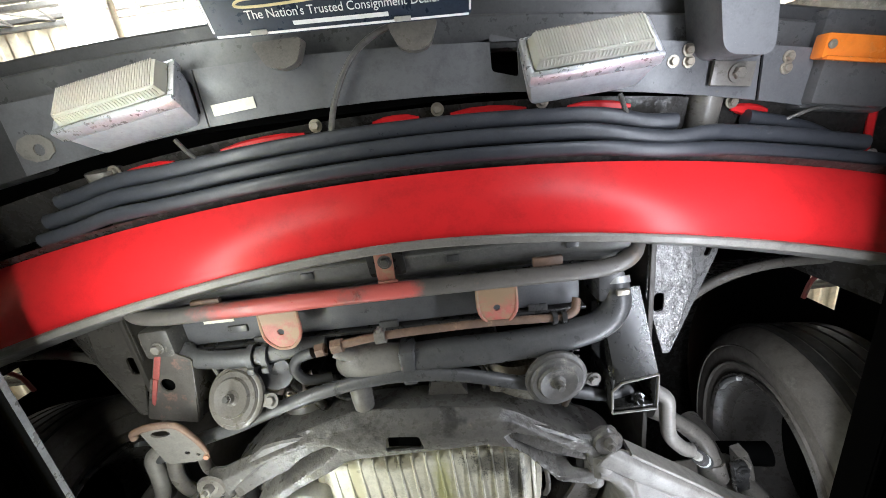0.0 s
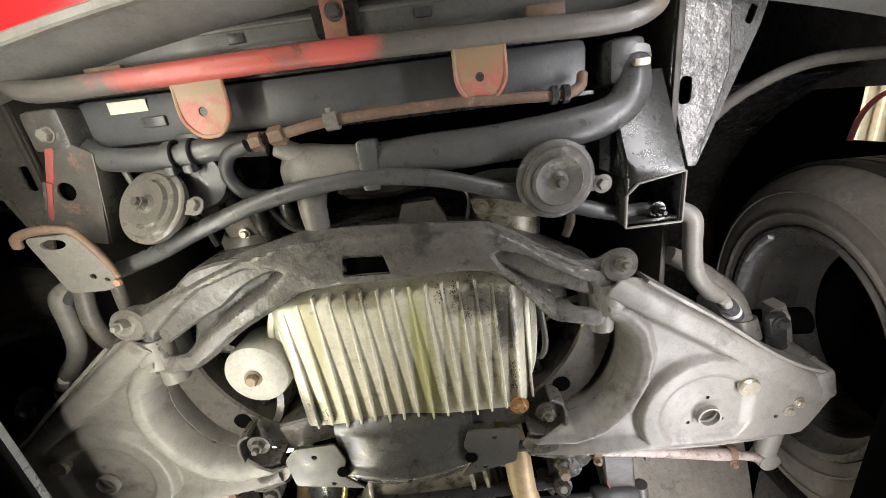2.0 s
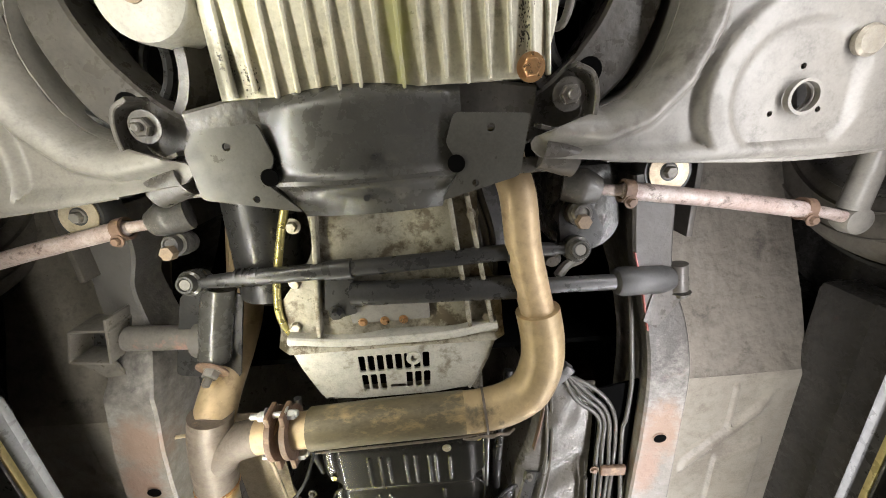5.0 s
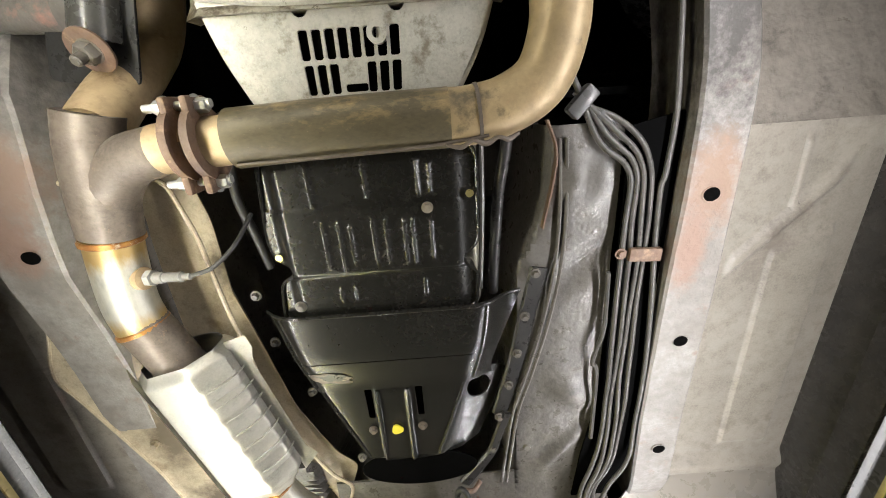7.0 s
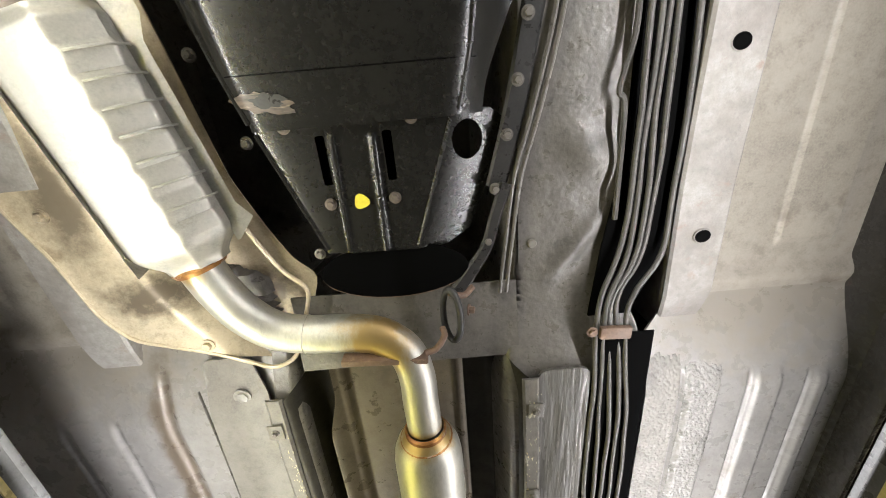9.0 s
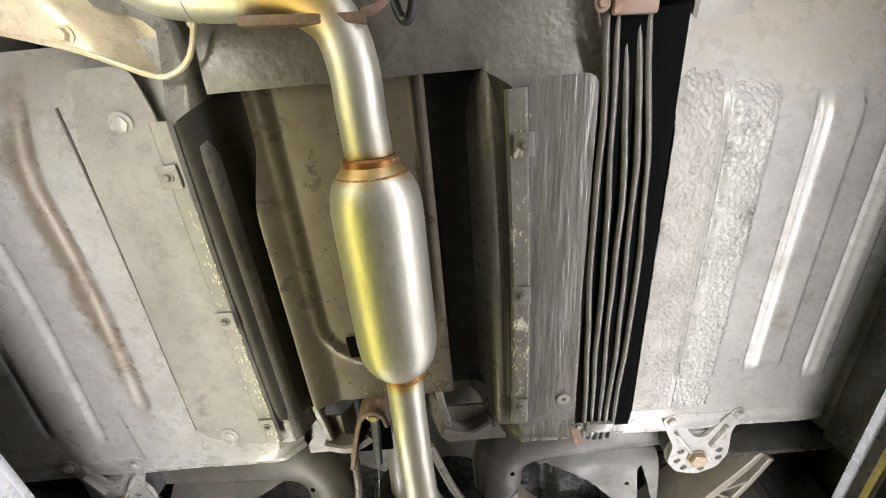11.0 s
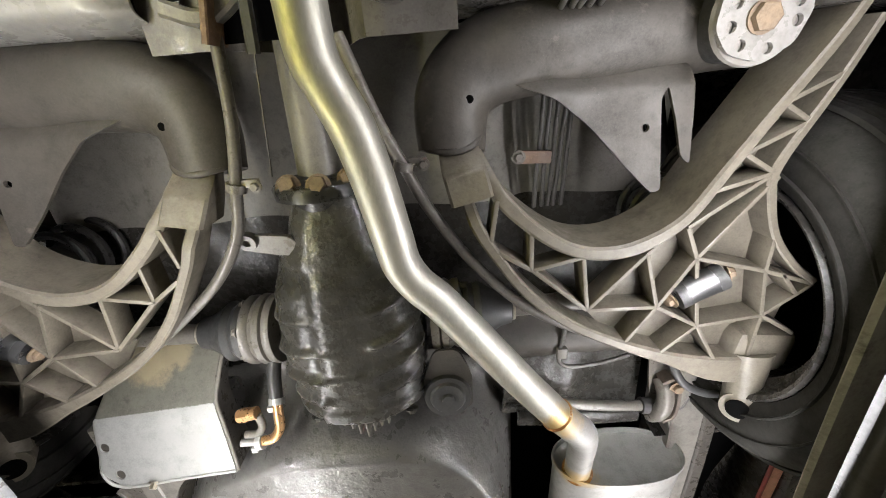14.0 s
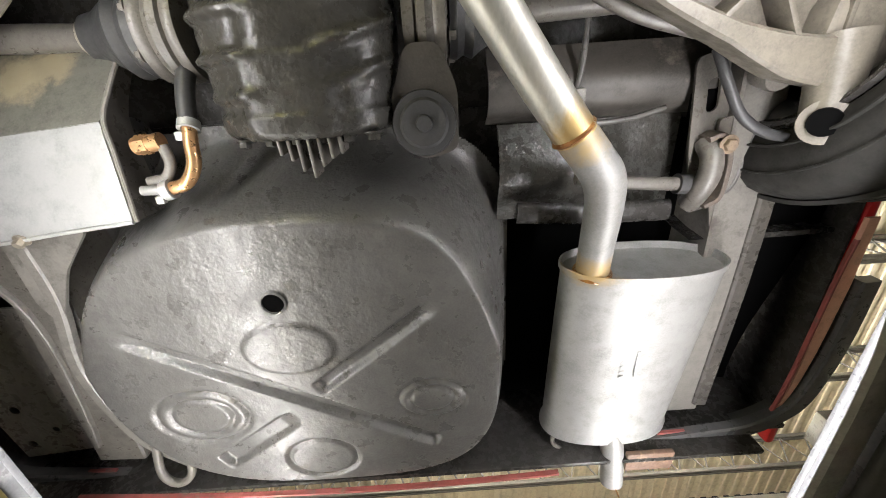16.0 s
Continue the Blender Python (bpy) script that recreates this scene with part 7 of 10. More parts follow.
for s in (1, -1):
    for k in range(4):
        part("thread_ring", lathe([(0.010, 0), (0.0145, 0), (0.0145, 0.004), (0.010, 0.004)], (s * (0.185 + 0.010 * k), 1.182 if s > 0 else 1.188, 1.737), (1, 0, 0), 14), "black", sl)
    bx, by = (0.286, 1.181) if s > 0 else (-0.281, 1.189)
    part("ball_joint", ball_joint((bx, by, 1.735), (0, 0.25, 1)), "hump_black", sl, "greasy black ball joint")
    part("joint_cap", lathe([(0, -0.0168), (0.0078, -0.0168), (0.0082, -0.0155), (0, -0.0155)], (bx, by, 1.735), (0, 0.25, 1), 20), "dusty", sl, "worn bright cap")
    part("upper_joint", join(ball_joint((s * 0.29, 1.130, 1.745), (0, 0.2, 1), 0.95), tube([(s * 0.318, 1.100, 1.748), (s * 0.296, 1.094, 1.752), (s * 0.270, 1.090, 1.760)], [0.018, 0.027, 0.023], 22, 5)), "horn", sl, "rounded tie rod joint")
    part("castle_nut", lathe([(0, 0), (0.010, 0), (0.011, 0.012), (0, 0.012)], (s * 0.288, 1.135, 1.713), (0, 0.1, 1), 6), "bolt_rust", sl, "nut with a cotter pin")
    part("tie_rod", tube([(s * 0.30, 1.096, 1.745), (s * 0.345, 1.100, 1.74), (s * 0.36, 1.102, 1.738), (s * 0.48, 1.122, 1.735), (s * 0.60, 1.145, 1.732), (s * 0.615, 1.147, 1.732), (s * 0.68, 1.165, 1.73)], [0.008, 0.008, 0.0125, 0.012, 0.012, 0.008, 0.009], 14, 5), "rod_scuffed", sl, "scuffed tie rod with pink primer marks")
    for x, y in ((0.352, 1.101), (0.612, 1.147)):
        part("clamp", join(lathe([(0.0125, -0.007), (0.0165, -0.007), (0.0165, 0.007), (0.0125, 0.007)], (s * x, y, 1.737), (1, 0.17 * s, 0), 18), bolt((s * x, y + 0.012, 1.722), r=0.006, h=0.008)), "rust", sl)
    part("end_joint", lathe([(0, -0.012), (0.010, -0.012), (0.019, -0.008), (0.021, 0.01), (0.015, 0.024), (0, 0.024)], (s * 0.682, 1.167, 1.728), (0, 0, 1), 24), "dusty", sl)
part("pitman_arm", plate(rounded([(0.262, 1.125), (0.30, 1.10), (0.335, 1.165), (0.325, 1.185), (0.27, 1.195)], 0.015), 1.752, 1.772), "black", sl)
part("damper_bracket", plate([(-0.083, 1.176), (-0.046, 1.176), (-0.05, 1.262), (-0.075, 1.268), (-0.097, 1.25)], 1.738, 1.744), "black", sl, "black bracket clamped on the drag link")
part("bracket_clamp", tube([(-0.084, 1.187, 1.737), (-0.045, 1.186, 1.737)], 0.0155, 14, 1), "black", sl)
part("bracket_bolt", bolt((-0.08, 1.258, 1.738), r=0.008, h=0.012), "black", sl)
sd = thing("steering_damper", (0.2, 1.24, 1.74), "black telescopic steering damper bolted to the rail", "steering damper")
part("tube", tube([(-0.052, 1.228, 1.738), (0.218, 1.240, 1.742)], 0.0185, 20, 1), "black", sd)
part("rod", tube([(0.21, 1.240, 1.742), (0.352, 1.245, 1.745)], 0.0125, 16, 1), "lift", sd)
part("boot", lathe([(0.012, 0), (0.020, 0.004), (0.023, 0.012), (0.023, 0.075), (0.018, 0.092), (0.008, 0.098)], (0.350, 1.245, 1.745), (1, 0.03, 0.05), 22), "rubber", sd, "black rubber boot")
part("eye", join(tube([(0.452, 1.225, 1.75), (0.458, 1.268, 1.748)], 0.013, 14, 1), bolt((0.460, 1.272, 1.748), (0.1, 1, 0), r=0.010, h=0.010)), "undercoat", sd, "dark eye bolt")
part("bracket", plate([(0.415, 1.27), (0.455, 1.262), (0.465, 1.28), (0.428, 1.335), (0.405, 1.32)], 1.745, 1.750), "undercoat", sd)
gb = thing("steering_gearbox", (0.31, 1.14, 1.85), "dark cast steering gearbox", "steering gearbox")
part("case", join(box((0.315, 1.13, 1.85), (0.11, 0.13, 0.13), bev=0.02), lathe([(0, 0), (0.05, 0), (0.055, 0.02), (0.05, 0.06), (0, 0.06)], (0.315, 1.15, 1.775), (0, 0, 1), 26)), "diff", gb)
part("hose", tube([(0.268, 1.235, 1.76), (0.285, 1.222, 1.77), (0.312, 1.218, 1.785), (0.325, 1.20, 1.80)], 0.008, 8), "dusty_dark", gb, "braided hose end")
part("stub", lathe([(0, 0), (0.010, 0), (0.014, 0.006), (0.014, 0.03), (0, 0.03)], (0.258, 1.208, 1.755), (0.1, -0.3, 1), 16), "dusty_dark", gb)
il = thing("idler_arm", (-0.30, 1.30, 1.77), "grey idler arm cylinder on a black mounting plate", "idler arm")
part("cross_shaft", tube([(-0.445, 1.298, 1.775), (-0.295, 1.307, 1.775)], 0.021, 20, 1), "rail_dark", il)
part("cylinder", tube([(-0.262, 1.210, 1.765), (-0.282, 1.27, 1.76), (-0.300, 1.335, 1.755)], 0.025, 22, 3), "hump_black", il)
part("boss", tube([(-0.325, 1.305, 1.768), (-0.285, 1.307, 1.768)], 0.030, 20, 1), "rail_dark", il)
part("mounting_plate", plate(rounded([(-0.330, 1.221), (-0.232, 1.228), (-0.277, 1.390), (-0.384, 1.374), (-0.366, 1.32)], 0.012), 1.768, 1.772), "black", il)
part("washer", lathe([(0.010, 0), (0.026, 0), (0.026, 0.003), (0.010, 0.003)], (-0.300, 1.348, 1.742), (-0.12, 0.5, -0.9), 26), "rust", il, "orange rusted washer")
part("bolt", bolt((-0.300, 1.349, 1.741), (-0.12, 0.5, -0.9), r=0.013, h=0.014, washer=1.1, stud=0.012), "dusty_dark", il)
part("clip", join(box((-0.345, 1.345, 1.782), (0.022, 0.030, 0.012), rz=20, bev=0.003), bolt((-0.335, 1.335, 1.776), r=0.006, h=0.008)), "black", il)
part("bracket", join(rib((-0.505, 1.262), (-0.442, 1.266), 0.005, 1.745, 1.80), rib((-0.505, 1.262), (-0.527, 1.318), 0.005, 1.745, 1.80), rib((-0.442, 1.245), (-0.462, 1.325), 0.005, 1.745, 1.80), rib((-0.527, 1.318), (-0.462, 1.325), 0.005, 1.745, 1.80), plate([(-0.525, 1.316), (-0.462, 1.323), (-0.44, 1.375), (-0.465, 1.37)], 1.750, 1.755)), "dusty_dark", il, "open box bracket on the rail")
part("box_floor", plate([(-0.505, 1.262), (-0.442, 1.266), (-0.462, 1.325), (-0.527, 1.318)], 1.79, 1.80), "black", il)
for x0, x1, y0, y1 in ((-0.235, -0.185, 1.15, 1.36),):
    part("shield", plate([(x0 - 0.10, y0 + 0.06), (x0 - 0.085, y0 + 0.05), (x0 - 0.12, y1 + 0.12), (x0 - 0.145, y1 + 0.08)], 1.80, 1.803), "black", il)

# ---- gearbox ----
bh = thing("bell_housing", (0, 1.28, 1.78), "pale dirty aluminium bell housing with a slotted cover", "bell housing")


def bell_z(x, y):
    a = ease(y, 1.30, 1.33)
    z = 1.772 - 0.022 * a + 0.9 * max(0, abs(x) - (0.165 - 0.25 * max(0, y - 1.33))) - 0.02 * ease(y - 1.06, 0, 0.02)
    z += 0.030 * near(x, 0.02, 0.09) * (1 - a) * 0.6
    return z


part("bell", sheet(lambda y: -0.10 - 0.09 * ease(y, 1.14, 1.29) + 0.055 * ease(y, 1.33, 1.43), lambda y: 0.145 + 0.035 * ease(y, 1.14, 1.29) - 0.10 * ease(y, 1.33, 1.43), 1.04, 1.325, 44, 44, bell_z, 0.03), "alu", bh)
cover_holes = [rounded([(-0.062 + 0.0152 * k, 1.344), (-0.0505 + 0.0152 * k, 1.344), (-0.0508 + 0.0150 * k, 1.376), (-0.0618 + 0.0150 * k, 1.376)], 0.002, 1) for k in range(8)]
cover_holes += [rounded([(-0.0612 + 0.0150 * k, 1.381), (-0.0500 + 0.0150 * k, 1.381), (-0.0500 + 0.0146 * k, 1.414), (-0.0605 + 0.0146 * k, 1.414)], 0.002, 1) for k in (0, 1, 2, 5, 6, 7)]
cover_holes += [rounded([(-0.015, 1.404), (0.012, 1.404), (0.012, 1.413), (-0.015, 1.413)], 0.002, 1)]
cover_holes += [ring_of((-0.055, 1.322), 0.0095, 14), ring_of((0.055, 1.322), 0.0095, 14), ring_of((0.030, 1.352), 0.006, 10)]
cv = part("cover", plate(rounded([(-0.170, 1.300), (-0.10, 1.307), (0.0, 1.309), (0.10, 1.307), (0.172, 1.298), (0.150, 1.36), (0.120, 1.418), (0.06, 1.426), (-0.07, 1.428), (-0.130, 1.42), (-0.155, 1.36)], 0.01, 3), 1.741, 1.746, cover_holes), "alu_white", bh, "pale cast cover with a slotted grille")
part("cover_rim", strip([(-0.165, 1.302), (-0.09, 1.312), (0.0, 1.314), (0.09, 1.312), (0.168, 1.300)], 0.014, 1.733, 1.760, 6), "alu_white", bh)
part("boss", lathe([(0.006, 0), (0.012, 0), (0.012, 0.012), (0.006, 0.012)], (0.030, 1.352, 1.736), seg=18), "alu_white", cv)
part("cover_side", strip([(-0.168, 1.31), (-0.150, 1.37), (-0.125, 1.425)], 0.006, 1.743, 1.80, 5), "alu_white", bh)
part("cover_side", strip([(0.168, 1.31), (0.148, 1.37), (0.118, 1.425)], 0.006, 1.743, 1.80, 5), "alu_white", bh)
# Near-black block that paints the shade behind the grille.
part("dark_inside", box((0, 1.372, 1.765), (0.20, 0.09, 0.012), bev=0.003), "shade_black", bh)
part("window", box((0.0, 1.262, 1.752), (0.125, 0.05, 0.006), bev=0.002), "dusty", bh)
for x in (-0.045, 0.02, -0.01):
    part("bolt", bolt((x, 1.285, 1.750), r=0.005, h=0.006), "copper", bh)
for x0, x1 in ((-0.115, -0.085), (0.125, 0.105), (0.16, 0.13)):
    part("web", join(*[rib((x0, 1.30), (x1, 1.09), 0.007, 1.735, 1.79)]), "alu", bh)
for x, y in ((-0.152, 1.285), (-0.138, 1.21), (-0.125, 1.12), (0.152, 1.29), (0.135, 1.12)):
    part("bolt", bolt((x, y, 1.755), r=0.008, h=0.010), "bolt", bh)
part("filler_tube", tube([(-0.128, 1.085, 1.755), (-0.146, 1.14, 1.75), (-0.168, 1.22, 1.748), (-0.173, 1.275, 1.752), (-0.158, 1.33, 1.765), (-0.142, 1.38, 1.775), (-0.135, 1.43, 1.78)], 0.0062, 12), "brass", bh, "gold zinc plated tube")
part("starter", tube([(-0.185, 1.06, 1.80), (-0.195, 1.24, 1.80)], 0.052, 24, 1), "black", bh, "black starter motor")
for pts in (((0.135, 1.085, 1.765), (0.155, 1.15, 1.76), (0.162, 1.24, 1.76), (0.163, 1.32, 1.765), (0.15, 1.36, 1.775)), ((0.148, 1.085, 1.77), (0.168, 1.17, 1.77), (0.17, 1.3, 1.775))):
    part("line", tube(list(pts), 0.0055, 10), "line", bh)
part("plug", lathe([(0, 0), (0.010, 0), (0.012, 0.01), (0, 0.012)], (0.115, 1.415, 1.752), seg=14), "plastic", bh)

tp = thing("gearbox_pan", (0, 1.61, 1.76), "black pressed gearbox pan with raised ribs and notched edge", "gearbox pan")
out = rounded([(-0.152, 1.484), (0.126, 1.478), (0.140, 1.50), (0.138, 1.628), (0.117, 1.645), (0.118, 1.660), (0.138, 1.676), (0.132, 1.735), (-0.166, 1.735), (-0.158, 1.672), (-0.136, 1.660), (-0.137, 1.646), (-0.158, 1.630), (-0.163, 1.60)], 0.014)


def pan_relief(x, y):
    z = 0.006 * ease(abs(x + 0.012) - 0.118, 0, 0.022) + 0.006 * ease(1.505 - y, 0, 0.02)
    z -= 0.005 * ease(y, 1.552, 1.566) * ease(1.668 - y, 0, 0.012)
    for cx, ya, yb in ((-0.088, 1.49, 1.56), (-0.012, 1.488, 1.552), (0.060, 1.49, 1.555), (0.076, 1.50, 1.552), (-0.078, 1.575, 1.655), (-0.056, 1.575, 1.66), (-0.040, 1.58, 1.65), (-0.008, 1.572, 1.652), (0.010, 1.575, 1.652), (0.036, 1.575, 1.655), (0.048, 1.575, 1.655), (0.074, 1.58, 1.65), (-0.070, 1.68, 1.712), (-0.048, 1.68, 1.71), (0.058, 1.672, 1.715)):
        z -= 0.0030 * near(x, cx, 0.0042) * ease(y, ya, ya + 0.008) * ease(yb - y, 0, 0.008)
    return z


part("pan", plate(out, 1.757, 1.80, lean=pan_relief, cuts=11), "black_gloss", tp)
rim_line = [(x * 1.012, y, 1.760) for x, y in out]
part("pan_edge", tube(rim_line + rim_line[:1], 0.0028, 8, 1), "black_gloss", tp, "turned bright edge of the pan")
part("bolt", bolt((0.070, 1.567, 1.752), r=0.0055, h=0.005), "bolt", tp)
for x, y in ((0.130, 1.552), (-0.152, 1.628)):
    part("paint_dab", lathe([(0, 0), (0.006, 0), (0.004, 0.003), (0, 0.003)], (x, y, 1.7535), (0, 0, 1), 9), "brass", tp, "yellowed paint dab")
part("stud", bolt((-0.138, 1.712, 1.757), r=0.006, h=0.008), "dusty_dark", tp)
part("case", box((0, 1.60, 1.89), (0.30, 0.36, 0.14), bev=0.02), "alu", tp, "dirty aluminium gearbox case")
part("case_flange", tube([(0.152, 1.48, 1.79), (0.150, 1.60, 1.788), (0.144, 1.72, 1.79)], 0.004, 8, 4), "dusty_dark", tp)
part("pipe", tube([(0.196, 1.44, 1.80), (0.186, 1.50, 1.785), (0.175, 1.56, 1.783), (0.168, 1.65, 1.785), (0.165, 1.73, 1.795)], 0.0085, 12), "black", tp, "black pipe beside the pan")
part("hose", tube([(-0.20, 1.46, 1.79), (-0.205, 1.54, 1.785), (-0.195, 1.60, 1.79), (-0.19, 1.66, 1.80)], 0.007, 10), "rubber", tp)

# gearbox support, a black pressed bridge
gs = thing("gearbox_support", (0, 1.9, 1.77), "black pressed gearbox support plate with slots and bolts", "gearbox support")


def bridge_left(y):
    return -0.206 + 0.060 * ease(y, 1.70, 1.88)


def bridge_right(y):
    return 0.212 - 0.055 * ease(y, 1.70, 1.88)


def bridge_z(x, y):
    """The channel under the gearbox: flat in the middle, with ends that rise to the tunnel and a seam across."""
    z = 1.748 + 0.012 * ease(y, 1.80, 1.89)
    z += 0.042 * ease(x, 0.135 - 0.25 * max(0, y - 1.73), 0.205) + 0.032 * ease(-x, 0.160 - 0.2 * max(0, y - 1.73), 0.21)
    return z


part("bridge", sheet(bridge_left, bridge_right, 1.728, 1.886, 90, 60, bridge_z, 0.003), "black_gloss", gs)
part("front_lip", tube([(bridge_left(1.728) + (bridge_right(1.728) - bridge_left(1.728)) * k / 16, 1.728, bridge_z(bridge_left(1.728) + (bridge_right(1.728) - bridge_left(1.728)) * k / 16, 1.728) - 0.001) for k in range(17)], 0.0035, 8, 2), "black_gloss", gs, "rolled front lip")
part("seam", tube([(-0.178 + 0.326 * k / 12, 1.820, bridge_z(-0.178 + 0.326 * k / 12, 1.820) + 0.0002) for k in range(13)], 0.0009, 6, 2), "shade_black", gs, "thin crease across the bridge")
# Black tubes laid along the folds so that they catch highlights.
for line in ([(-0.186, 1.735), (-0.168, 1.80), (-0.147, 1.876)], [(0.150, 1.730), (0.142, 1.80), (0.124, 1.878)]):
    part("fold", tube([(x, y, bridge_z(x, y) + 0.0005) for x, y in line], 0.004, 8, 5), "black_gloss", gs, "rounded fold shaped to catch highlights")


def rear_z(x, y):
    u, w = x - (0.112 - 0.33 * (y - 1.89)), -x - (0.150 - 0.36 * (y - 1.89))
    z = 1.774 + 0.206 * (u + math.hypot(u, 0.012)) + 0.15 * (w + math.hypot(w, 0.012))
    for c in (-0.047, 0.005):
        z -= 0.006 * near(x, c, 0.006) * ease(y, 1.895, 1.905)
    return z - 0.003 * ease(0.026 - abs(x + 0.021), 0, 0.006) * ease(y, 1.895, 1.905)


slots = [rounded([(x0 - 0.007, 1.898), (x0 + 0.006, 1.898), (x0 + 0.006, 1.965), (x0 - 0.006, 1.965)], 0.003, 2) for x0 in (-0.064, 0.026)]
part("rear_plate", plate([(-0.152, 1.880), (0.166, 1.880), (0.186, 1.895), (0.160, 1.99), (0.132, 2.055), (0.096, 2.074), (-0.085, 2.068), (-0.119, 1.965)], 0.0, 0.003, [*slots, ring_of((0.134, 1.920), 0.022, 22, 1.25, 0.4)], lean=rear_z, cuts=7), "black_gloss", gs)
for a, b in (((-0.147, 1.89), (-0.083, 2.062)), ((0.112, 1.89), (0.052, 2.066)), ((-0.047, 1.90), (-0.049, 2.066)), ((0.006, 1.90), (0.003, 2.068))):
    part("bead", tube([(a[0] + (b[0] - a[0]) * k / 6, a[1] + (b[1] - a[1]) * k / 6, rear_z(a[0] + (b[0] - a[0]) * k / 6, a[1] + (b[1] - a[1]) * k / 6) + 0.0005) for k in range(7)], 0.0038, 8, 2), "black_gloss", gs, "long raised bead")
for x, y in ((-0.066, 1.992), (0.026, 1.990), (-0.108, 1.884), (0.060, 1.884)):
    part("bolt", bolt((x, y, 1.7735), r=0.0058, h=0.008), "exhaust_brown", gs)
# Near-black sheet added so that the slots look shaded.
part("slot_shade", box((-0.019, 1.932, 1.786), (0.125, 0.085, 0.003), bev=0.001), "shade_black", gs, "black sheet for the shade behind the slots")
part("paint_dab", plate([(-0.021 + (0.0105 + 0.0013 * math.sin(k * 1.35 + 1)) * math.cos(k * 0.4488), 1.990 + (0.0105 + 0.0013 * math.sin(k * 1.35 + 1)) * math.sin(k * 0.4488)) for k in range(14)], 1.766, 1.769), "yellow", gs, "yellow paint dab")
part("scuff", blotch((-0.120, 1.853), 0.034, 0.013, 0.12, 21, -0.0012, 0.0004, bridge_z, 9), "scraped", gs, "bare brown scraped patch")
part("scuff_core", blotch((-0.112, 1.850), 0.022, 0.008, 0.12, 5, -0.0017, 0.0004, bridge_z, 9), "black", gs, "black paint left in the scrape")
part("side_flange", strip([(0.240, 1.690), (0.222, 1.776), (0.208, 1.850), (0.192, 1.918), (0.172, 1.992)], 0.030, 1.786, 1.790, 5), "black", gs)
part("side_arm", strip([(0.186, 1.985), (0.170, 2.03), (0.155, 2.08), (0.130, 2.12), (0.098, 2.165)], [0.020, 0.018, 0.018, 0.022, 0.026], 1.778, 1.786, 5), "black", gs, "black folded arm")
for x, y in ((0.232, 1.697), (0.216, 1.776), (0.203, 1.850), (0.188, 1.918), (0.170, 1.992), (0.157, 2.072), (-0.216, 1.70), (-0.206, 1.79), (-0.165, 1.90), (-0.10, 2.07)):
    part("bolt", bolt((x, y, 1.783), r=0.0058, h=0.009), "dusty_dark", gs)
# A near-black oval paints the opening's shade.
part("opening", plate(ring_of((0.01, 2.108), 0.115, 30, 0.40), 1.780, 1.783), "shade_black", gs, "black oval drawn for the dark opening behind the support")
part("opening_rim", tube([(0.01 + 0.115 * math.cos(a), 2.108 + 0.046 * math.sin(a), 1.784) for a in np.linspace(0.15, math.pi - 0.15, 11)], 0.003, 8, 3), "rust", gs)
part("floor_bridge", sheet(-0.165, 0.20, 2.145, 2.275, 30, 12, lambda x, y: 1.785 - 0.02 * ease(y, 2.15, 2.27)), "tunnel_grey", gs)

# ---- exhaust ----
ex = thing("exhaust_system", (0, 2.2, 1.72), "exhaust from tan front pipes to bright steel rear section and muffler", "exhaust")
part("right_downpipe", tube([(0.190, 1.00, 1.84), (0.195, 1.06, 1.77), (0.202, 1.10, 1.742), (0.208, 1.17, 1.735), (0.219, 1.23, 1.732), (0.232, 1.29, 1.73)], 0.026, 22, 6), "exhaust_tan", ex, "tan downpipe with a dented weld")
part("cross_pipe", tube([(0.229, 1.275, 1.731), (0.237, 1.325, 1.728), (0.234, 1.37, 1.722), (0.215, 1.415, 1.718), (0.175, 1.440, 1.716), (0.13, 1.449, 1.715), (0.10, 1.4495, 1.7145)], 0.034, 26, 8), "exhaust_old", ex, "tan double-walled elbow with split seam")
part("cross_pipe", tube([(0.106, 1.4495, 1.7147), (0.04, 1.450, 1.713), (-0.06, 1.452, 1.711), (-0.148, 1.455, 1.709)], [0.0348, 0.0345, 0.0345, 0.0345], 26, 7), "exhaust_sooty", ex, "sooty olive cross pipe")
part("torn_seam", tube([(0.185, 1.470, 1.692), (0.172, 1.476, 1.688), (0.16, 1.4725, 1.686), (0.146, 1.479, 1.688), (0.131, 1.474, 1.685), (0.118, 1.481, 1.688), (0.100, 1.478, 1.687)], [0.002, 0.003, 0.0022, 0.0035, 0.0022, 0.003, 0.002], 8, 4), "exhaust_brown", ex, "torn rusty seam")
part("seam", tube([(0.150, 1.470, 1.690), (0.08, 1.477, 1.688), (-0.02, 1.480, 1.686), (-0.14, 1.482, 1.684)], 0.0022, 6, 4), "exhaust_brown", ex)
part("seam", lathe([(0.034, 0), (0.0355, 0), (0.0355, 0.004), (0.034, 0.004)], (0.138, 1.448, 1.715), (1, -0.08, 0), 26), "exhaust_brown", ex, "cracked seam ring")
part("pipe_end", tube([(-0.14, 1.455, 1.709), (-0.178, 1.457, 1.709)], 0.029, 24, 1), "exhaust_tan", ex)
for x in (-0.184, -0.208):
    fl_ = part("flange", lathe([(0.024, 0), (0.043, 0), (0.043, 0.009), (0.024, 0.009)], (x, 1.457, 1.708), (1, -0.04, 0), 26), "rust", ex, "brown rusty flange")
    for ye in (1.418, 1.500):
        part("flange_ear", box((x + 0.004, ye, 1.703), (0.009, 0.026, 0.04), bev=0.003), "rust", fl_)
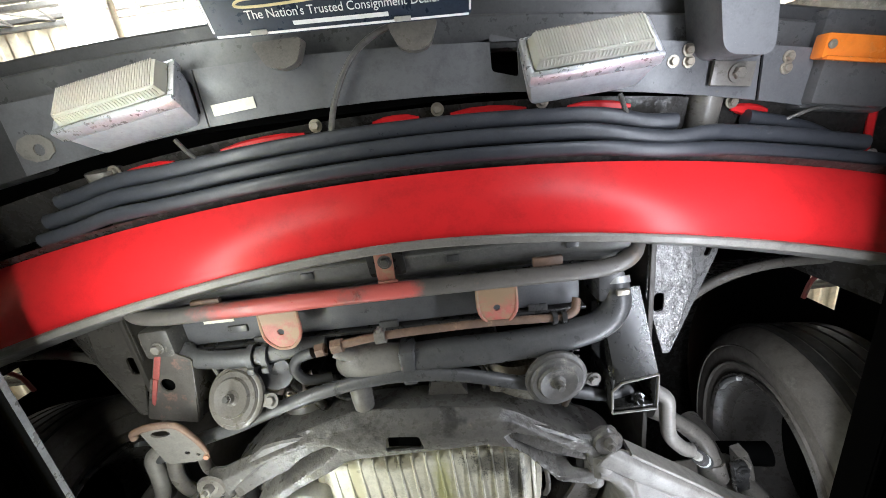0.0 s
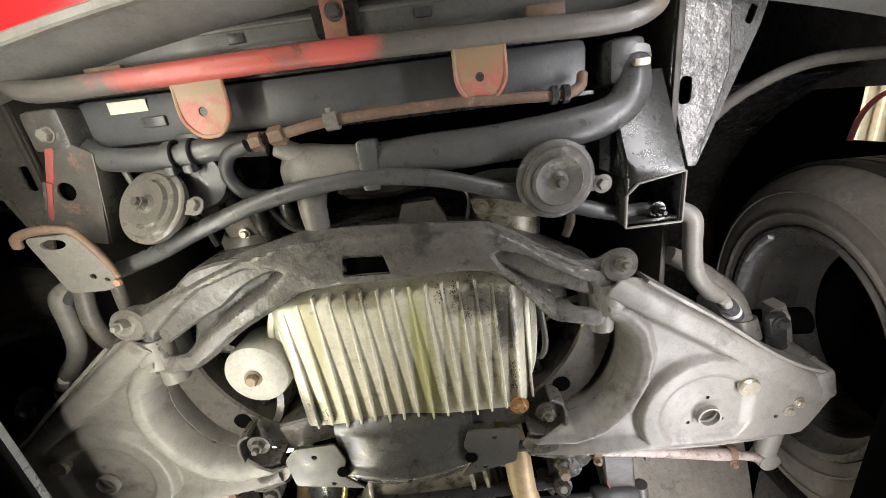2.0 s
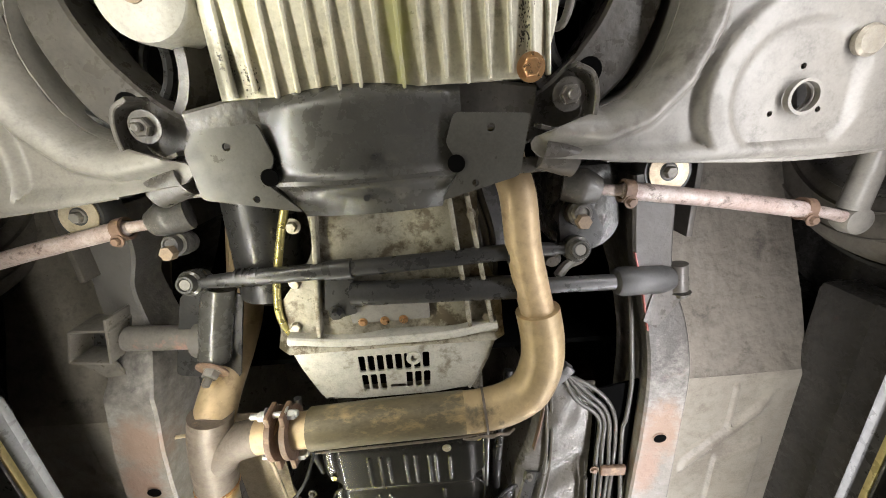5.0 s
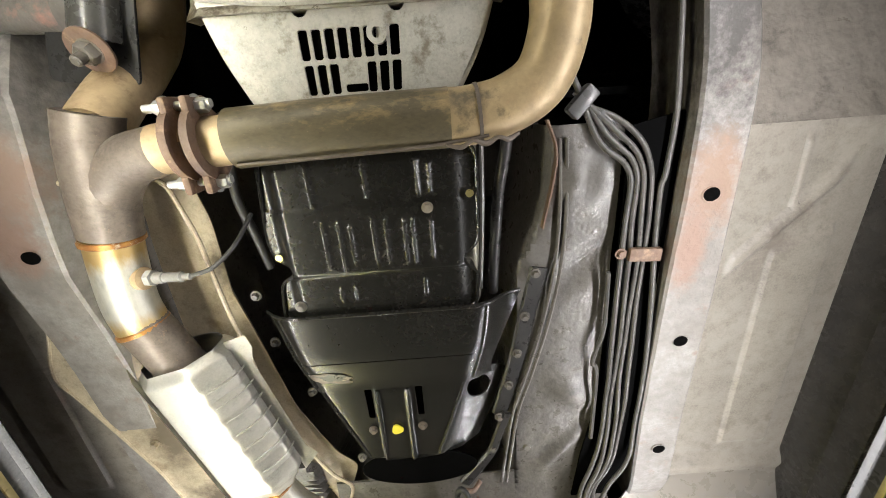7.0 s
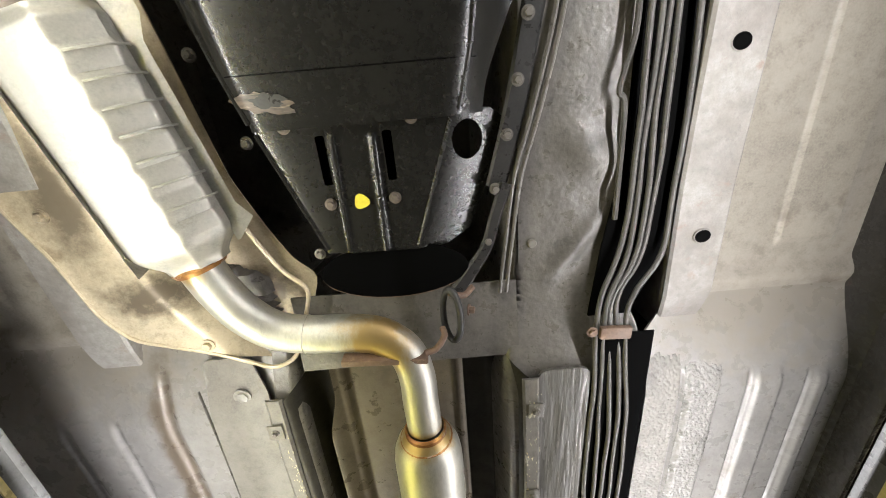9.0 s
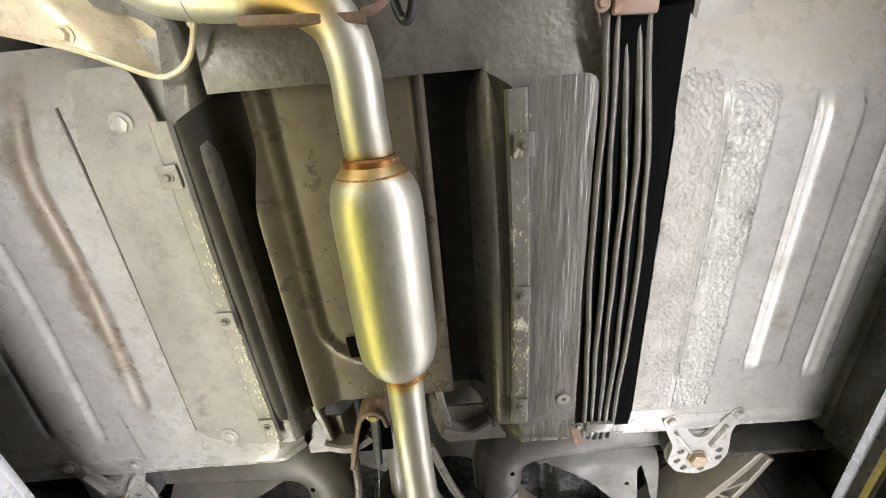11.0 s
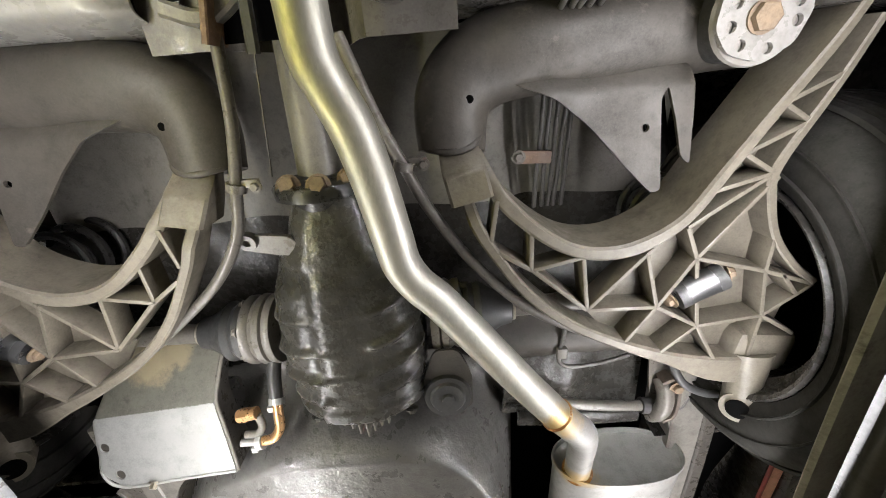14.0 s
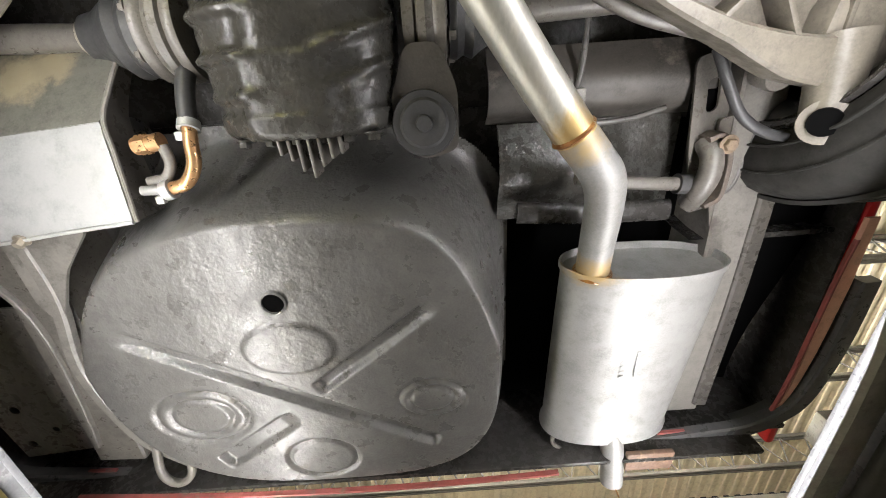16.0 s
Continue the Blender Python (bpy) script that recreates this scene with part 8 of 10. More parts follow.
for y in (1.416, 1.502):
    part("flange_bolt", join(tube([(-0.236, y, 1.702), (-0.160, y - 0.002, 1.702)], 0.005, 12, 1), bolt((-0.178, y, 1.702), (1, 0, 0), r=0.0085, h=0.014), bolt((-0.210, y, 1.702), (-1, 0, 0), r=0.0085, h=0.014)), "silver", ex, "bright zinc bolt")
part("branch", tube([(-0.205, 1.457, 1.708), (-0.240, 1.462, 1.708), (-0.285, 1.475, 1.709), (-0.322, 1.512, 1.711), (-0.335, 1.56, 1.712)], [0.028, 0.029, 0.031, 0.034, 0.034], 24, 7), "exhaust_brown", ex)
part("branch_collar", tube([(-0.205, 1.4575, 1.708), (-0.236, 1.461, 1.708)], 0.0292, 24, 1), "exhaust_tan", ex)
part("left_downpipe", tube([(-0.285, 1.15, 1.93), (-0.298, 1.30, 1.88), (-0.305, 1.36, 1.825), (-0.310, 1.40, 1.765), (-0.312, 1.435, 1.718)], 0.033, 24, 6), "exhaust_tan", ex, "tan left downpipe")
part("collector", tube([(-0.307, 1.415, 1.714), (-0.318, 1.46, 1.711), (-0.326, 1.51, 1.711), (-0.336, 1.56, 1.711)], [0.034, 0.035, 0.037, 0.035], 24, 6), "exhaust_brown", ex, "brown joined collector")
part("weld_bead", lathe([(0.034, -0.004), (0.0362, -0.002), (0.0362, 0.003), (0.034, 0.005)], (-0.337, 1.566, 1.711), (-0.1, 1, 0), 26), "weld", ex)
part("pipe", tube([(-0.337, 1.565, 1.711), (-0.344, 1.61, 1.711), (-0.349, 1.66, 1.711), (-0.345, 1.695, 1.711)], 0.0325, 26, 6), "steel", ex, "bright stainless pipe with straw heat tint")
part("weld_bead", lathe([(0.032, -0.004), (0.0345, -0.002), (0.0345, 0.003), (0.032, 0.005)], (-0.345, 1.698, 1.711), (0.22, 1, 0), 26), "weld", ex)
part("inlet", tube([(-0.345, 1.697, 1.711), (-0.328, 1.735, 1.711), (-0.312, 1.78, 1.711)], 0.0335, 24, 4), "exhaust_brown", ex, "brown heat-blued inlet")
o2 = part("oxygen_sensor", lathe([(0, -0.02), (0.006, -0.02), (0.006, 0.012), (0.0078, 0.013), (0.0078, 0.026), (0.0066, 0.027), (0.0066, 0.046), (0.0072, 0.047), (0.0072, 0.052), (0.0045, 0.054), (0.0045, 0.064), (0, 0.066)], (-0.308, 1.622, 1.703), (1, -0.02, -0.12), 20), "muffler", ex, "bright oxygen sensor")
part("hex", lathe([(0.006, 0), (0.0112, 0.0005), (0.0112, 0.009), (0.006, 0.0095)], (-0.306, 1.622, 1.7028), (1, -0.02, -0.12), 6), "silver", o2, "hexagon of the sensor")
part("bung", lathe([(0.009, 0), (0.0155, 0.0), (0.0155, 0.008), (0.009, 0.011)], (-0.318, 1.622, 1.704), (1, -0.02, -0.1), 18), "exhaust_tan", o2)
part("cable", tube([(-0.243, 1.620, 1.695), (-0.215, 1.612, 1.70), (-0.19, 1.59, 1.72), (-0.178, 1.56, 1.76)], 0.003, 8), "rubber", o2)

# catalytic converter under its foil shield
axis_a, axis_b = Vector((-0.309, 1.752, 1.712)), Vector((-0.243, 2.045, 1.722))


def cat_shell():
    bm, rings = bmesh.new(), []
    d = (axis_b - axis_a).normalized()
    side = d.cross(Vector((0, 0, 1))).normalized()
    up = side.cross(d)
    n, seg = 130, 96
    for k in range(n + 1):
        t = k / n
        r = 0.066 - 0.012 * ease(0.06 - t, 0, 0.06) - 0.028 * ease(t, 0.86, 1.0)
        ring = []
        for j in range(seg):
            a = 2 * math.pi * j / seg
            wave = (0.0042 * abs(math.sin(t * math.pi * 9)) ** 0.6 - 0.002) * ease(math.degrees(a), 297, 304) * (1 if 0.14 < t < 0.86 else 0)
            flat = min([1.0] + [w / max(0.2, math.cos(a - math.radians(c))) for c, w in ((222, 0.90), (272, 0.86), (322, 0.88), (358, 0.93))])
            o = side * math.cos(a) * (r * 1.12 * flat + wave) + up * math.sin(a) * (r * 0.90 * flat + wave)
            ring.append(bm.verts.new(axis_a.lerp(axis_b, t) + o))
        rings.append(ring)
    for a, b in zip(rings, rings[1:]):
        for j in range(seg):
            bm.faces.new((a[j], a[(j + 1) % seg], b[(j + 1) % seg], b[j]))
    return bm


cat = part("catalytic_converter", cat_shell(), "foil", ex, "catalytic converter wrapped in bright ribbed foil shield")
bmf = bmesh.new()
d = (axis_b - axis_a).normalized()
side = d.cross(Vector((0, 0, 1))).normalized()
for s in (1, -1):
    pts = []
    for k in range(13):
        t = k / 12
        w = 0.086 + (0.012 if k in (0, 1, 11, 12) else 0.0) - 0.03 * ease(t, 0.93, 1)
        pts.append(axis_a.lerp(axis_b, t * 0.95) + side * s * w)
    inner = [axis_a.lerp(axis_b, k / 12 * 0.95) + (side * s * 0.066 if s > 0 else side * s * 0.046 + Vector((0, 0, -0.046))) for k in range(13)]
    vs = [bmf.verts.new(p + Vector((0, 0, 0.006))) for p in pts]
    vi = [bmf.verts.new(p) for p in inner]
    for k in range(12):
        bmf.faces.new((vs[k], vs[k + 1], vi[k + 1], vi[k]))
bmesh.ops.solidify(bmf, geom=bmf.faces[:], thickness=0.0015)
part("shield_flange", bmf, "foil", cat, "crimped foil flange")
for k in range(7):
    t = 0.16 + 0.095 * k
    c = axis_a.lerp(axis_b, t)
    arc = [c + side * math.cos(a) * 0.0735 + Vector((0, 0, 1)) * math.sin(a) * 0.0565 for a in np.linspace(-1.0, 0.05, 9)]
    part("shield_rib", tube(arc, 0.0016, 6, 2), "foil", cat)
part("cone_weld", lathe([(0.030, -0.004), (0.036, 0), (0.033, 0.006)], tuple(axis_b), tuple(d), 22), "weld", cat)
part("crossover", tube([(-0.248, 2.035, 1.722), (-0.232, 2.085, 1.724), (-0.208, 2.132, 1.727), (-0.172, 2.165, 1.729), (-0.12, 2.178, 1.730), (-0.06, 2.182, 1.730), (-0.015, 2.192, 1.728), (0.018, 2.220, 1.722), (0.030, 2.262, 1.716), (0.031, 2.31, 1.712), (0.033, 2.36, 1.708)], 0.0285, 28, 8), "steel", ex, "bright stainless crossover pipe")
part("butt_weld", lathe([(0.0285, -0.001), (0.0297, 0), (0.0285, 0.001)], (-0.128, 2.177, 1.730), (1, 0.15, 0), 26), "steel", ex)
hp = part("hanger_plate", box((-0.012, 2.216, 1.706), (0.128, 0.010, 0.022), rz=3, bev=0.002), "rust", ex, "rusty hanger plate welded to the pipe")
part("hook", tube([(0.048, 2.214, 1.708), (0.065, 2.210, 1.712), (0.078, 2.196, 1.722), (0.076, 2.19, 1.735)], 0.005, 10), "rust", hp)
part("rubber_ring", tube([(0.092 + 0.013 * math.cos(a), 2.175 + 0.045 * math.sin(a), 1.742 - 0.01 * math.cos(a)) for a in np.linspace(0, 2 * math.pi, 17)], 0.0055, 10, 2), "rubber", ex, "black rubber exhaust hanger")
part("hanger_pin", join(tube([(0.09, 2.135, 1.745), (0.112, 2.145, 1.75), (0.128, 2.14, 1.765)], 0.005, 8), bolt((0.118, 2.168, 1.745), (1, 0, -0.3), r=0.006, h=0.010)), "rust", ex)
res = part("resonator", lathe([(0.029, 0), (0.034, 0.005), (0.040, 0.012), (0.049, 0.024), (0.0545, 0.038), (0.0570, 0.056), (0.0575, 0.075), (0.0575, 0.252), (0.0560, 0.270), (0.0520, 0.286), (0.0450, 0.299), (0.0365, 0.309), (0.031, 0.314), (0.029, 0.322)], (0.0335, 2.363, 1.706), (-0.006, 1, -0.005), 40), "steel", ex, "bright stainless bullet resonator")
for y, r, w in ((2.364, 0.0345, 0.006), (2.381, 0.0435, 0.0055), (2.680, 0.0335, 0.008)):
    part("weld_bead", lathe([(r - 0.004, -w), (r, -w * 0.5), (r, w * 0.5), (r - 0.004, w)], (0.0335, y, 1.706), (0, 1, 0), 30), "weld", res, "brown weld bead")
part("tail_section", tube([(0.033, 2.675, 1.703), (0.031, 2.76, 1.703), (0.030, 2.85, 1.704), (0.030, 2.92, 1.705), (0.031, 2.975, 1.706), (0.042, 3.01, 1.707), (0.060, 3.055, 1.709), (0.075, 3.12, 1.711), (0.088, 3.20, 1.713), (0.096, 3.245, 1.715), (0.115, 3.28, 1.716), (0.145, 3.315, 1.718), (0.205, 3.40, 1.722), (0.275, 3.50, 1.726), (0.336, 3.583, 1.730)], [0.0285, 0.0285, 0.0285, 0.0285, 0.0285, 0.0275, 0.0285, 0.0285, 0.0285, 0.028, 0.0275, 0.0285, 0.0285, 0.0285, 0.0285], 28, 8), "steel", ex, "bright stainless tail pipe with bends")
part("weld_bead", lathe([(0.0275, -0.005), (0.0315, 0), (0.0275, 0.005)], (0.332, 3.578, 1.730), (0.6, 0.8, 0.05), 26), "weld", ex, "brown weld bead")
part("elbow", tube([(0.332, 3.578, 1.730), (0.360, 3.612, 1.734), (0.384, 3.645, 1.742), (0.397, 3.69, 1.758), (0.403, 3.76, 1.778), (0.406, 3.835, 1.792)], [0.0285, 0.029, 0.030, 0.028, 0.0275, 0.0275], 26, 7), "muffler", ex, "grey steel elbow")
part("weld_bead", lathe([(0.0275, -0.006), (0.033, 0), (0.0275, 0.006)], (0.4055, 3.822, 1.790), (0.05, 1, 0.2), 26), "weld", ex, "brown weld bead")


def oval(cx, cz, a, b, n=48):
    return [(cx + a * math.copysign(abs(math.cos(t)) ** 0.85, math.cos(t)), cz + b * math.copysign(abs(math.sin(t)) ** 0.9, math.sin(t))) for t in np.linspace(0, 2 * math.pi, n, endpoint=False)]


def muffler_body():
    bm, rings = bmesh.new(), []
    for y, k, dz in ((3.816, 0.90, 0), (3.812, 0.985, 0), (3.798, 1.0, 0), (3.798, 1.03, 0), (3.808, 1.035, 0), (3.816, 1.0, 0), (3.93, 0.985, 0.003), (4.06, 0.96, 0.008), (4.190, 0.935, 0.012), (4.196, 0.97, 0.012), (4.208, 0.97, 0.012), (4.210, 0.91, 0.012), (4.20, 0.85, 0.012)):
        lean = -0.022 * (y - 3.80) / 0.41
        rings.append([bm.verts.new((x + lean, y + 0.018, z + dz)) for x, z in oval(0.504, 1.815, 0.141 * k, 0.070 * k)])
    for a, b in zip(rings, rings[1:]):
        for j in range(len(a)):
            bm.faces.new((a[j], a[(j + 1) % len(a)], b[(j + 1) % len(a)], b[j]))
    bm.faces.new(rings[0][::-1])
    bm.faces.new(rings[-1])
    return bm


mf = part("muffler", muffler_body(), "muffler", ex, "oval aluminised steel rear muffler")
part("stamping", join(box((0.492, 4.00, 1.7505), (0.006, 0.06, 0.002), bev=0.0005), *[box((0.467, 3.97 + 0.012 * k, 1.7525), (0.009, 0.005, 0.002), bev=0) for k in range(6)]), "muffler", mf, "stamped arrow and unreadable marks")
part("tail_pipe", tube([(0.484, 4.20, 1.79), (0.487, 4.26, 1.766), (0.489, 4.335, 1.754)], 0.024, 24, 4), "muffler", mf, "short straight tail pipe")
part("drip", tube([(0.489, 4.330, 1.731), (0.490, 4.334, 1.716)], 0.0015, 6, 1), "copper", mf)
part("hook", tube([(0.37, 4.22, 1.80), (0.365, 4.245, 1.79), (0.385, 4.262, 1.785), (0.40, 4.262, 1.79)], 0.005, 8), "dusty", mf)
part("hook", tube([(0.50, 4.262, 1.80), (0.535, 4.285, 1.79), (0.575, 4.285, 1.785), (0.59, 4.27, 1.79)], 0.0055, 8), "dusty", mf)

# ---- heat shields ----
hsl = thing("catalyst_heat_shield", (-0.35, 1.85, 1.77), "beige sooty heat shield pressed round the catalytic converter", "heat shield")


SHIELD = [(-0.425, 1.495), (-0.475, 1.60), (-0.522, 1.695), (-0.558, 1.785), (-0.564, 1.818), (-0.545, 1.850), (-0.505, 1.945), (-0.468, 2.035), (-0.443, 2.135), (-0.409, 2.180), (-0.294, 2.215), (-0.205, 2.256), (-0.168, 2.240), (-0.148, 2.200), (-0.117, 2.112), (-0.150, 2.085), (-0.176, 2.034), (-0.213, 1.948), (-0.233, 1.847), (-0.252, 1.688), (-0.259, 1.586), (-0.280, 1.500)]
DUCT = [(-0.335, 1.46), (-0.345, 1.70), (-0.290, 1.92), (-0.245, 2.06), (-0.17, 2.17)]


def trough(x, y):
    """Flat towards the rim and hollow along the pipe."""
    z = 0.050 * ease(0.120 - gap(x, y, DUCT, False), 0, 0.05) + 0.004 * near(x + 0.4 * y, 0.26, 0.02)
    return z - 0.004 * ease(0.010 - gap(x, y, SHIELD), 0, 0.010)


part("trough", plate(rounded(SHIELD, 0.02, 3), 1.757, 1.759, lean=trough, cuts=4), "shield", hsl)
rim = [(x, y, 1.755) for x, y in rounded(SHIELD, 0.02, 3)]
part("rolled_edge", tube(rim + rim[:1], 0.0035, 8, 1), "shield", hsl, "rolled beige edge")
for x, y in ((-0.455, 1.97), (-0.525, 1.78), (-0.30, 2.20)):
    part("bolt", bolt((x, y, 1.757), r=0.007, h=0.008), "shield", hsl)
hsc = thing("tunnel_heat_shield", (0.0, 2.55, 1.76), "dark trough-shaped heat shield in the tunnel above the resonator", "heat shield")


def csh(x, y):
    u = abs(x - 0.005)
    z = 1.733 + 0.075 * ease(0.200 - u, 0, 0.06)
    z -= 0.010 * near(x, 0.02, 0.085) * ease(y, 2.33, 2.36) * ease(2.74 - y, 0, 0.03)
    return z


part("trough", sheet(lambda y: -0.215 + 0.06 * ease(2.33 - y, 0, 0.07) + 0.05 * ease(y, 2.78, 2.81), lambda y: 0.215 - 0.05 * ease(2.31 - y, 0, 0.05) - 0.075 * ease(y, 2.78, 2.80), 2.262, 2.805, 90, 70, csh, 0.002), "shield_dark", hsc)
def panel_z(x, y):
    """The oily panel over the resonator, pressed in a long oval round it."""
    d = math.hypot((x + 0.008) / 0.098, max(0.0, y - 2.64) / 0.085) if y > 2.64 else abs(x + 0.008) / 0.098
    return 1.786 - 0.018 * ease(-x, 0.10, 0.15) + 0.006 * ease(1.02 - d, 0, 0.12) - 0.002 * near(d, 1.06, 0.09)


part("centre_panel", sheet(lambda y: -0.128 - 0.022 * ease(y, 2.33, 2.45), 0.104, 2.268, 2.808, 110, 110, panel_z, 0.002), "shield_brown", hsc, "glossy brown oily centre panel")
# The cut-out is a near-black block with its shade in the colour.
part("square_hole", box((-0.050, 2.69, 1.7865), (0.040, 0.040, 0.006), rz=-4, bev=0.001), "shade_black", hsc, "dark square cut-out")
for s in (1, -1):
    ll = [(s * 0.212, 2.30), (s * 0.216, 2.50), (s * 0.216, 2.70), (s * 0.214, 2.835)]
    part("flange", strip(ll, 0.028, 1.727, 1.732, 4), "flaking" if s > 0 else "dusty", hsc, "flange with flaking paint")
    for x, y in ((0.2205, 2.365), (0.217, 2.579), (0.214, 2.792)):
        b = part("clip_nut", box((s * x, y, 1.7245), (0.026, 0.030, 0.003), bev=0.001), "flaking" if s > 0 else "dusty", hsc)
        part("stud", bolt((s * x, y, 1.723), r=0.0045, h=0.006), "dusty_dark", b)
part("side_panel", plate(rounded([(0.226, 2.29), (0.312, 2.29), (0.306, 2.80), (0.285, 2.812), (0.226, 2.842)], 0.02), 1.734, 1.740), "brushed_black", hsc, "black panel with brushed coating")
# A dark strip paints the shade along the panel's left edge.
part("panel_gap", strip([(-0.3295, 2.275), (-0.3315, 2.45), (-0.3375, 2.62), (-0.3445, 2.798)], 0.0028, 1.7338, 1.7375, 6), "undercoat", hsc, "dark strip drawn for the shaded gap at the panel edge")
part("washer", lathe([(0.004, -0.003), (0.011, -0.003), (0.011, 0), (0.004, 0.0)], (0.289, 2.793, 1.734), seg=20), "dusty", hsc, "pale washer")
part("side_panel", plate(rounded([(-0.328, 2.235), (-0.330, 2.45), (-0.343, 2.80), (-0.325, 2.822), (-0.235, 2.845), (-0.224, 2.83), (-0.224, 2.30), (-0.25, 2.235)], 0.016), 1.7345, 1.7375, lean=lambda x, y: 0.0006 * math.sin(x * 40 + y * 9) + 0.030 * ease(2.36 - y, 0, 0.14) - 0.0015 * near(x, -0.275, 0.04), cuts=4), "dusty", hsc, "blue-grey smooth shield panel")
for x, y in ((-0.290, 2.815), (-0.268, 2.300)):
    part("bolt_head", bolt((x, y, 1.733 + 0.012 * (y < 2.5)), r=0.010, h=0.005), "floor_rear", hsc)

def left_edge():
    y = 2.33 + 0.53 * rf.random() ** 0.6
    return -0.204 - abs(rf.gauss(0, 0.007)) * (0.5 + rf.random()), y, rf.uniform(1.2, 5)


def right_edge():
    return 0.216 + rf.uniform(-0.013, 0.013), rf.uniform(2.33, 2.83), rf.uniform(1.5, 4)


def tail_edge():
    return rf.uniform(-0.06, 0.105), 2.799 - abs(rf.gauss(0, 0.020)), rf.uniform(0.7, 1.6)


part("flaking_paint", flakes(170, left_edge, lambda x, y: 1.7262), "flake", hsc, "loose paint flakes tinted yellow as if lit", kind="stuff")
part("flaking_paint", flakes(90, right_edge, lambda x, y: 1.7262), "flake", hsc, "loose paint flakes tinted yellow as if lit", kind="stuff")
part("flaking_paint", flakes(160, tail_edge, lambda x, y: panel_z(x, y) - 0.0012), "flake", hsc, "loose pale dirt flakes", kind="stuff")

# ---- brake and fuel lines ----
for k in range(5):
    o = 0.0125 * (k - 2)
    x0 = 0.383 + o * 0.9 + 0.018 * (k == 4)
    mid = [(0.275 + 0.004 * k, 1.432 + 0.014 * (2 - k) * -1, 1.792), (0.335 + o * 0.8, 1.482 - o * 0.6, 1.778), (0.374 + o * 0.7, 1.530 - o * 0.4, 1.770), (x0, 1.62, 1.768), (x0, 1.9, 1.766), (x0 - 0.001, 2.06, 1.765), (0.370 + o * 0.9 + 0.018 * (k == 4), 2.12, 1.760), (0.345 + o * 0.75 + 0.012 * (k == 4), 2.17, 1.752), (0.340 + o * 0.9, 2.23, 1.742), (0.350 + o * 1.25, 2.40, 1.734), (0.353 + o * 1.3, 2.65, 1.734), (0.356 + o * 0.95, 2.87, 1.740), (0.356 + o, 2.91, 1.748), (0.357 + o, 2.93, 1.775), (0.357 + o, 2.99, 1.85), (0.36 + o, 3.25, 1.93)]
    if k == 4:
        mid = [(0.392, 1.20, 1.80), (0.400, 1.34, 1.772), (0.410, 1.45, 1.768), (0.412, 1.545, 1.768), (0.408, 1.60, 1.768)] + mid[4:]
    mid = [(x + 0.0014 * math.sin(y * 17 + k * 2.1) + 0.0008 * math.sin(y * 41 + k), y, z + 0.0015 * math.sin(y * 13 + k * 1.7)) for x, y, z in spline(mid, 4)]
    lone("brake_line", tube(mid, 0.0042, 10, 2), "line", "thin dark brake and fuel line along the rail", "brake line", "lines along the floor")
lone("fuel_line", tube([(0.345, 1.70, 1.772), (0.347, 1.80, 1.771), (0.338, 1.845, 1.771), (0.333, 1.875, 1.771), (0.342, 1.90, 1.771), (0.343, 2.05, 1.77)], 0.004, 8), "line", "thin dark line with a small kink", "brake line", "lines along the floor")
for x, y, z, m, label in ((0.392, 1.668, 1.7605, "rust", "small rusty clip holding the lines"), (0.345, 2.225, 1.734, "rust", "small rusty clip holding the lines"), (0.356, 2.868, 1.7355, "dusty_dark", "grey clip holding the lines")):
    cl = thing("line_clip", (x, y, z), label, "clip", "clips on the lines")
    part("strap", box((x, y, z), (0.050, 0.022, 0.010), rz=3, bev=0.003), m, cl)
    part("screw", bolt((x - 0.036, y - 0.003, z + 0.002), r=0.006, h=0.006), m, cl)
lb = thing("line_bracket", (0.315, 2.90, 1.745), "folded rusty bracket at the floor edge", "bracket")
part("fold", plate([(0.305, 2.868), (0.318, 2.865), (0.335, 2.905), (0.318, 2.912)], 1.742, 1.746, lean=lambda x, y: -0.3 * (y - 2.88)), "rust", lb)
cn = thing("line_connector", (0.30, 1.45, 1.78), "black plastic connector with cables", "connector")
part("shell", box((0.290, 1.445, 1.785), (0.045, 0.022, 0.02), rz=-48, bev=0.004), "plastic", cn)
part("plug", box((0.325, 1.470, 1.785), (0.030, 0.014, 0.014), rz=40, bev=0.003), "plastic", cn)
for x, y in ((0.226, 2.086),):
    part("boss", lathe([(0, -0.006), (0.006, -0.006), (0.008, -0.002), (0.016, 0.0), (0.018, 0.006), (0, 0.006)], (x, y, 1.792), seg=20), "dusty", body, "round raised boss")

# ---- rear axle ----
rs = thing("rear_subframe", (0, 3.0, 1.79), "dusty dark rear subframe of wide curved tubes with horn plates", "rear subframe")
